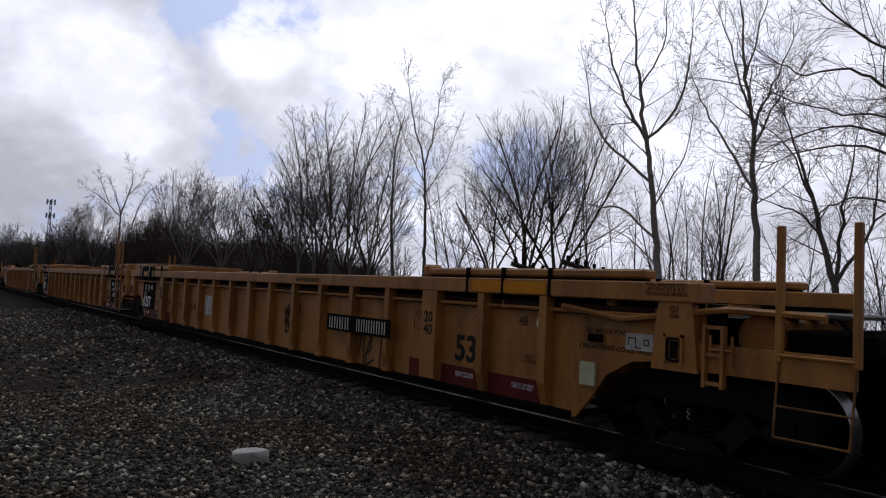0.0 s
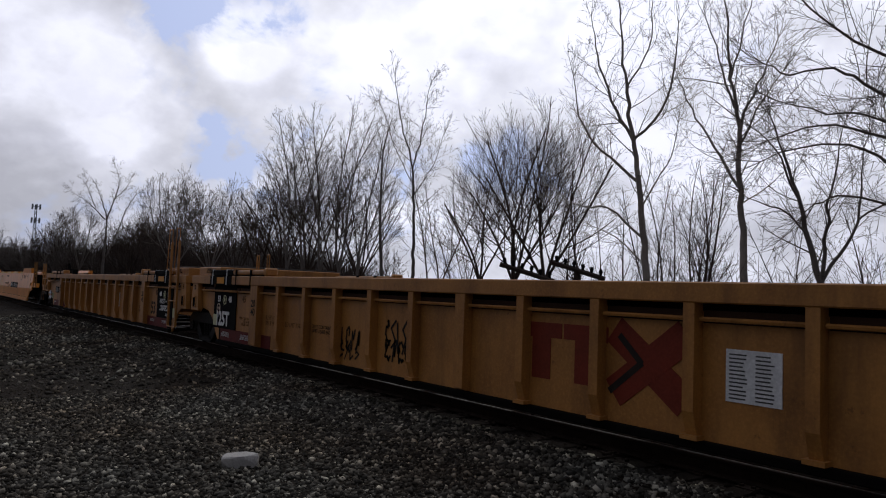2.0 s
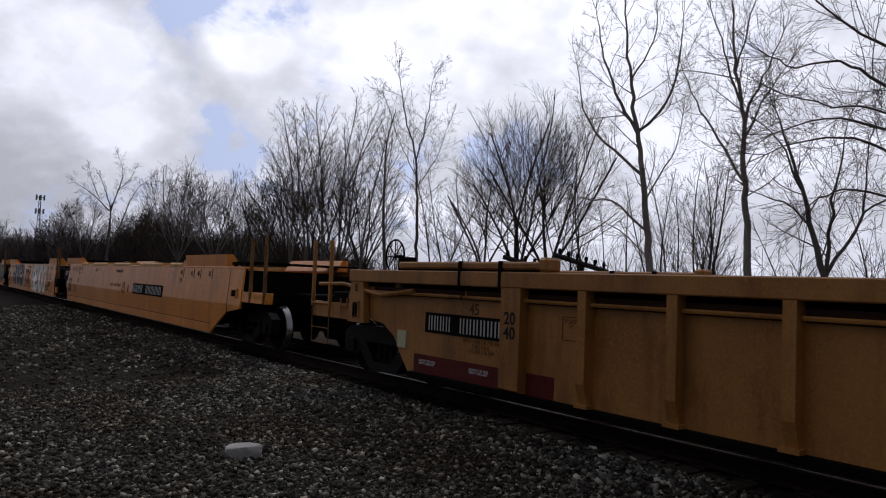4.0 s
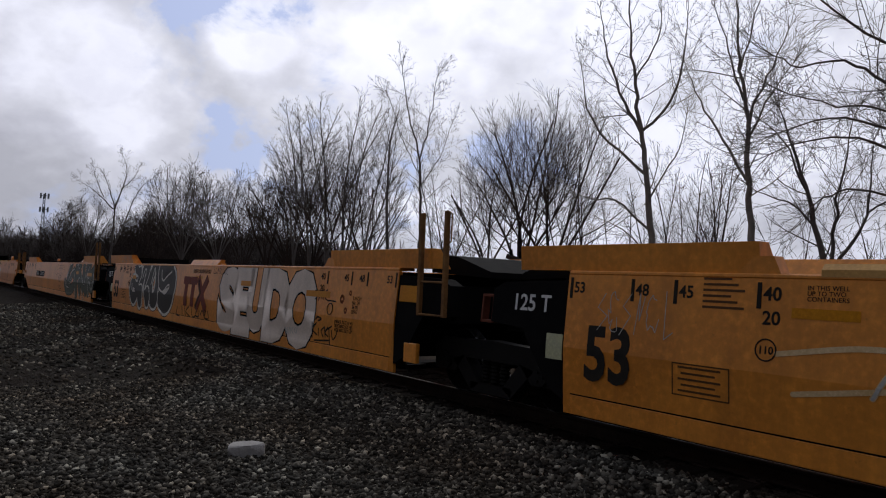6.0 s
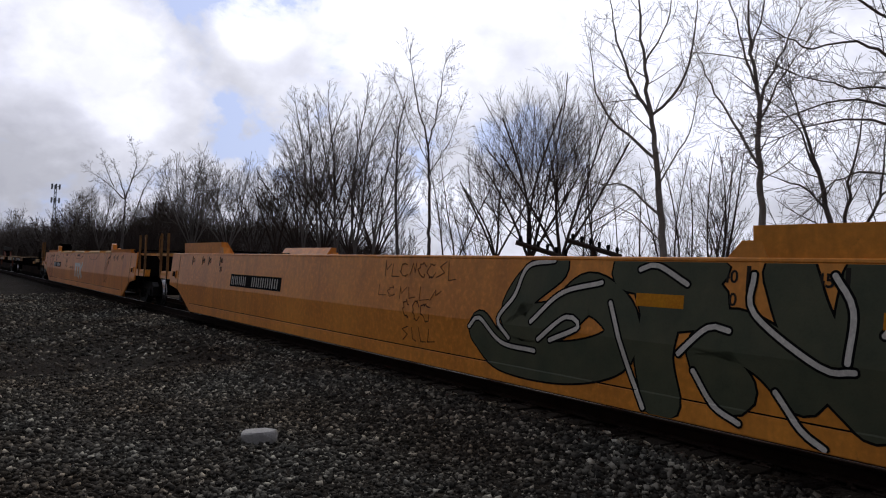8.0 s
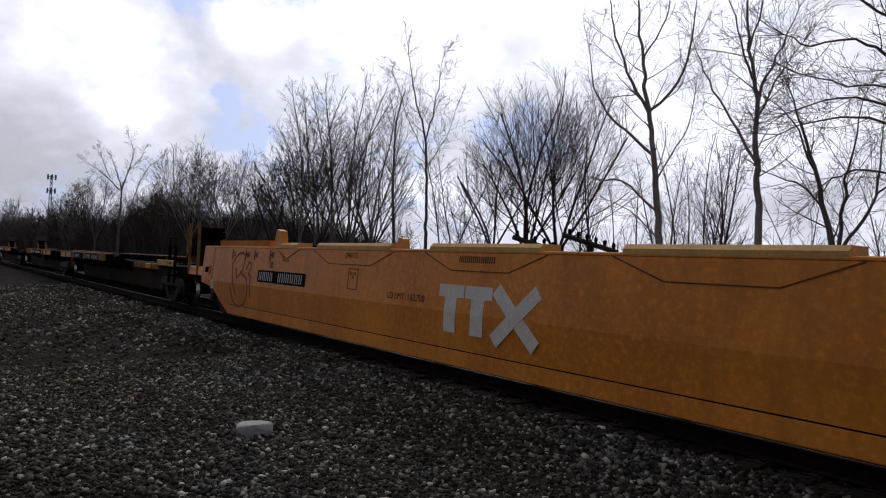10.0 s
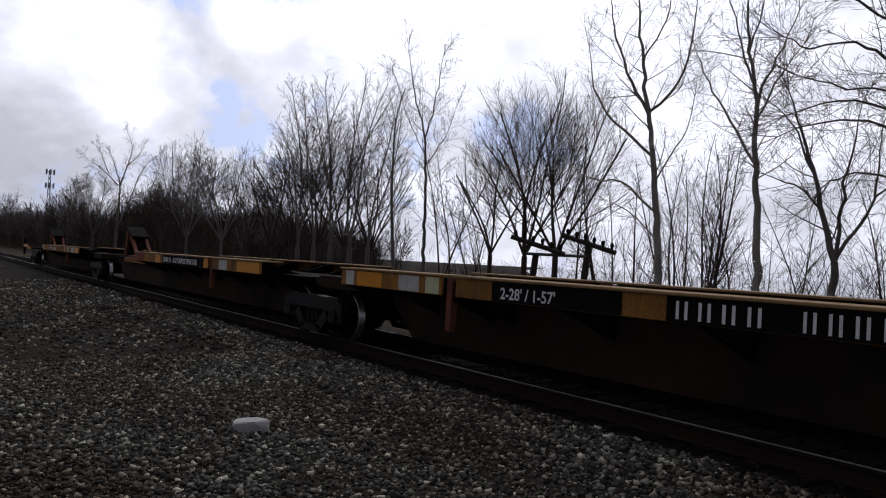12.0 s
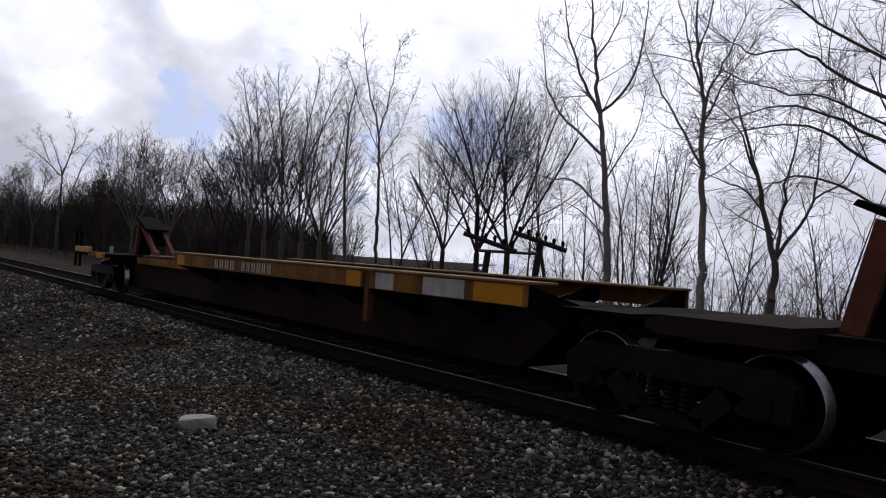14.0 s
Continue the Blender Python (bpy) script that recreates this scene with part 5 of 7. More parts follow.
box(bm, 1.35, 4.75, -1.5245, -1.519, 1.025, 1.245)
part("lettering_ground", bm, M_black, car_i)
lettering(car_i, "TWIN 28' - ALL PURPOSE SPINE CAR", 1.42, 1.07, 0.178, M_white, y=-1.526, fat=0.003)
lettering(car_i, "* LD LMT   79200 LBS ALL UNITS", -5.6, 0.90, 0.12, M_ink, y=-0.662)
plain_logo(car_i, -1.45, -0.6, 1.04, 1.23, M_logo, -1.523)
for car, x, w, mat in ((car_h, -7.9, 0.25, M_number), (car_h, -7.55, 0.7, M_orange), (car_h, -6.4, 0.5, M_number), (car_h, -5.75, 0.3, M_sticker), (car_i, 5.8, 0.5, M_number), (car_i, 6.9, 1.2, M_orange), (car_i, 4.78, 0.28, M_orange),
                       (car_i, 0.6, 0.5, M_orange), (car_j, 7.6, 0.75, M_orange), (car_j, 6.7, 0.75, M_number), (car_j, 5.7, 0.4, M_number), (car_j, 5.0, 0.35, M_orange), (car_j, -1.5, 0.4, M_orange), (car_j, 3.1, 0.5, M_spine), (car_h, 0.5, 1.1, M_spine)):
    bm = B()
    box(bm, x, x + w, -1.5228, -1.519, 1.03, 1.24)
    part("painted_patch", bm, mat, car)
# wide dark end plates over the shared trucks
for car, x0, x1, z0, z1, mat in ((car_h, -9.72, -8.12, 0.90, 1.10, M_beam), (car_i, 8.25, 9.45, 1.0, 1.05, M_under), (car_i, -9.95, -8.6, 0.90, 1.08, M_beam), (car_j, 8.5, 9.4, 1.0, 1.05, M_under)):
    bm = B()
    w = x1 - x0
    prism(bm, [(x0, z0 + 0.05), (x0 + 0.1 * w, z0), (x1, z0), (x1, z1), (x0 + 0.12 * w, z1), (x0, z1 - 0.06)], -1.12, 1.12)
    bmesh.ops.recalc_face_normals(bm, faces=bm.faces[:])
    part("end_plate", bm, mat, car, "dark plate over the shared truck")
# end platforms of the spine car
for car, e, x0 in ((car_h, 1, 8.45), (car_j, -1, 8.4)):
    bm = B()
    for a, b in ((x0 + 0.05, x0 + 1.08), (x0 + 1.12, x0 + 1.60)):
        u, v = sorted((e * a, e * b))
        box(bm, u, v, -1.50, -1.42, 1.06, 1.22, 0.01)
    part("end_sill", bm, M_hatch, car)
    for k in (-0.62, -0.2):
        bm = B()
        u, v = sorted((e * (x0 + k), e * (x0 + k + 0.36)))
        box(bm, u, v, -1.50, -1.42, 0.97, 1.10, 0.01)
        part("sill_block", bm, M_brownpost, car)
    bm = B()
    u, v = sorted((e * (x0 - 1.2), e * (x0 + 1.7)))
    box(bm, u, v, -1.42, 1.42, 0.98, 1.06)
    part("end_deck", bm, M_under, car)
    bm = B()
    u, v = sorted((e * (x0 - 1.22), e * (x0 - 0.7)))
    box(bm, u, v, -1.50, -1.42, 0.94, 1.08, 0.01)
    part("reflector", bm, M_orange, car, "orange reflector block")
    for k in (1.14, 1.64):
        bm = B()
        box(bm, e * (x0 + k) - 0.03, e * (x0 + k) + 0.03, -1.49, -1.43, 0.62, 1.62, 0.008)
        part("handrail_post", bm, M_under, car)
    hoop(car, [(e * (x0 + 1.14), -1.46, 1.6), (e * (x0 + 1.14), -1.46, 1.80), (e * (x0 + 1.64), -1.46, 1.80), (e * (x0 + 1.64), -1.46, 1.6)], M_under, 0.012, "handrail")
    hoop(car, [(e * (x0 + 1.14), -1.46, 1.36), (e * (x0 + 1.64), -1.46, 1.36)], M_under, 0.012, "handrail_rung")
    make_coupler(car, e * (x0 + 1.7), e)
    if e > 0:
        lettering(car, "A-END", x0 + 1.2, 1.11, 0.09, M_ink, y=-1.503)
bm = B()
box(bm, -10.15, -10.02, -0.5, -0.42, 1.0, 1.25)
part("tail_marker", bm, M_sticker, car_j)
# the next car ahead, which has almost left the view
car_k = copy_thing(car_c, pose(10.3, TRACK_Y, 0))
MOVERS.append((car_k, 10.3))
for twin, made in zip(car_c.children_recursive, car_k.children_recursive):
    for w, x in list(ROLLERS):
        if w == twin:
            ROLLERS.append((made, x))




# ---- graffiti ----
def onto_side(me, lift):
    """Lays flat paint on a smooth unit's side: upright above the fold, leaning inwards below it."""
    bm = bmesh.new()
    bm.from_mesh(me)
    for cut in (0.84, 0.389, 0.376):
        bmesh.ops.bisect_plane(bm, geom=bm.verts[:] + bm.edges[:] + bm.faces[:], plane_co=(0, 0, cut), plane_no=(0, 0, 1))
    for v in bm.verts:
        z = v.co.z
        if lift < -0.05:
            v.co.y = -1.52 - lift
        elif z < 0.380:
            v.co.y = -1.503 - lift
        else:
            v.co.y = -1.52 - lift + max(0.0, 0.84 - z) * 0.05
    bm.to_mesh(me)
    bm.free()


def fat_letters(car, slots, layers, z0, z1, lean=0.0):
    """Fat overlapping spray-paint letters. slots: (letter, x0, x1, dz); layers: (fatness, material, lift)."""
    for ch, x0, x1, dz in slots:
        for fat, mat, lift in layers:
            ob = lettering(car, ch, 0, 0, 1.0, mat, y=-1.52, fat=fat, depth=0.0, lean=lean, name="graffiti_letter", label="fat spray-painted letter")
            co = np.empty(len(ob.data.vertices) * 3, np.float32)
            ob.data.vertices.foreach_get("co", co)
            co = co.reshape(-1, 3)
            base = 0.055
            lo, hi = co.min(0), co.max(0)
            w = hi[0] - lo[0] - 2 * (fat - base)
            h = hi[2] - lo[2] - 2 * (fat - base)
            kx, kz = (x1 - x0) / w, (z1 - z0 - dz) / h
            cx, cz = (lo[0] + hi[0]) / 2, (lo[2] + hi[2]) / 2
            co[:, 0] = (x0 + x1) / 2 + (co[:, 0] - cx) * kx
            co[:, 2] = np.minimum((z0 + z1 + dz) / 2 + (co[:, 2] - cz) * kz, 1.575)
            co[:, 2] = np.maximum(co[:, 2], 0.19)
            ob.data.vertices.foreach_set("co", co.ravel())
            onto_side(ob.data, lift)


def ribbon(car, pts, w, mat, lift=0.004, name="spray_line", fold=True):
    bm = B()
    for (xa, za), (xb, zb) in zip(pts, pts[1:]):
        if math.hypot(xb - xa, zb - za) > 1e-4:
            k = w / 2 / math.hypot(xb - xa, zb - za)
            u, v = -(zb - za) * k, (xb - xa) * k
            e, g = (xb - xa) * k * 0.6, (zb - za) * k * 0.6
            bm.faces.new([bm.verts.new((x, -1.52, z)) for x, z in ((xa - u - e, za - v - g), (xb - u + e, zb - v + g), (xb + u + e, zb + v + g), (xa + u - e, za + v - g))])
    me = bpy.data.meshes.new(name)
    bm.to_mesh(me)
    bm.free()
    me.materials.append(mat)
    if fold:
        onto_side(me, lift)
    ob = new(name, me)
    ob.parent = car
    return ob


def stroke(car, pts, w, mat, lift=0.004, name="spray_line", label="", fold=True, y=-1.52):
    """One smooth spray stroke with round ends, as a single strip of paint."""
    P = [Vector((x, 0, z)) for x, z in pts]
    P = [P[0] * 2 - P[1]] + P + [P[-1] * 2 - P[-2]]
    line = []
    for a, b, c, e in zip(P, P[1:], P[2:], P[3:]):
        m = max(3, int((c - b).length / 0.06))
        line += [0.5 * (2 * b + (c - a) * (i / m) + (2 * a - 5 * b + 4 * c - e) * (i / m) ** 2 + (3 * b - a - 3 * c + e) * (i / m) ** 3) for i in range(m)]
    line.append(P[-2])
    n = len(line)
    sides = []
    for i, p in enumerate(line):
        t = (line[min(n - 1, i + 1)] - line[max(0, i - 1)]).normalized()
        sides.append((p, t, Vector((-t.z, 0, t.x))))
    rows = [[sides[0][0] - sides[0][1] * w / 2 * math.cos(k) + sides[0][2] * w / 2 * math.sin(k) * j for j in (1, -1)] for k in (0.35, 0.8, 1.2)]
    rows += [[p + u * w / 2, p - u * w / 2] for p, t, u in sides]
    rows += [[sides[-1][0] + sides[-1][1] * w / 2 * math.cos(k) + sides[-1][2] * w / 2 * math.sin(k) * j for j in (1, -1)] for k in (1.2, 0.8, 0.35)]
    bm = B()
    vs = [[bm.verts.new((v.x, y, min(1.575, max(0.19, v.z)))) for v in r] for r in rows]
    for a, b in zip(vs, vs[1:]):
        bm.faces.new((a[0], a[1], b[1], b[0]))
    me = bpy.data.meshes.new(name)
    bm.to_mesh(me)
    bm.free()
    me.materials.append(mat)
    if fold:
        onto_side(me, lift)
    ob = new(name, me)
    ob.parent = car
    if label:
        ob["label"] = label
    return ob


def arc(cx, cz, rx, rz, a0, a1, n=14):
    return [(cx + rx * math.cos(radians(a0 + (a1 - a0) * i / n)), cz + rz * math.sin(radians(a0 + (a1 - a0) * i / n))) for i in range(n + 1)]


def scrawl(car, x0, x1, z0, z1, n, mat, w, seed, lift=0.0045):
    """A quick looping hand, one stroke a sign."""
    w *= 0.6
    rng = random.Random(seed)
    step = (x1 - x0) / n
    for i in range(n):
        cx, cz = x0 + (i + 0.5) * step, (z0 + z1) / 2
        h = (z1 - z0) / 2
        kind = rng.randrange(4)
        if kind == 0:
            pts = [(cx - 0.3 * step, cz + h), (cx - 0.25 * step, cz - h), (cx + 0.35 * step, cz - 0.8 * h)]
        elif kind == 1:
            pts = arc(cx, cz, 0.38 * step, h * 0.9, 40, 330)
        elif kind == 2:
            pts = [(cx - 0.3 * step, cz - h), (cx - 0.1 * step, cz + h), (cx + 0.1 * step, cz - 0.2 * h), (cx + 0.35 * step, cz + h * 0.9)]
        else:
            pts = [(cx + 0.3 * step, cz + h), (cx - 0.3 * step, cz + 0.3 * h), (cx + 0.3 * step, cz - 0.2 * h), (cx - 0.35 * step, cz - h)]
        ribbon(car, [(x + rng.uniform(-0.16, 0.16) * step, z + rng.uniform(-0.3, 0.3) * h) for x, z in pts], w, mat, lift, "spray_scrawl")


M_haze = material("thin_pale_spray", (0.74, 0.56, 0.33), (0.66, 0.44, 0.20), 0.6, 0, 2)
M_redspray = material("dull_red_spray", (0.24, 0.07, 0.03), (0.30, 0.10, 0.03), 0.6, 0, 3)
# silver letters with black shadow on the second smooth unit
fat_letters(car_e, (("S", 1.50, 2.52, 0.02), ("E", 2.36, 3.36, 0.0), ("U", 3.16, 4.06, 0.12), ("D", 3.92, 5.05, 0.0), ("O", 4.92, 6.10, -0.02)),
            ((0.098, M_black, 0.0022), (0.078, M_pale, 0.0030), (0.070, M_silver, 0.0038)), 0.24, 1.56, lean=0.08)
# charcoal bubble letters with broad pale edges and small drops of bare paint
CH0 = [(-5.65, 1.51), (-5.27, 1.37), (-5.28, 0.93), (-5.7, 0.61), (-5.97, 0.77), (-5.9, 1.08), (-5.42, 1.05)]
CH1 = [(-5.19, 0.86), (-5.0, 0.55)]
CH2 = [(-4.97, 0.73), (-4.9, 1.13), (-4.66, 1.53), (-4.32, 1.47), (-4.39, 1.07), (-4.25, 0.61)]
CH3 = [(-3.71, 1.58), (-3.98, 1.14), (-3.82, 0.68), (-3.45, 0.66), (-3.27, 1.02), (-3.38, 1.54)]
CH4 = [(-2.24, 1.55), (-2.53, 1.46), (-2.91, 1.57), (-3.11, 1.36), (-2.89, 1.15), (-2.4, 1.24), (-2.05, 1.28), (-1.92, 1.09), (-2.08, 0.78), (-2.47, 0.58), (-2.92, 0.68)]
for i, (pts, w) in enumerate(((CH0, 0.30), (CH1, 0.34), (CH2, 0.36), (CH3, 0.36), (CH4, 0.44))):
    stroke(car_e, pts, w + 0.24, M_black, 0.0018, "graffiti_shadow")
    stroke(car_e, pts, w + 0.20, M_chalk, 0.0026 + 0.0004 * i, "graffiti_edge", "pale sprayed letter edge")
for i, (pts, w) in enumerate(((CH0, 0.30), (CH1, 0.34), (CH2, 0.36), (CH3, 0.36), (CH4, 0.44))):
    stroke(car_e, pts, w + 0.05, M_charcoal, 0.0050 + 0.0003 * i, "graffiti_letter", "fat charcoal spray-painted letter")
for pts in ([(-5.55, 1.66), (-5.41, 1.52), (-5.11, 1.57), (-4.97, 1.33), (-5.18, 1.03), (-4.91, 1.03), (-4.74, 0.92), (-4.75, 0.59)],
            [(-4.11, 1.66), (-4.22, 1.31), (-4.48, 0.89), (-4.29, 1.0), (-4.05, 0.93), (-3.95, 0.73), (-3.97, 0.5)],
            [(-3.24, 1.66), (-3.31, 1.39), (-3.14, 1.03), (-3.16, 0.61)],
            [(-3.14, 1.0), (-2.73, 0.89), (-2.35, 1.06), (-2.2, 1.08), (-2.21, 0.98), (-2.46, 0.86), (-2.73, 0.9)],
            [(-3.01, 1.45), (-2.92, 1.25), (-2.74, 1.18), (-2.5, 1.29), (-2.12, 1.42)],
            [(-4.84, 1.19), (-4.73, 1.44), (-4.56, 1.44), (-4.62, 1.25)],
            [(-3.89, 1.06), (-3.74, 1.49), (-3.64, 1.38), (-3.53, 1.08), (-3.71, 0.93)],
            [(-5.61, 1.25), (-5.39, 1.24), (-5.42, 1.1), (-5.63, 1.15)],
            [(-5.96, 1.02), (-5.86, 0.83), (-5.55, 0.81)]):
    stroke(car_e, pts, 0.05, M_chalk, 0.0070, "graffiti_edge")
for pts in ([(6.03, 0.7), (6.03, 0.45)], [(6.18, 0.7), (6.05, 0.58), (6.19, 0.51)], [(6.26, 0.61), (6.25, 0.5)], [(6.16, 0.76), (6.23, 0.8), (6.36, 0.77), (6.25, 0.74)], [(6.44, 0.64), (6.35, 0.58), (6.42, 0.49)], [(6.47, 0.65), (6.49, 0.5)], [(6.58, 0.65), (6.49, 0.56), (6.58, 0.51)], [(6.62, 0.63), (6.64, 0.39)], [(6.51, 0.6), (6.71, 0.68)], [(6.7, 0.61), (6.74, 0.48), (6.84, 0.53), (6.89, 0.63)], [(6.11, 0.41), (6.64, 0.45)]):
    stroke(car_e, pts, 0.028, M_ink, 0.004, "spray_scrawl")
for pts in ([(6.04, 1.22), (6.14, 1.23), (6.09, 1.16), (6.15, 1.13), (6.06, 1.08)], [(6.18, 1.23), (6.31, 1.1)], [(6.29, 1.24), (6.19, 1.07)], [(6.35, 1.25), (6.36, 1.09)], [(6.47, 1.25), (6.36, 1.17), (6.49, 1.08), (6.62, 1.08), (6.79, 1.07)]):
    stroke(car_e, pts, 0.022, M_ink, 0.004, "spray_scrawl")
for pts in ([(-1.38, 0.57), (-1.46, 0.39), (-1.19, 0.36)], [(-1.01, 0.62), (-0.98, 0.41)], [(-0.8, 0.61), (-0.73, 0.38)], [(-0.48, 0.62), (-0.7, 0.49), (-0.41, 0.39)], [(-0.3, 0.6), (-0.21, 0.39), (0.01, 0.43)], [(0.1, 0.55), (0.0, 0.45), (0.23, 0.42), (0.28, 0.55)], [(0.36, 0.47), (0.49, 0.58), (0.64, 0.44)], [(0.74, 0.59), (0.64, 0.43), (0.91, 0.42), (0.86, 0.58)]):
    stroke(car_e, pts, 0.035, M_ink, 0.004, "spray_scrawl")
for pts in ([(4.98, 0.41), (4.98, 0.54), (5.06, 0.43), (5.07, 0.54)], [(5.12, 0.43), (5.16, 0.55), (5.21, 0.45)], [(5.3, 0.56), (5.24, 0.51), (5.3, 0.45)], [(5.39, 0.56), (5.34, 0.5), (5.42, 0.47)], [(5.46, 0.56), (5.42, 0.46)]):
    stroke(car_e, pts, 0.02, M_pale, 0.0046, "spray_scrawl")
scrawl(car_e, 1.0, 1.9, 1.42, 1.55, 8, M_ink, 0.016, 2)
scrawl(car_e, -7.6, -6.5, 1.66, 1.86, 6, M_pale, 0.022, 6, 0.012)
for x0, x1, z in ((2.75, 3.2, 1.26), (5.75, 6.55, 1.17), (-3.2, -2.7, 1.18), (-6.0, -5.6, 1.22)):
    ribbon(car_e, [(x0, z), (x1, z)], 0.10, M_orange, 0.006, "reflector")
hoop(car_e, [(6.62 + 0.09 * math.cos(k * math.pi / 8), SY - 0.004, 0.95 + 0.09 * math.sin(k * math.pi / 8)) for k in range(17)], M_ink, 0.006, "ring_mark")
for x, z, r in ((6.98, 1.12, 0.05), (7.22, 1.22, 0.03), (7.12, 0.95, 0.035)):
    ribbon(car_e, arc(x, z, r, r, 0, 330, 8), r * 0.9, M_redspray, 0.0035, "paint_blot")
# dark green interlocked letters with pale edges on the third
GREEN = ([(4.2, 1.53), (3.77, 1.23), (3.64, 0.91), (4.26, 0.94), (4.72, 1.24), (5.14, 1.02), (5.06, 0.7), (4.36, 0.51), (3.43, 0.52), (3.04, 0.75)],
         [(5.21, 1.5), (5.69, 1.45), (6.05, 1.55)],
         [(5.48, 1.39), (5.59, 1.09), (5.54, 0.71), (5.62, 0.34)],
         [(5.59, 1.14), (6.07, 1.22)],
         [(6.33, 0.54), (6.11, 0.79), (6.29, 0.98), (6.64, 0.87), (6.91, 0.64)],
         [(6.77, 1.5), (6.91, 1.14), (7.12, 0.83), (7.43, 0.54)],
         [(7.39, 1.49), (7.35, 1.08), (7.51, 0.71)],
         [(7.8, 1.56), (7.96, 1.34), (7.74, 1.01), (7.87, 0.54)],
         [(7.95, 1.58), (8.01, 1.7)],
         [(7.84, 0.9), (8.2, 1.11), (8.6, 1.36), (8.8, 1.47)],
         [(8.07, 0.95), (8.37, 0.7), (8.64, 0.83), (8.77, 1.21)])
EDGES = ([(4.2, 1.57), (3.79, 1.5), (3.61, 1.17), (3.36, 0.89), (3.55, 0.69)],
         [(3.91, 0.9), (4.34, 1.23), (4.88, 1.36)],
         [(2.83, 0.76), (3.02, 0.88), (3.42, 0.63), (3.97, 0.59)],
         [(4.03, 0.72), (4.43, 0.99), (4.61, 0.9), (4.21, 0.73)],
         [(5.34, 1.5), (5.53, 1.54), (5.86, 1.38)],
         [(5.81, 0.77), (6.09, 1.02), (6.29, 1.01)],
         [(5.96, 0.64), (6.15, 0.38), (6.39, 0.27)],
         [(6.48, 1.48), (6.5, 1.17), (7.04, 0.81), (7.29, 0.8)],
         [(7.12, 1.49), (7.26, 1.24), (7.24, 0.86)],
         [(7.48, 1.08), (7.66, 1.33), (7.83, 1.5)],
         [(7.68, 1.09), (7.84, 1.02), (7.98, 1.09)],
         [(7.86, 0.7), (8.0, 0.91), (8.22, 0.87), (8.51, 0.63), (8.7, 0.84), (8.8, 1.07), (8.61, 1.25)],
         [(5.01, 1.17), (5.25, 0.59), (5.43, 0.23)],
         [(6.7, 0.57), (6.9, 0.32), (7.08, 0.21)],
         [(7.86, 0.7), (7.95, 0.47), (8.1, 0.39)])
for i, pts in enumerate(GREEN):
    stroke(car_f, pts, 0.46, M_black, 0.0020 + 0.0001 * i, "graffiti_shadow")
    stroke(car_f, pts, 0.42, M_green, 0.0036 + 0.0001 * i, "graffiti_letter", "dark green interlocked spray-painted letter")
for pts in EDGES:
    stroke(car_f, pts, 0.085, M_black, 0.0054, "graffiti_shadow")
    stroke(car_f, pts, 0.045, M_chalk, 0.0062, "graffiti_edge", "pale sprayed letter edge")
for x0, x1, z, m in ((5.35, 5.8, 1.22, M_orange), (7.5, 8.35, 1.18, M_orange)):
    ribbon(car_f, [(x0, z), (x1, z)], 0.12 if m == M_orange else 0.25, m, 0.006, "reflector")
scrawl(car_f, 0.7, 2.5, 1.32, 1.52, 8, M_faint, 0.022, 7)
scrawl(car_f, 1.3, 2.0, 0.75, 1.0, 3, M_ink, 0.022, 8)
scrawl(car_f, 1.3, 2.1, 0.46, 0.66, 4, M_ink, 0.022, 9)
scrawl(car_f, 0.6, 2.2, 1.02, 1.18, 6, M_faint, 0.018, 10)
# pale scrawls on the first smooth unit
for pts in ([(-5.1, 1.53), (-5.12, 1.26), (-5.43, 0.97), (-5.56, 0.76)],
            [(-6.26, 1.0), (-5.53, 1.1), (-4.79, 1.01), (-4.51, 0.59)],
            [(-6.12, 0.71), (-5.42, 0.83), (-5.05, 0.91)],
            [(-4.29, 0.87), (-4.2, 1.3), (-4.05, 1.28), (-3.98, 0.84)],
            [(-4.05, 1.28), (-3.5, 1.02), (-2.99, 1.02)],
            [(-3.85, 1.14), (-3.66, 0.78)],
            [(-3.73, 1.43), (-3.44, 1.21), (-3.24, 1.04)],
            [(-2.93, 1.57), (-2.85, 1.24), (-2.93, 0.98)],
            [(-2.85, 1.22), (-2.55, 1.43), (-2.21, 1.44), (-2.33, 1.19), (-2.22, 1.14)],
            [(-2.22, 1.14), (-2.32, 0.97), (-2.76, 1.04)],
            [(-2.33, 1.25), (-2.07, 1.11), (-2.22, 0.92), (-2.01, 0.74)],
            [(-3.14, 0.87), (-2.47, 0.73), (-2.3, 0.55), (-2.1, 0.42)],
            [(-2.1, 0.42), (-1.91, 0.6), (-1.6, 0.7), (-1.57, 0.46)],
            [(-3.35, 0.63), (-2.83, 0.77), (-2.96, 0.45)],
            [(-4.64, 1.3), (-4.4, 1.36), (-4.46, 1.11), (-4.27, 1.14)]):
    stroke(car_d, pts, 0.042, M_haze)
stroke(car_d, [(-5.1, 1.53), (-5.12, 1.26), (-5.43, 0.97), (-5.56, 0.76)], 0.026, M_pale, 0.005)
scrawl(car_d, -8.1, -7.2, 1.05, 1.40, 6, M_pale, 0.014, 12)
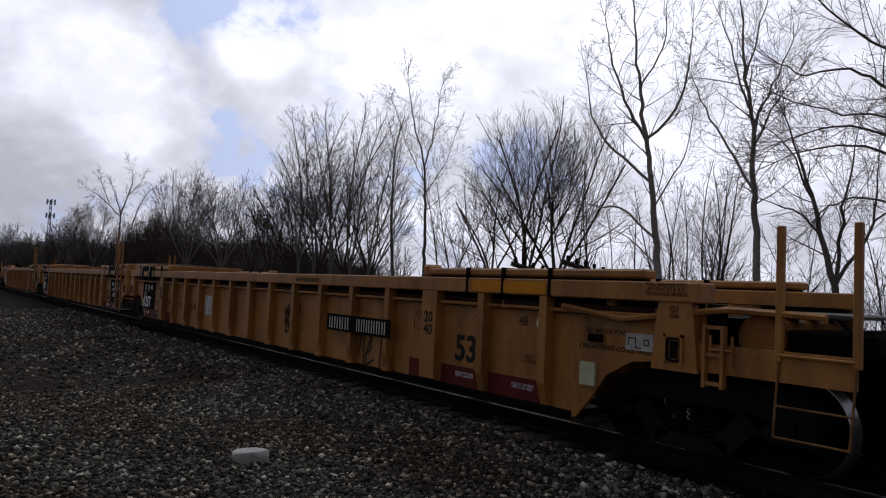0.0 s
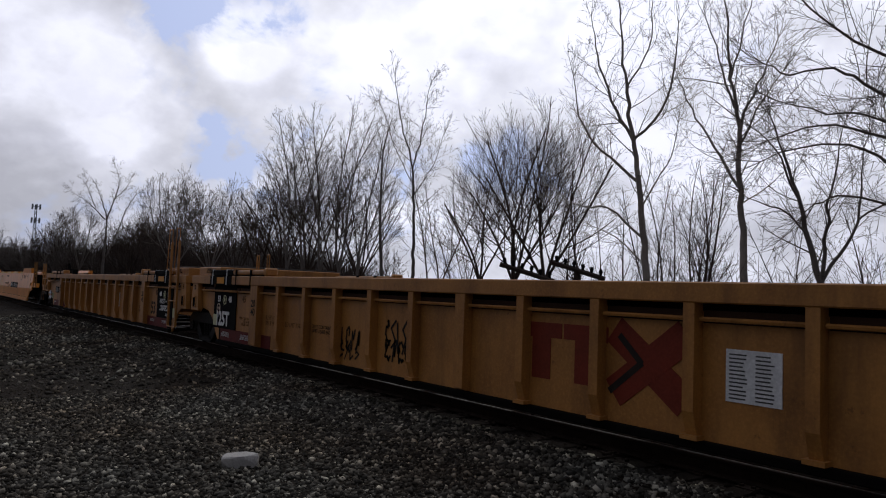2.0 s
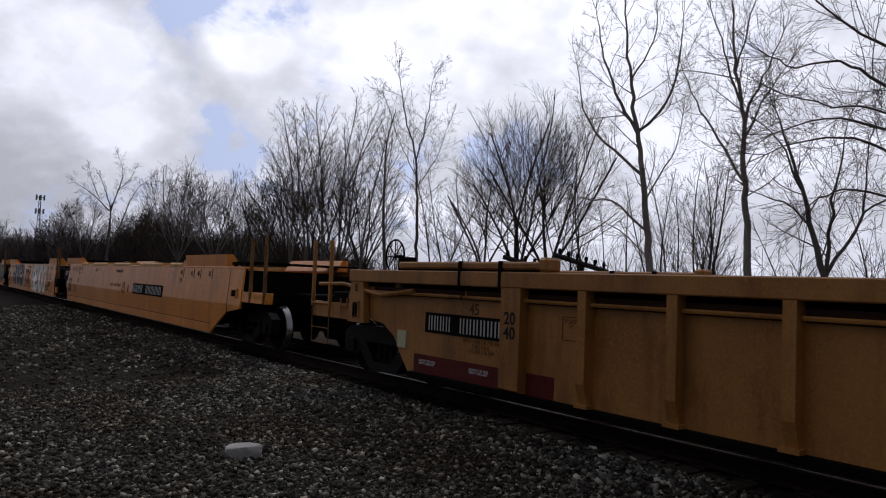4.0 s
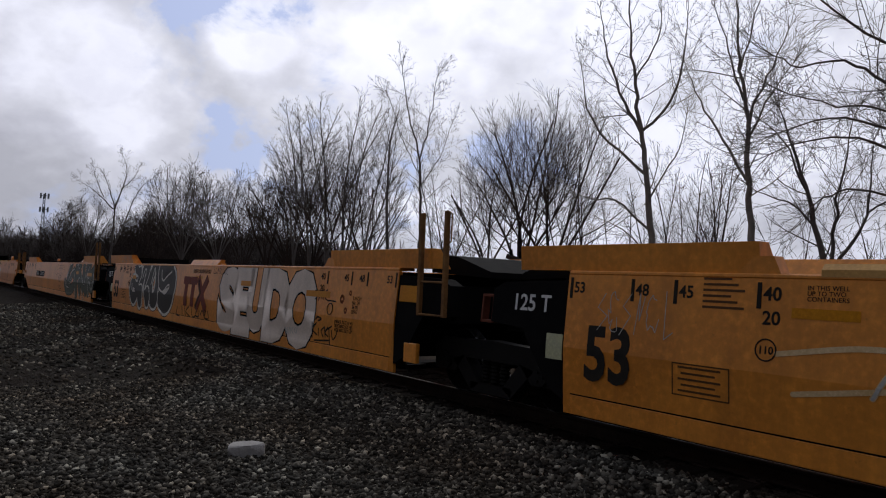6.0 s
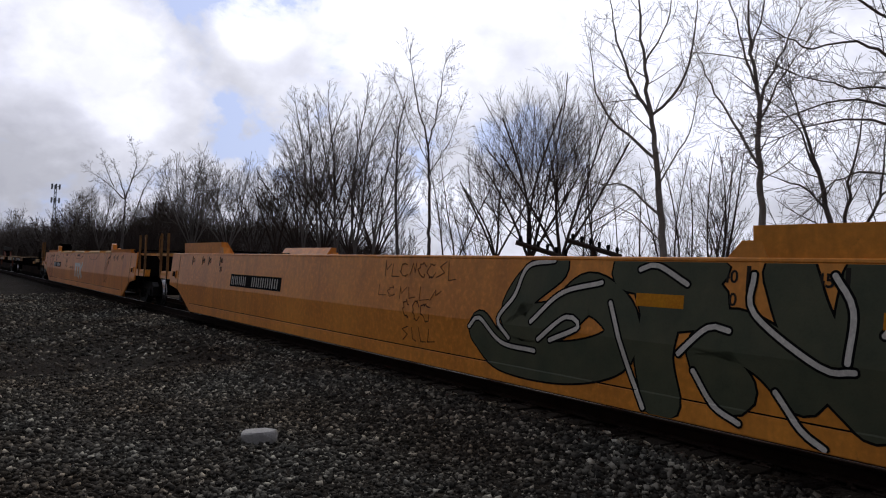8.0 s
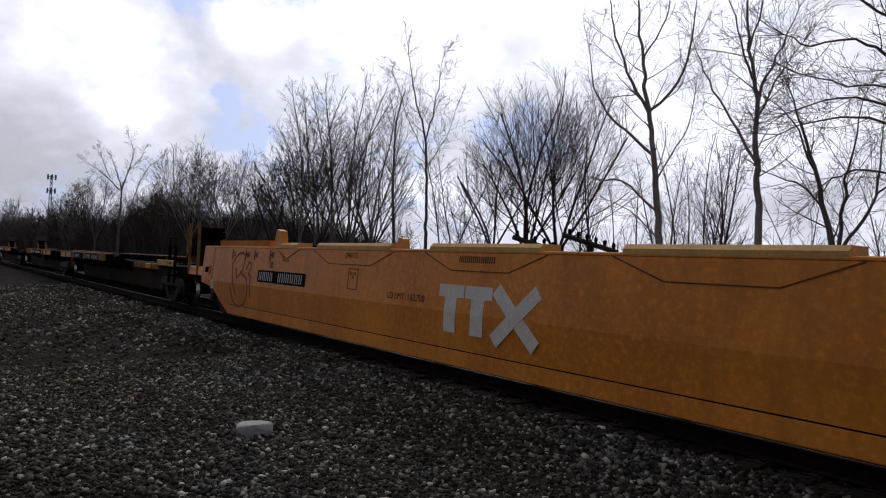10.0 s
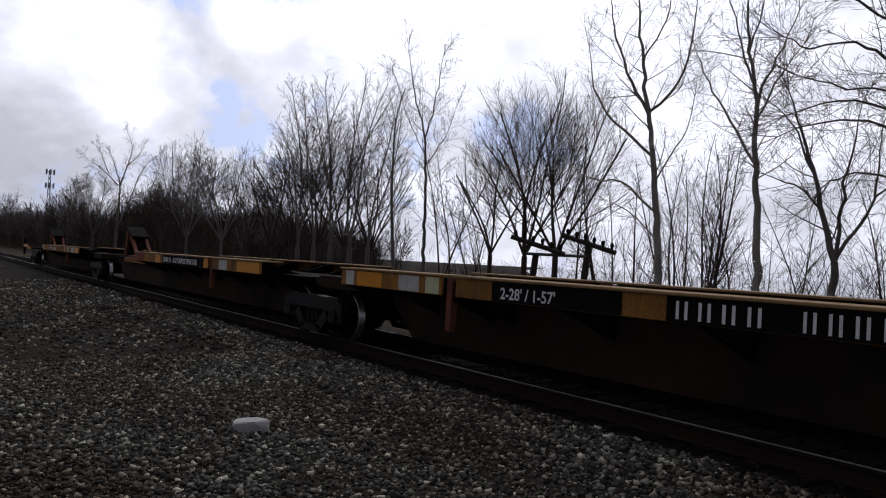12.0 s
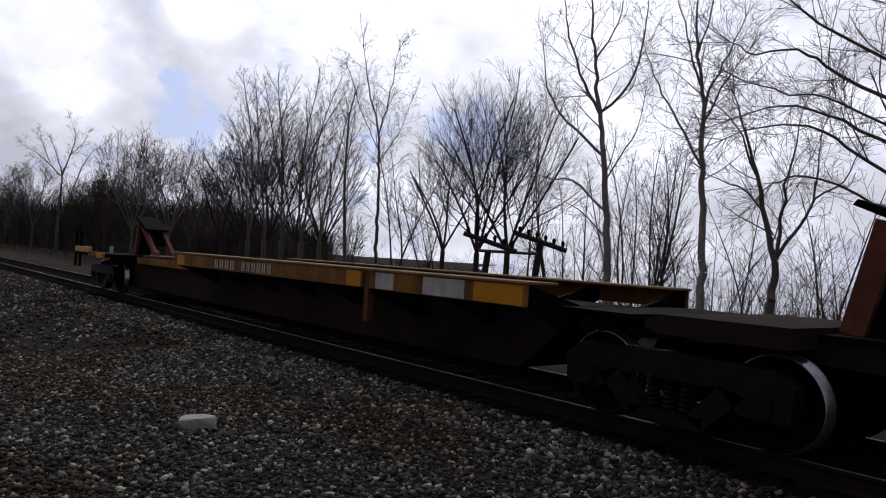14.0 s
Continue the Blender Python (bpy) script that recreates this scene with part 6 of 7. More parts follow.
# dull red loops and weathering on the long single well car
for pts in ([(-8.32, 0.75), (-8.17, 0.47), (-7.83, 0.37), (-7.49, 0.48), (-7.34, 0.77), (-7.44, 0.96), (-7.66, 1.04)],
            [(-8.3, 1.24), (-8.04, 1.44), (-7.68, 1.46), (-7.64, 1.28), (-7.74, 1.03)],
            [(-8.29, 1.2), (-8.24, 0.98), (-8.02, 0.61)],
            [(-8.07, 1.15), (-7.96, 0.96), (-7.76, 1.1)],
            [(-7.48, 1.16), (-7.35, 1.3), (-7.22, 1.21), (-7.34, 1.07), (-7.23, 1.02)],
            [(-7.22, 1.02), (-7.2, 0.6)]):
    stroke(car_g, pts, 0.055, M_redspray, 0.003)
scrawl(car_g, 5.55, 6.1, 0.6, 1.3, 3, M_faint, 0.05, 14)
scrawl(car_b, -1.95, -1.25, 0.62, 0.98, 5, M_ink, 0.06, 15, -0.129)
scrawl(car_b, -1.95, -1.3, 0.45, 0.72, 4, M_ink, 0.06, 18, -0.129)
scrawl(car_b, -3.37, -2.61, 0.50, 0.82, 5, M_ink, 0.06, 21, -0.129)
scrawl(car_b, -3.27, -2.63, 0.38, 0.62, 4, M_ink, 0.05, 22, -0.129)
scrawl(car_a, 1.3, 1.95, 0.70, 1.02, 5, M_ink, 0.07, 16, -0.129)
scrawl(car_a, 1.35, 1.9, 0.55, 0.78, 4, M_ink, 0.07, 19, -0.129)
for pts in ([(4.06, 0.37), (4.2, 0.78), (4.24, 0.27)], [(4.22, 0.71), (4.35, 0.77), (4.42, 0.71), (4.43, 0.52), (4.28, 0.41)], [(4.45, 0.69), (4.34, 0.5), (4.29, 0.27), (4.52, 0.36)], [(4.59, 0.73), (4.74, 0.73), (4.72, 0.55), (4.69, 0.25)], [(4.14, 0.75), (4.95, 0.77)]):
    stroke(car_a, pts, 0.03, M_ink, 0, "spray_scrawl", "", False, -1.3895)

# boxed notice and ring mark near the end of the side
for car in (car_d, car_e):
    ribbon(car, [(-7.19, 0.56), (-6.65, 0.56), (-6.65, 0.83), (-7.19, 0.83), (-7.19, 0.56)], 0.012, M_faint, 0.003, "outline_mark")
    for k in range(5):
        ribbon(car, [(-7.13 + 0.03 * (k % 2), 0.6 + 0.05 * k), (-6.73 - 0.05 * (k % 2), 0.6 + 0.05 * k)], 0.018, M_faint, 0.003, "marking")
    hoop(car, [(-6.35 + 0.085 * math.cos(k * math.pi / 8), SY, 1.02 + 0.085 * math.sin(k * math.pi / 8)) for k in range(17)], M_ink, 0.006, "ring_mark")
    lettering(car, "110", -6.35, 0.99, 0.085, M_ink, y=SY, align="CENTER", fat=0.002)
    for k in range(6):
        ribbon(car, [(-6.93, 1.33 + 0.048 * k), (-6.56 - 0.06 * (k % 3), 1.33 + 0.048 * k)], 0.02, M_faint, 0.003, "marking")
lettering(car_d, "EXCEEDS\nPLATE", 0.75, 1.0, 0.07, M_ink, y=SY, align="CENTER")
lettering(car_d, "H", 0.75, 0.80, 0.10, M_ink, y=SY, align="CENTER", fat=0.003)


# the smooth units' sides lean back above the fold
UPRIGHT = ("ladder_post", "rung", "grab_iron", "stirrup", "truck", "sideframe", "spring", "axle_cap", "wheelset", "coupler", "air_hose")


def lean_back(car):
    for ob in car.children_recursive:
        if ob.type != "MESH" or ob.name.split(".")[0] in UPRIGHT:
            continue
        bm = bmesh.new()
        bm.from_mesh(ob.data)
        zs = [v.co.z for v in bm.verts]
        if zs and max(zs) > 0.845:
            if min(zs) < 0.835:
                bmesh.ops.bisect_plane(bm, geom=bm.verts[:] + bm.edges[:] + bm.faces[:], plane_co=(0, 0, 0.84), plane_no=(0, 0, 1))
            for v in bm.verts:
                if abs(v.co.y) > 1.15 and v.co.z > 0.84:
                    v.co.y -= math.copysign(0.085 * (min(v.co.z, 1.62) - 0.84), v.co.y)
            bm.to_mesh(ob.data)
        bm.free()


for car in (car_d, car_e, car_f, car_g):
    lean_back(car)


# ---- bare trees beyond the track ----
def tubes(name, segs, sides, mat, parent=None, label=""):
    """Tapered tubes for branch pieces (p, q, r0, r1), as one mesh."""
    a = np.array([(*p, *q, r0, r1) for p, q, r0, r1 in segs], float)
    p, q, r0, r1 = a[:, :3], a[:, 3:6], a[:, 6], a[:, 7]
    d = q - p
    d /= np.linalg.norm(d, axis=1)[:, None] + 1e-9
    ref = np.where(np.abs(d[:, 2:3]) > 0.9, np.array([[1.0, 0, 0]]), np.array([[0, 0, 1.0]]))
    u = np.cross(d, ref)
    u /= np.linalg.norm(u, axis=1)[:, None]
    w = np.cross(d, u)
    ang = 2 * np.pi * np.arange(sides) / sides
    ring = u[:, None] * np.cos(ang)[None, :, None] + w[:, None] * np.sin(ang)[None, :, None]
    V = np.concatenate([p[:, None] + ring * r0[:, None, None], q[:, None] + ring * r1[:, None, None]], 1).reshape(-1, 3)
    n = len(a)
    i = np.arange(sides)
    j = (i + 1) % sides
    quad = np.stack([i, j, j + sides, i + sides], 1)
    F = (quad[None] + 2 * sides * np.arange(n)[:, None, None]).reshape(-1)
    me = bpy.data.meshes.new(name)
    nf = n * sides
    me.vertices.add(len(V))
    me.vertices.foreach_set("co", V.ravel().astype(np.float32))
    me.loops.add(nf * 4)
    me.loops.foreach_set("vertex_index", F.astype(np.int32))
    me.polygons.add(nf)
    me.polygons.foreach_set("loop_start", np.arange(0, nf * 4, 4, dtype=np.int32))
    me.polygons.foreach_set("use_smooth", np.ones(nf, dtype=bool))
    me.update()
    me.validate()
    me.materials.append(mat)
    ob = new(name, me)
    ob.parent = parent
    if label:
        ob["label"] = label
    return ob


def turned(d, angle, rng, side=None):
    u = d.orthogonal().normalized()
    w = d.cross(u)
    a = rng.uniform(0, 2 * math.pi) if side is None else side
    return (d * math.cos(angle) + (u * math.cos(a) + w * math.sin(a)) * math.sin(angle)).normalized()


def grow(out, p, d, length, r, level, S, rng):
    """One branch as a softly bent, tapering line of pieces, with side branches that turn upwards; it stops at the crown's dome."""
    lv = min(level, 3)
    n = max(2, int(length / S["step"][lv]))
    step = length / n
    per_metre = S["kids"][level] if level < len(S["kids"]) else 0
    bare, tip, dome = S["bare"][lv], S["tip"], S["dome"]
    curl = Vector((rng.gauss(0, 1), rng.gauss(0, 1), 0)) * S["bend"]
    side = rng.uniform(0, 6.28)
    owed = rng.random()
    for i in range(n):
        f = (i + 1) / n
        curl = curl * 0.75 + Vector((rng.gauss(0, 1), rng.gauss(0, 1), rng.gauss(0, 0.6))) * S["bend"] * 0.7
        d = (d + curl + Vector((0, 0, S["rise"][lv]))).normalized()
        q = p + d * step
        thin = 0.8 if level == 0 else 0.7
        out.append((level, tuple(p), tuple(q), max(tip, r * (1 - thin * (i / n))), max(tip, r * (1 - thin * f))))
        if per_metre and f > bare:
            owed += per_metre * step
            while owed >= 1:
                owed -= 1
                side += 2.4 + rng.gauss(0, 0.5)
                a = radians(rng.uniform(*S["angle"])) * (1.15 - 0.4 * f)
                cl = min(S["most"][lv], length * rng.uniform(*S["ratio"]) * (1.02 - f) ** 0.5) + S["twig"]
                grow(out, p.lerp(q, rng.random()), turned(d, a, rng, side), cl, max(tip, min(S["limb"][lv], r * (1 - thin * f) * rng.uniform(0.38, 0.58))), level + 1, S, rng)
        p = q
        if dome and (p.x ** 2 + p.y ** 2) / dome[0] ** 2 + ((p.z - dome[1]) / dome[2]) ** 2 > 1 and p.z > dome[1] * 0.5 and rng.random() < 0.75:
            break


STYLES = {
    # open crown of a tall tree: long bare limbs that end in sprays of short twigs
    "open": dict(limb=(0.04, 0.016, 0.008, 0.006), step=(0.4, 0.28, 0.2, 0.16), kids=(1.1, 3.2, 5.0, 6.0), bare=(0.35, 0.22, 0.12, 0.1), bend=0.085, rise=(0.01, 0.05, 0.05, 0.05), angle=(28, 58), ratio=(0.34, 0.6), most=(3.0, 1.2, 0.5, 0.22), twig=0.13, tip=0.0048),
    # dense fan of straight rising branches under a rounded crown
    "fan": dict(limb=(0.024, 0.011, 0.007, 0.006), step=(0.5, 0.36, 0.3, 0.24), kids=(1.35, 2.6, 4.2), bare=(0.2, 0.22, 0.12, 0.1), bend=0.034, rise=(0.012, 0.035, 0.03, 0.03), angle=(20, 42), ratio=(0.36, 0.6), most=(3.6, 1.7, 0.75, 0.3), twig=0.25, tip=0.005),
    # wide open fan of long thin rising branches, seen from near by
    "dome": dict(limb=(0.026, 0.011, 0.006, 0.005), step=(0.45, 0.34, 0.26, 0.2), kids=(1.9, 2.9, 4.2), bare=(0.1, 0.18, 0.12, 0.1), bend=0.032, rise=(0.015, 0.045, 0.04, 0.03), angle=(22, 44), ratio=(0.45, 0.7), most=(4.2, 1.8, 0.7, 0.3), twig=0.22, tip=0.0046),
    # slender upright tree with thin steep branches
    "slim": dict(limb=(0.022, 0.010, 0.007, 0.006), step=(0.45, 0.32, 0.24, 0.2), kids=(2.8, 3.8, 4.8), bare=(0.3, 0.15, 0.1, 0.1), bend=0.03, rise=(0.012, 0.06, 0.04, 0.03), angle=(24, 48), ratio=(0.22, 0.4), most=(2.6, 1.1, 0.5, 0.2), twig=0.2, tip=0.005),
    # plain crown for the rows behind
    "far": dict(limb=(0.06, 0.026, 0.014, 0.012), step=(1.0, 0.8, 0.6, 0.5), kids=(1.3, 1.3, 1.3), bare=(0.18, 0.12, 0.1, 0.1), bend=0.045, rise=(0.015, 0.04, 0.03, 0.02), angle=(22, 46), ratio=(0.36, 0.6), most=(4.0, 2.0, 0.9, 0.4), twig=0.4, tip=0.012),
}


def tree_object(x, y, out, label, mat):
    e = thing("tree", label, "tree", pose(x, y, ground_height(x, y)), group="bare trees beyond the track")
    tubes("trunk", [s[1:] for s in out if s[0] == 0], 8, mat, e)
    mid = [s[1:] for s in out if s[0] == 1]
    fine = [s[1:] for s in out if s[0] >= 2]
    if mid:
        tagged(tubes("limb", mid, 5, mat, e, "ascending bare limbs"), kind="stuff")
    tagged(tubes("crown", fine, 3, mat, e, "bare twiggy crown"), kind="stuff")
    return e


def tip_for(S, dist):
    return dict(S, tip=S["tip"] * min(1.9, max(0.8, dist / 34)))


def tree(x, y, height, style, seed, stems=1, fan=10.0, width=0.0, fork=0.0, lean=0.0, az=0.0, label="tall bare tree with grey bark and fine twigs", mat=None, thick=1.0):
    """A tree of one or more stems that part at the height fork; width is the crown's radius, where it is a rounded one."""
    rng = random.Random(seed)
    S = tip_for(STYLES[style], math.hypot(x, y))
    S["dome"] = (width, height * 0.55, height * 0.47) if width else None
    out = []
    right = Vector((math.cos(radians(az)), math.sin(radians(az)), 0))
    ahead = Vector((-right.y, right.x, 0))
    rad = thick * (0.0085 * height + 0.012)
    start = Vector((0, 0, -0.1))
    if fork:
        top = start + Vector((0, 0, fork)) + right * math.tan(radians(lean)) * fork
        out.append((0, tuple(start), tuple(start.lerp(top, 0.5)), rad * 1.5, rad * 1.25))
        out.append((0, tuple(start.lerp(top, 0.5)), tuple(top), rad * 1.25, rad * 1.15))
        start = top
    for k in range(stems):
        tilt = radians(lean) if stems == 1 else radians(fan) * (2 * (k + 0.5) / stems - 1) + radians(rng.uniform(-4, 4) + lean)
        dep = 0 if stems == 1 else rng.uniform(-1, 1) * math.sin(radians(fan)) * 0.9
        d = (right * math.sin(tilt) + ahead * dep + Vector((0, 0, math.cos(tilt)))).normalized()
        foot = start if fork or stems == 1 else start + right * rng.uniform(-0.3, 0.3) + ahead * rng.uniform(-0.3, 0.3)
        grow(out, foot, d, (height - fork) * (1.08 if width else rng.uniform(0.9, 1.0)), rad * (1.0 if stems == 1 else 0.62), 0, S, rng)
    return tree_object(x, y, out, label, mat or M_bark)


def stand(az, y, tan_top, style, seed, **kw):
    """A tree at azimuth az (degrees to the left of straight across), y beyond, with its top at that slope over the eye."""
    dist = y / math.cos(radians(az))
    x = -y * math.tan(radians(az))
    return tree(x, y, tan_top * dist + 1.44 - ground_height(x, y), style, seed, az=az, **kw)


def shaped_tree(az, y, trunk, limbs, radius, seed, style="open", label="", mat=None, spray=1.0):
    """A tree whose trunk and great limbs follow given bends: (sideways, up) in metres from its foot. Each limb carries its own branches."""
    rng = random.Random(seed)
    x = -y * math.tan(radians(az))
    S = tip_for(STYLES[style], y / math.cos(radians(az)))
    S["dome"] = None
    S["kids"] = tuple(k * spray for k in S["kids"])
    right = Vector((math.cos(radians(az)), math.sin(radians(az)), 0))
    ahead = Vector((-right.y, right.x, 0))
    out = []

    def bend(pts, r0, r1, level, free, bare):
        deep = rng.uniform(-0.5, 0.5) * (level > 0)
        P = [right * u + Vector((0, 0, v)) + ahead * deep * (v - pts[0][1]) for u, v in pts]
        P = [P[0] * 2 - P[1]] + P + [P[-1] * 2 - P[-2]]
        line = []
        for a, b, c, e in zip(P, P[1:], P[2:], P[3:]):
            m = max(3, int((c - b).length / 0.3))
            for i in range(m):
                t = i / m
                line.append(0.5 * (2 * b + (c - a) * t + (2 * a - 5 * b + 4 * c - e) * t * t + (3 * b - a - 3 * c + e) * t ** 3))
        line.append(P[-2])
        n = len(line) - 1
        for i in range(1, n):
            line[i] = line[i] + Vector((rng.gauss(0, 0.025), rng.gauss(0, 0.025), rng.gauss(0, 0.02)))
        total = sum((line[i + 1] - line[i]).length for i in range(n))
        side, owed, gone = rng.uniform(0, 6), 0.0, 0.0
        for i in range(n):
            p, q = line[i], line[i + 1]
            step = (q - p).length
            gone += step
            f = gone / total
            ra, rb = r0 + (r1 - r0) * i / n, r0 + (r1 - r0) * (i + 1) / n
            out.append((level, tuple(p), tuple(q), ra, rb))
            if f > bare:
                owed += free * step
                while owed >= 1:
                    owed -= 1
                    side += 2.4 + rng.gauss(0, 0.5)
                    a = radians(rng.uniform(30, 62))
                    c = turned((q - p).normalized(), a, rng, side)
                    grow(out, p.lerp(q, rng.random()), c, rng.uniform(0.5, 1.7) * (1.35 - 0.5 * f), min(0.022, rb * rng.uniform(0.3, 0.5)), level + 1, S, rng)
        d = (line[-1] - line[-2]).normalized()
        for _ in range(3):
            grow(out, line[-1], turned(d, radians(rng.uniform(5, 28)), rng), rng.uniform(0.8, 1.3), r1, level + 1, S, rng)

    bend(trunk, radius, max(0.012, radius * 0.12), 0, 3.0 * spray, 0.42)
    for k, pts, bare in limbs:
        bend(pts, radius * k * 0.72, 0.011, 1, 3.6 * spray, bare * 0.8)
    return tree_object(x, y, out, label, mat or M_bark)


BROOM = "broad bare tree with many steep stems and dense twigs"
SLIM = "slender bare tree with thin upright branches"
TALL = "tall bare tree with an open ascending crown"
# the far left: an open forked tree, then rounded crowns
shaped_tree(78.2, 20.0, [(0, 0), (0, 4), (0.1, 9.0), (-0.5, 11.3), (-1.2, 13.2)],
            [(0.7, [(0, 4.2), (1.8, 8.0), (5.0, 9.0)], 0.3), (0.5, [(1.2, 7.2), (2.6, 11.4), (4.6, 13.6)], 0.2), (0.55, [(0, 9.2), (-2.2, 11.2), (-4.2, 12.4)], 0.2),
             (0.6, [(0.1, 9.2), (1.2, 13.4), (0.6, 15.6)], 0.2), (0.4, [(0.7, 11.6), (2.2, 13.6), (2.6, 14.8)], 0.2), (0.4, [(-1.2, 10.6), (-2.2, 13.0), (-2.6, 14.4)], 0.2)],
            0.22, 11, label="open bare tree with a wide forked crown", spray=0.8)
for az, y, top, w, n, seed, dark in ((81.0, 25, 0.078, 4.5, 4, 41, 1), (79.7, 22, 0.088, 4.0, 4, 42, 0), (76.4, 24, 0.072, 4.2, 5, 43, 1), (75.2, 22, 0.085, 3.0, 4, 44, 1), (73.4, 20, 0.136, 4.0, 6, 13, 0), (70.9, 20, 0.139, 3.9, 6, 14, 0),
                                     (69.0, 23, 0.090, 3.5, 5, 15, 1), (67.2, 20.5, 0.132, 2.6, 5, 16, 1), (65.7, 21, 0.160, 2.6, 5, 46, 1), (63.7, 21.5, 0.170, 2.6, 5, 47, 1), (61.6, 21, 0.168, 2.4, 5, 20, 1), (59.6, 21.5, 0.160, 2.2, 5, 22, 1)):
    stand(az, y, top, "fan", seed, stems=n + 1 + 2 * dark, fan=28 if az > 66 else 38, width=w * 1.12, fork=top * y / math.cos(radians(az)) * 0.2 + 1.0, label=BROOM, mat=M_bark2 if dark else M_bark)
for az, y, top, w, n, seed in ((50.1, 20, 0.212, 1.7, 4, 26), (47.4, 19.8, 0.278, 2.3, 5, 27), (45.0, 19.3, 0.282, 2.5, 5, 28)):
    stand(az, y, top, "dome", seed, stems=n, fan=32, width=w, fork=2.4, label=BROOM, mat=M_bark2)
for az, y, top, n, fan, seed in ((65.2, 20.0, 0.24, 3, 10, 17), (64.0, 20.5, 0.25, 2, 8, 18), (62.7, 20.0, 0.262, 3, 10, 19), (61.2, 20.0, 0.270, 2, 7, 21), (59.8, 20.5, 0.235, 2, 9, 48), (57.7, 20.0, 0.285, 1, 0, 49)):
    stand(az, y, top, "slim", seed, stems=n, fan=fan, fork=2.6 if n > 1 else 0, label=TALL)
# the slender twin-forked tree
shaped_tree(55.4, 19.5, [(0, 0), (0, 3), (-0.2, 7.6), (-0.7, 9.4), (-1.2, 12.1)], [(0.55, [(-0.2, 7.5), (0.25, 9.6), (0.45, 11.2)], 0.12), (0.3, [(-0.1, 6.4), (0.8, 8.0), (1.3, 9.6)], 0.2), (0.3, [(-0.2, 7.0), (-1.0, 8.4), (-1.7, 10.2)], 0.2)],
            0.105, 23, label="tall slender bare tree with a forked pale trunk")
for az, y, top, n, fan, seed in ((53.5, 20.0, 0.205, 3, 12, 24), (51.7, 20.5, 0.140, 2, 12, 25), (50.8, 20.0, 0.11, 2, 12, 50), (43.2, 20.0, 0.190, 2, 9, 29), (41.7, 20.5, 0.16, 1, 0, 30), (40.2, 19.0, 0.135, 2, 10, 51),
                                 (36.0, 19.5, 0.185, 2, 7, 32), (35.3, 20.5, 0.18, 2, 9, 71), (34.0, 19.6, 0.19, 2, 8, 72), (32.7, 20.0, 0.15, 2, 9, 73), (34.6, 19.0, 0.195, 2, 8, 34), (33.5, 20.0, 0.175, 1, 0, 52), (38.9, 21.0, 0.12, 1, 0, 53), (27.6, 20.0, 0.13, 2, 12, 36), (22.6, 19.5, 0.16, 2, 12, 38)):
    stand(az, y, top, "slim", seed, stems=n, fan=fan, lean=(seed % 5 - 2) * 1.5, label=SLIM, mat=M_bark2)
for az, y, top, seed in ((34.9, 18.5, 0.075, 33), (33.2, 18.0, 0.065, 54), (28.9, 18.0, 0.06, 55), (24.0, 18.5, 0.05, 56), (39.6, 19.0, 0.055, 57), (20.8, 18.0, 0.06, 58)):
    stand(az, y, top, "fan", seed, stems=5, fan=34, width=1.5, label="low bare shrubby tree with many stems", mat=M_bark2)
# the three great trees by the track and the long limbs of a fourth
shaped_tree(37.2, 17.5, [(0.1, 0), (0, 1.6), (-0.2, 4.4), (-0.5, 6.7), (-0.8, 8.9), (-1.0, 10.9)],
            [(0.42, [(-0.2, 3.7), (-1.2, 4.6), (-2.1, 4.65), (-3.0, 5.3)], 0.25), (0.5, [(-0.3, 5.3), (-1.4, 6.3), (-2.0, 7.1), (-2.3, 8.6)], 0.3), (0.55, [(-0.5, 6.6), (-1.1, 7.8), (-1.5, 8.9), (-1.8, 10.4)], 0.15),
             (0.5, [(-0.5, 6.6), (0.3, 7.4), (0.6, 8.3), (0.7, 9.6)], 0.25), (0.3, [(-0.2, 4.6), (0.2, 5.4), (0.6, 6.1), (0.8, 7.2)], 0.2), (0.28, [(-0.1, 2.9), (-0.9, 3.7), (-1.6, 4.0)], 0.2), (0.3, [(-0.7, 8.2), (-0.1, 9.2), (0.0, 10.4)], 0.15)],
            0.14, 31, label="very tall bare tree with a pale trunk and wide limbs", mat=M_palebark)
shaped_tree(30.3, 17.0, [(0.05, 0), (0, 1.7), (-0.15, 4.6), (-0.2, 6.3), (-0.4, 7.6), (-0.6, 9.8)],
            [(0.5, [(-0.15, 4.7), (-0.8, 5.9), (-1.4, 7.1), (-1.9, 8.4)], 0.2), (0.55, [(-0.2, 6.1), (-0.05, 6.7), (0.25, 7.4), (0.7, 8.6)], 0.1), (0.38, [(-0.3, 6.8), (-0.6, 7.7), (-1.0, 9.0)], 0.15), (0.4, [(-0.2, 5.8), (0.2, 6.7), (0.8, 7.6)], 0.2), (0.3, [(-0.4, 7.6), (-0.1, 8.6), (0.1, 9.6)], 0.15)],
            0.125, 35, label="very tall bare tree with steep forked limbs", mat=M_palebark)
shaped_tree(25.5, 17.5, [(-0.1, 0), (0, 1.7), (0.02, 2.4), (-0.3, 3.7), (-0.6, 4.9), (-1.1, 6.5)],
            [(0.62, [(0.02, 2.35), (0.1, 3.4), (0.2, 4.2), (0.45, 5.9)], 0.15), (0.6, [(0.02, 2.35), (0.4, 3.1), (0.8, 3.9), (0.95, 5.8)], 0.2), (0.35, [(-0.5, 4.5), (-0.95, 5.6), (-1.5, 6.1)], 0.1), (0.35, [(-0.3, 3.6), (-0.9, 4.2), (-1.6, 4.5)], 0.15), (0.3, [(0.8, 3.9), (1.4, 4.4), (1.8, 5.2)], 0.1)],
            0.125, 37, label="bare tree with a thick trunk forked low", mat=M_bark)
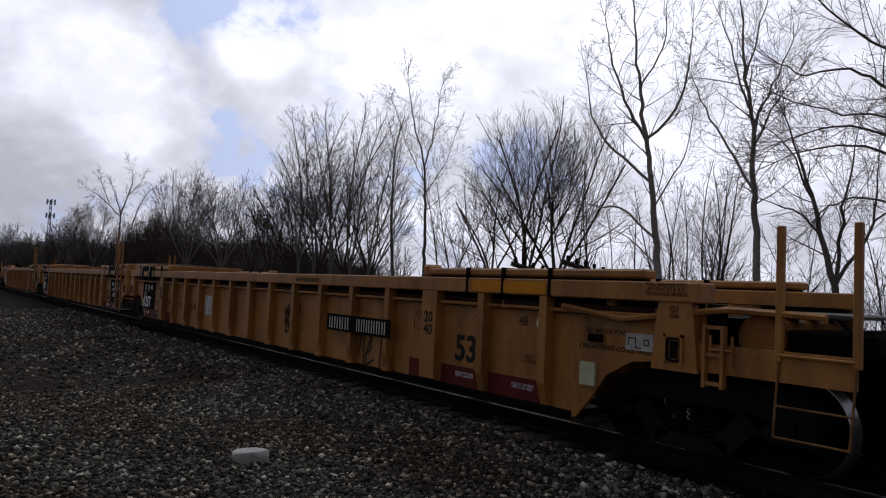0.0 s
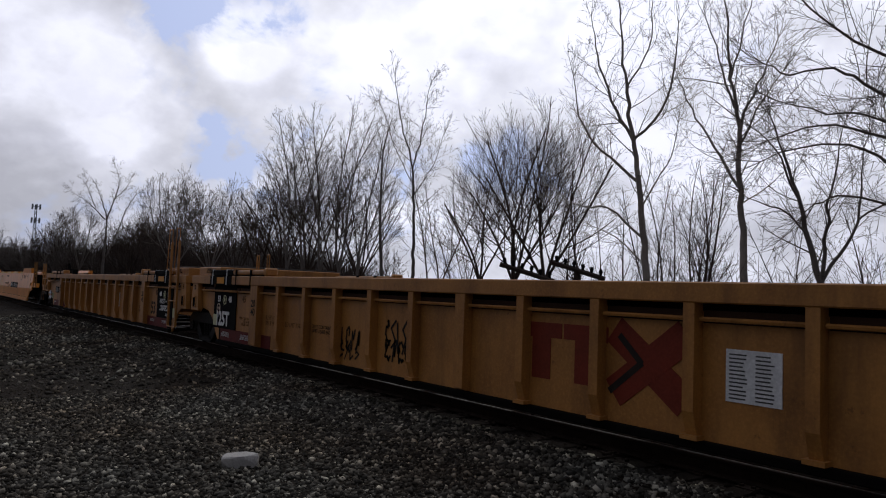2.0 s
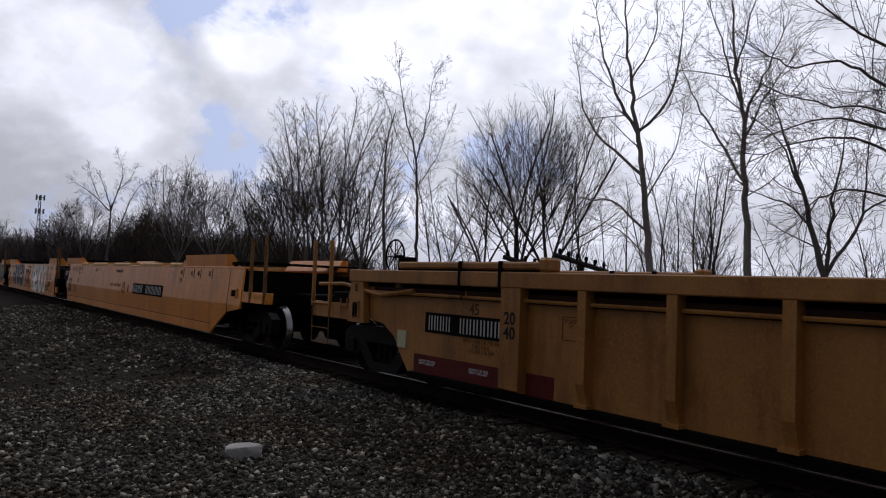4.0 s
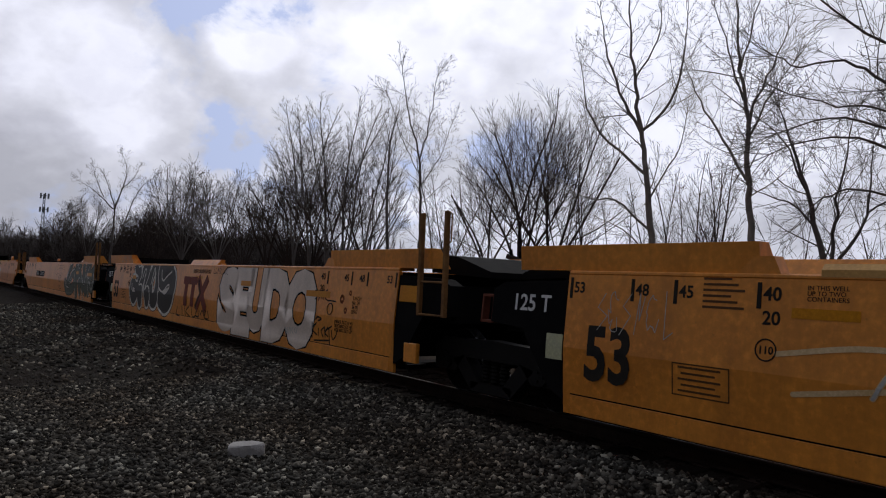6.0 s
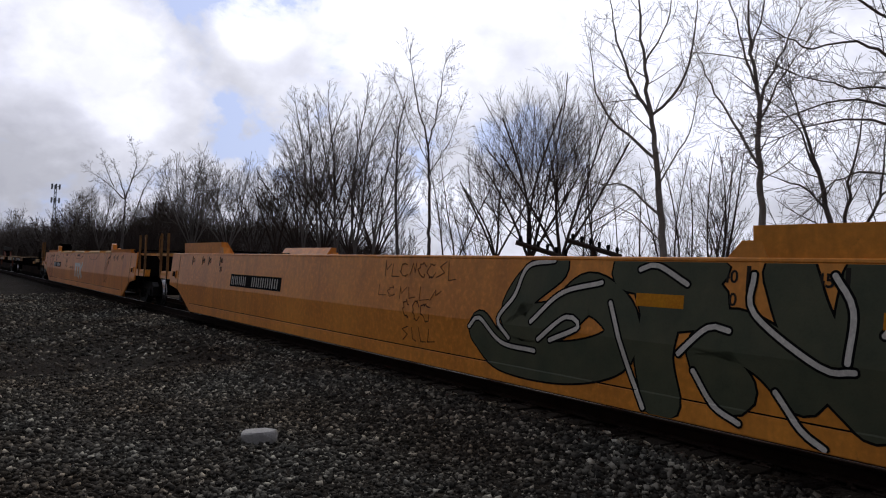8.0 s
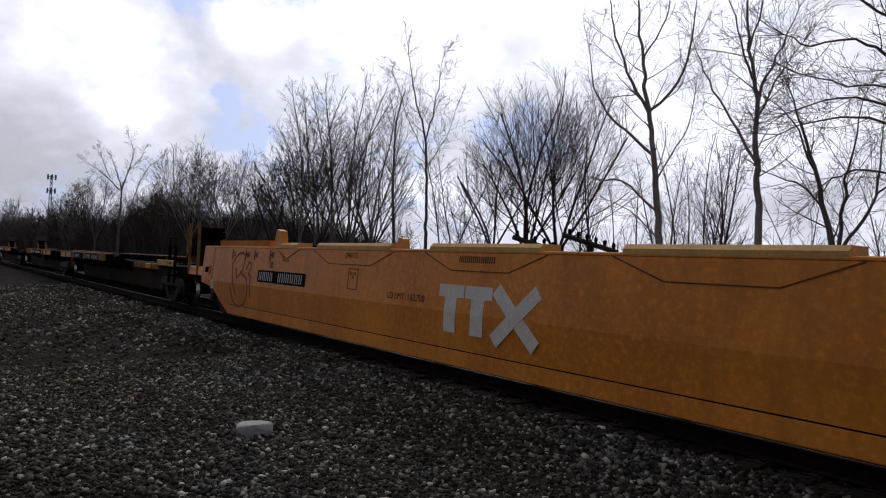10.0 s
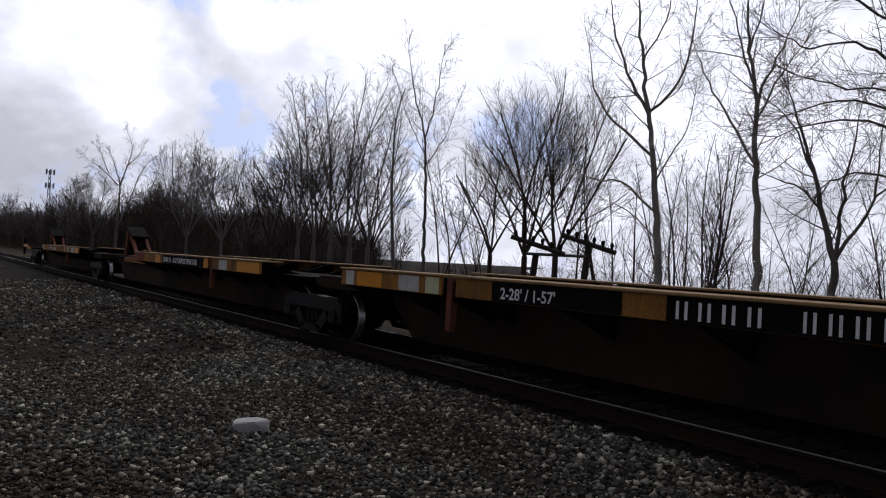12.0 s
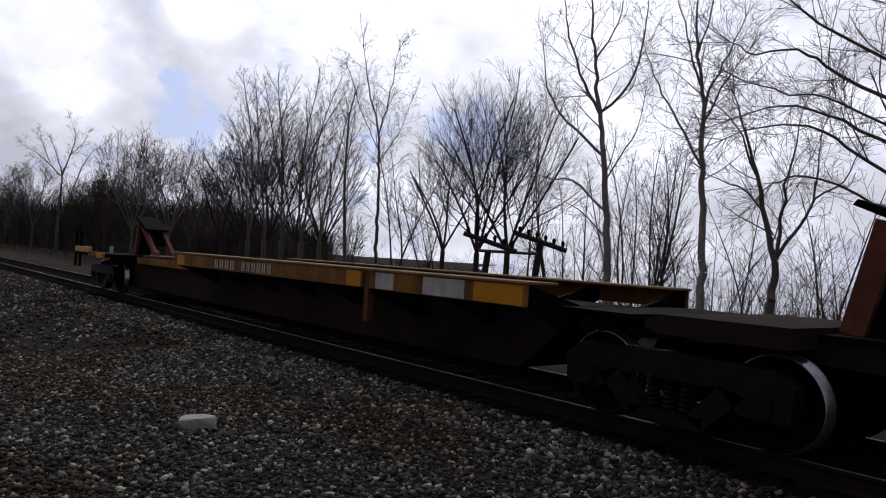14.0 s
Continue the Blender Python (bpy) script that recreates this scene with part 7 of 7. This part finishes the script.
shaped_tree(18.3, 13.5, [(0.3, 0), (0.2, 2.0), (0.0, 4.5), (-0.1, 7.0), (-0.2, 9.0)],
            [(0.42, [(0.1, 4.9), (-1.1, 5.75), (-1.6, 6.1), (-2.3, 6.1), (-2.8, 6.4)], 0.2), (0.4, [(0.1, 4.2), (-1.1, 4.9), (-1.8, 5.1), (-2.7, 4.9)], 0.2), (0.3, [(0.1, 4.4), (-1.1, 5.2), (-1.7, 5.3), (-2.5, 5.6)], 0.2),
             (0.4, [(0.1, 3.6), (-1.1, 4.5), (-1.7, 4.6), (-2.7, 4.4)], 0.2), (0.32, [(0.1, 3.0), (-1.1, 3.7), (-1.6, 3.7), (-2.0, 3.5)], 0.2), (0.36, [(0.0, 5.6), (-1.2, 6.4), (-1.9, 7.0), (-2.4, 7.9)], 0.2), (0.4, [(0.0, 4.8), (1.0, 6.2), (1.4, 8.0)], 0.3)],
            0.12, 40, label="large bare tree with long arching limbs")


def far_trees():
    """Copies of a few plain bare trees in the rows behind and along the line to the distance."""
    kinds = [tree(-96 - 11 * i, 31 + i, 9.5 + 0.6 * i, "far", 60 + i, stems=(4, 5, 4, 6, 5)[i], fan=15, width=2.6 + 0.2 * i, label="bare tree in the rows behind", mat=(M_bark, M_bark2)[i % 2]) for i in range(5)]
    rng = random.Random(8)
    spots = []
    for i in range(26):
        az = 57 + 22 * ((i + rng.random()) / 26) ** 0.8
        y = rng.uniform(26, 40)
        spots.append((-y * math.tan(radians(az)), y))
    for i in range(70):
        spots.append((-62 - 6.5 * i - rng.uniform(0, 4), rng.uniform(22, 36)))
    for i in range(30):
        spots.append((-rng.uniform(230, 620), rng.uniform(13, 22)))
    for x, y in spots:
        o = copy_thing(rng.choice(kinds), pose(x, y, ground_height(x, y) - 0.05, 0, 0, rng.uniform(0, 360)))
        k = rng.uniform(0.7, 1.05) * (0.5 if x > -60 else 0.62 if x > -140 else 1.12)
        o.scale = (k, k, k * rng.uniform(0.9, 1.1))


far_trees()


def make_brush():
    """Thin leafless undergrowth along the foot of the trees; nobody could count it."""
    rng = random.Random(3)
    segs = []
    for i in range(2800):
        if i < 1300:
            az = rng.uniform(15, 76)
            y = rng.triangular(15.5, 30, 20)
            x = -y * math.tan(radians(az))
        else:
            x, y = -rng.uniform(60, 420), rng.uniform(15, 32)
        h = rng.triangular(0.5, 3.0, 1.1) * (1.0 if x > -60 else 1.35)
        p = Vector((x, y, ground_height(x, y) - 0.05))
        d = Vector((rng.gauss(0, 0.22), rng.gauss(0, 0.22), 1)).normalized()
        r = rng.uniform(0.008, 0.02) * (1 if x > -60 else 2.2)
        for k in range(3):
            d = (d + Vector((rng.gauss(0, 0.14), rng.gauss(0, 0.14), 0))).normalized()
            q = p + d * h / 3
            segs.append((tuple(p), tuple(q), r * (1 - 0.3 * k), r * (0.7 - 0.3 * k) + 0.002))
            for _ in range(2):
                e = turned(d, radians(rng.uniform(25, 60)), rng)
                segs.append((tuple(q), tuple(q + e * h * rng.uniform(0.12, 0.3)), r * 0.45, r * 0.25))
            p = q
    tagged(tubes("brush", segs, 3, M_bark2), "leafless brown undergrowth at the wood's edge", "brush", kind="stuff")


make_brush()


def make_wood_floor():
    """Low mounded thicket that closes the view through the far wood."""
    rng = random.Random(4)
    segs = []
    for i in range(19000):
        x, y = -rng.triangular(28, 560, 66), rng.uniform(24, 58)
        if y > -x * 0.6:
            continue
        h = rng.triangular(1.2, 4.6, 2.6) + 7.4 * min(1.0, max(0.0, (-x - 55) / 70))
        h *= 0.82 + 0.85 * noise.noise((x * 0.07, y * 0.12, 3.0))
        p = Vector((x, y, -0.5))
        d = Vector((rng.gauss(0, 0.25), rng.gauss(0, 0.25), 1)).normalized()
        q = p + d * h * 0.5
        d2 = (d + Vector((rng.gauss(0, 0.25), rng.gauss(0, 0.25), 0))).normalized()
        segs.append((tuple(p), tuple(q), 0.055, 0.04))
        segs.append((tuple(q), tuple(q + d2 * h * 0.5), 0.035, 0.012))
        for _ in range(2):
            c = turned(d2, radians(rng.uniform(15, 40)), rng)
            segs.append((tuple(q), tuple(q + c * h * rng.uniform(0.3, 0.5)), 0.025, 0.01))
    tagged(tubes("thicket", segs, 3, M_thicket), "dense brown leafless thicket deep in the wood", "thicket", kind="stuff")


make_wood_floor()


# ---- things beside the far side of the track ----
def telegraph(x, y, turn):
    e = thing("utility_pole", "old short wooden pole frame with slanting crossarms and insulators", "utility pole", pose(x, y, ground_height(x, y) - 0.05, 0, 0, turn))
    for k, h in ((-0.55, 2.2), (0.55, 2.5)):
        bm = B()
        rod(bm, (k - 0.1, 0, -0.2), (k + 0.14, 0, h), 0.085, 9, 0.07)
        part("post", bm, M_pole, e)
    bm = B()
    rod(bm, (-0.62, -0.1, 2.2), (0.64, -0.1, 2.2), 0.032, 8)
    part("cross_pipe", bm, M_grate, e, "dull grey cross pipe")
    for x0, z0, x1, z1 in ((-0.95, 2.55, 0.2, 2.22), (0.15, 2.62, 1.25, 2.30)):
        bm = B()
        rod(bm, (x0, -0.12, z0), (x1, -0.12, z1), 0.055, 6)
        arm = part("crossarm", bm, M_pole, e)
        for i in range(6):
            f = (i + 0.5) / 6
            bm = B()
            px, pz = x0 + (x1 - x0) * f, z0 + (z1 - z0) * f
            rod(bm, (px, -0.12, pz + 0.04), (px, -0.12, pz + 0.10), 0.03, 8)
            rod(bm, (px, -0.12, pz + 0.10), (px, -0.12, pz + 0.17), 0.045, 8, 0.03)
            part("insulator", bm, M_black, arm)
    c = thing("equipment_cabinet", "dark metal trackside equipment cabinet", "cabinet", pose(x + 0.15, y + 0.3, ground_height(x, y), 0, 0, turn))
    bm = B()
    box(bm, -0.5, 0.5, -0.25, 0.25, 0.0, 1.50, 0.03)
    body = part("cabinet_body", bm, M_under, c)
    bm = B()
    prism(bm, [(-0.55, 1.50), (0.55, 1.50), (0.5, 1.60), (0.0, 1.66), (-0.5, 1.60)], -0.3, 0.3)
    bmesh.ops.recalc_face_normals(bm, faces=bm.faces[:])
    part("cabinet_roof", bm, M_under, c)
    bm = B()
    box(bm, 0.36, 0.40, -0.28, -0.25, 0.7, 0.9)
    part("handle", bm, M_grey, body)


telegraph(-11.0, 11.0, 45)


def make_pond():
    """Wide still water behind the first row of trees, which mirrors the sky."""
    bm = B()
    edge = [(-24 + 1.5 * noise.noise((i * 0.7, 0, 0)) + 9.5 * i, 24.0 + 1.8 * noise.noise((i * 0.9, 5, 0))) for i in range(16)]
    ring = edge + [(2400, 2300), (-2350, 2300), (-260, 240), (-62, 60)]
    bm.faces.new([bm.verts.new((x, y, -0.39)) for x, y in ring])
    me = bpy.data.meshes.new("water")
    bm.to_mesh(me)
    bm.free()
    me.materials.append(M_water)
    tagged(new("water", me), "still pale water that mirrors the clouds behind bare trees", "water", kind="structure")


make_pond()


def make_mast(az, dist, height):
    x, y = -dist * math.sin(radians(az)), dist * math.cos(radians(az))
    e = thing("radio_mast", "distant steel lattice radio mast with antenna panels", "radio mast", pose(x, y, -0.4))
    w = 1.0
    foot = [Vector((w * math.cos(a), w * math.sin(a), 0)) for a in (0.3, 2.4, 4.5)]
    for p in foot:
        bm = B()
        rod(bm, p, Vector((p.x * 0.45, p.y * 0.45, height)), 0.22, 5, 0.12)
        part("leg", bm, M_grey, e)
    bm = B()
    n = 14
    for i in range(n):
        for a in range(3):
            k0, k1 = 1 - 0.55 * i / n, 1 - 0.55 * (i + 1) / n
            p, q = foot[a] * k0, foot[(a + 1) % 3] * k1
            rod(bm, p + Vector((0, 0, height * i / n)), q + Vector((0, 0, height * (i + 1) / n)), 0.09, 4)
    part("lattice", bm, M_grey, e)
    for z in (height - 0.6, height * 0.80):
        for a in range(6):
            bm = B()
            c, s = math.cos(a * 1.047), math.sin(a * 1.047)
            r = 1.7
            box(bm, r * c - 0.24, r * c + 0.24, r * s - 0.24, r * s + 0.24, z - 1.2, z + 1.0)
            rod(bm, (0.4 * c, 0.4 * s, z), (r * c, r * s, z), 0.12, 4)
            part("antenna_panel", bm, M_grey, e)


make_mast(82.6, 360.0, 33.0)


# ---- what moves: the train rolls by, its wheels turn ----
def motions():
    for car, q in MOVERS:
        walk(car, [(t, pose(q + SPEED * t, TRACK_Y, 0)) for t in (0, 2, 4, 6, 8, 10, 12, 14)])
    for wheel, x in ROLLERS:
        walk(wheel, [(k / FPS, pose(x, 0, 0.42, 0, (math.degrees(SPEED * k / FPS / 0.42)) % 360, 0)) for k in range(0, 421)])


motions()
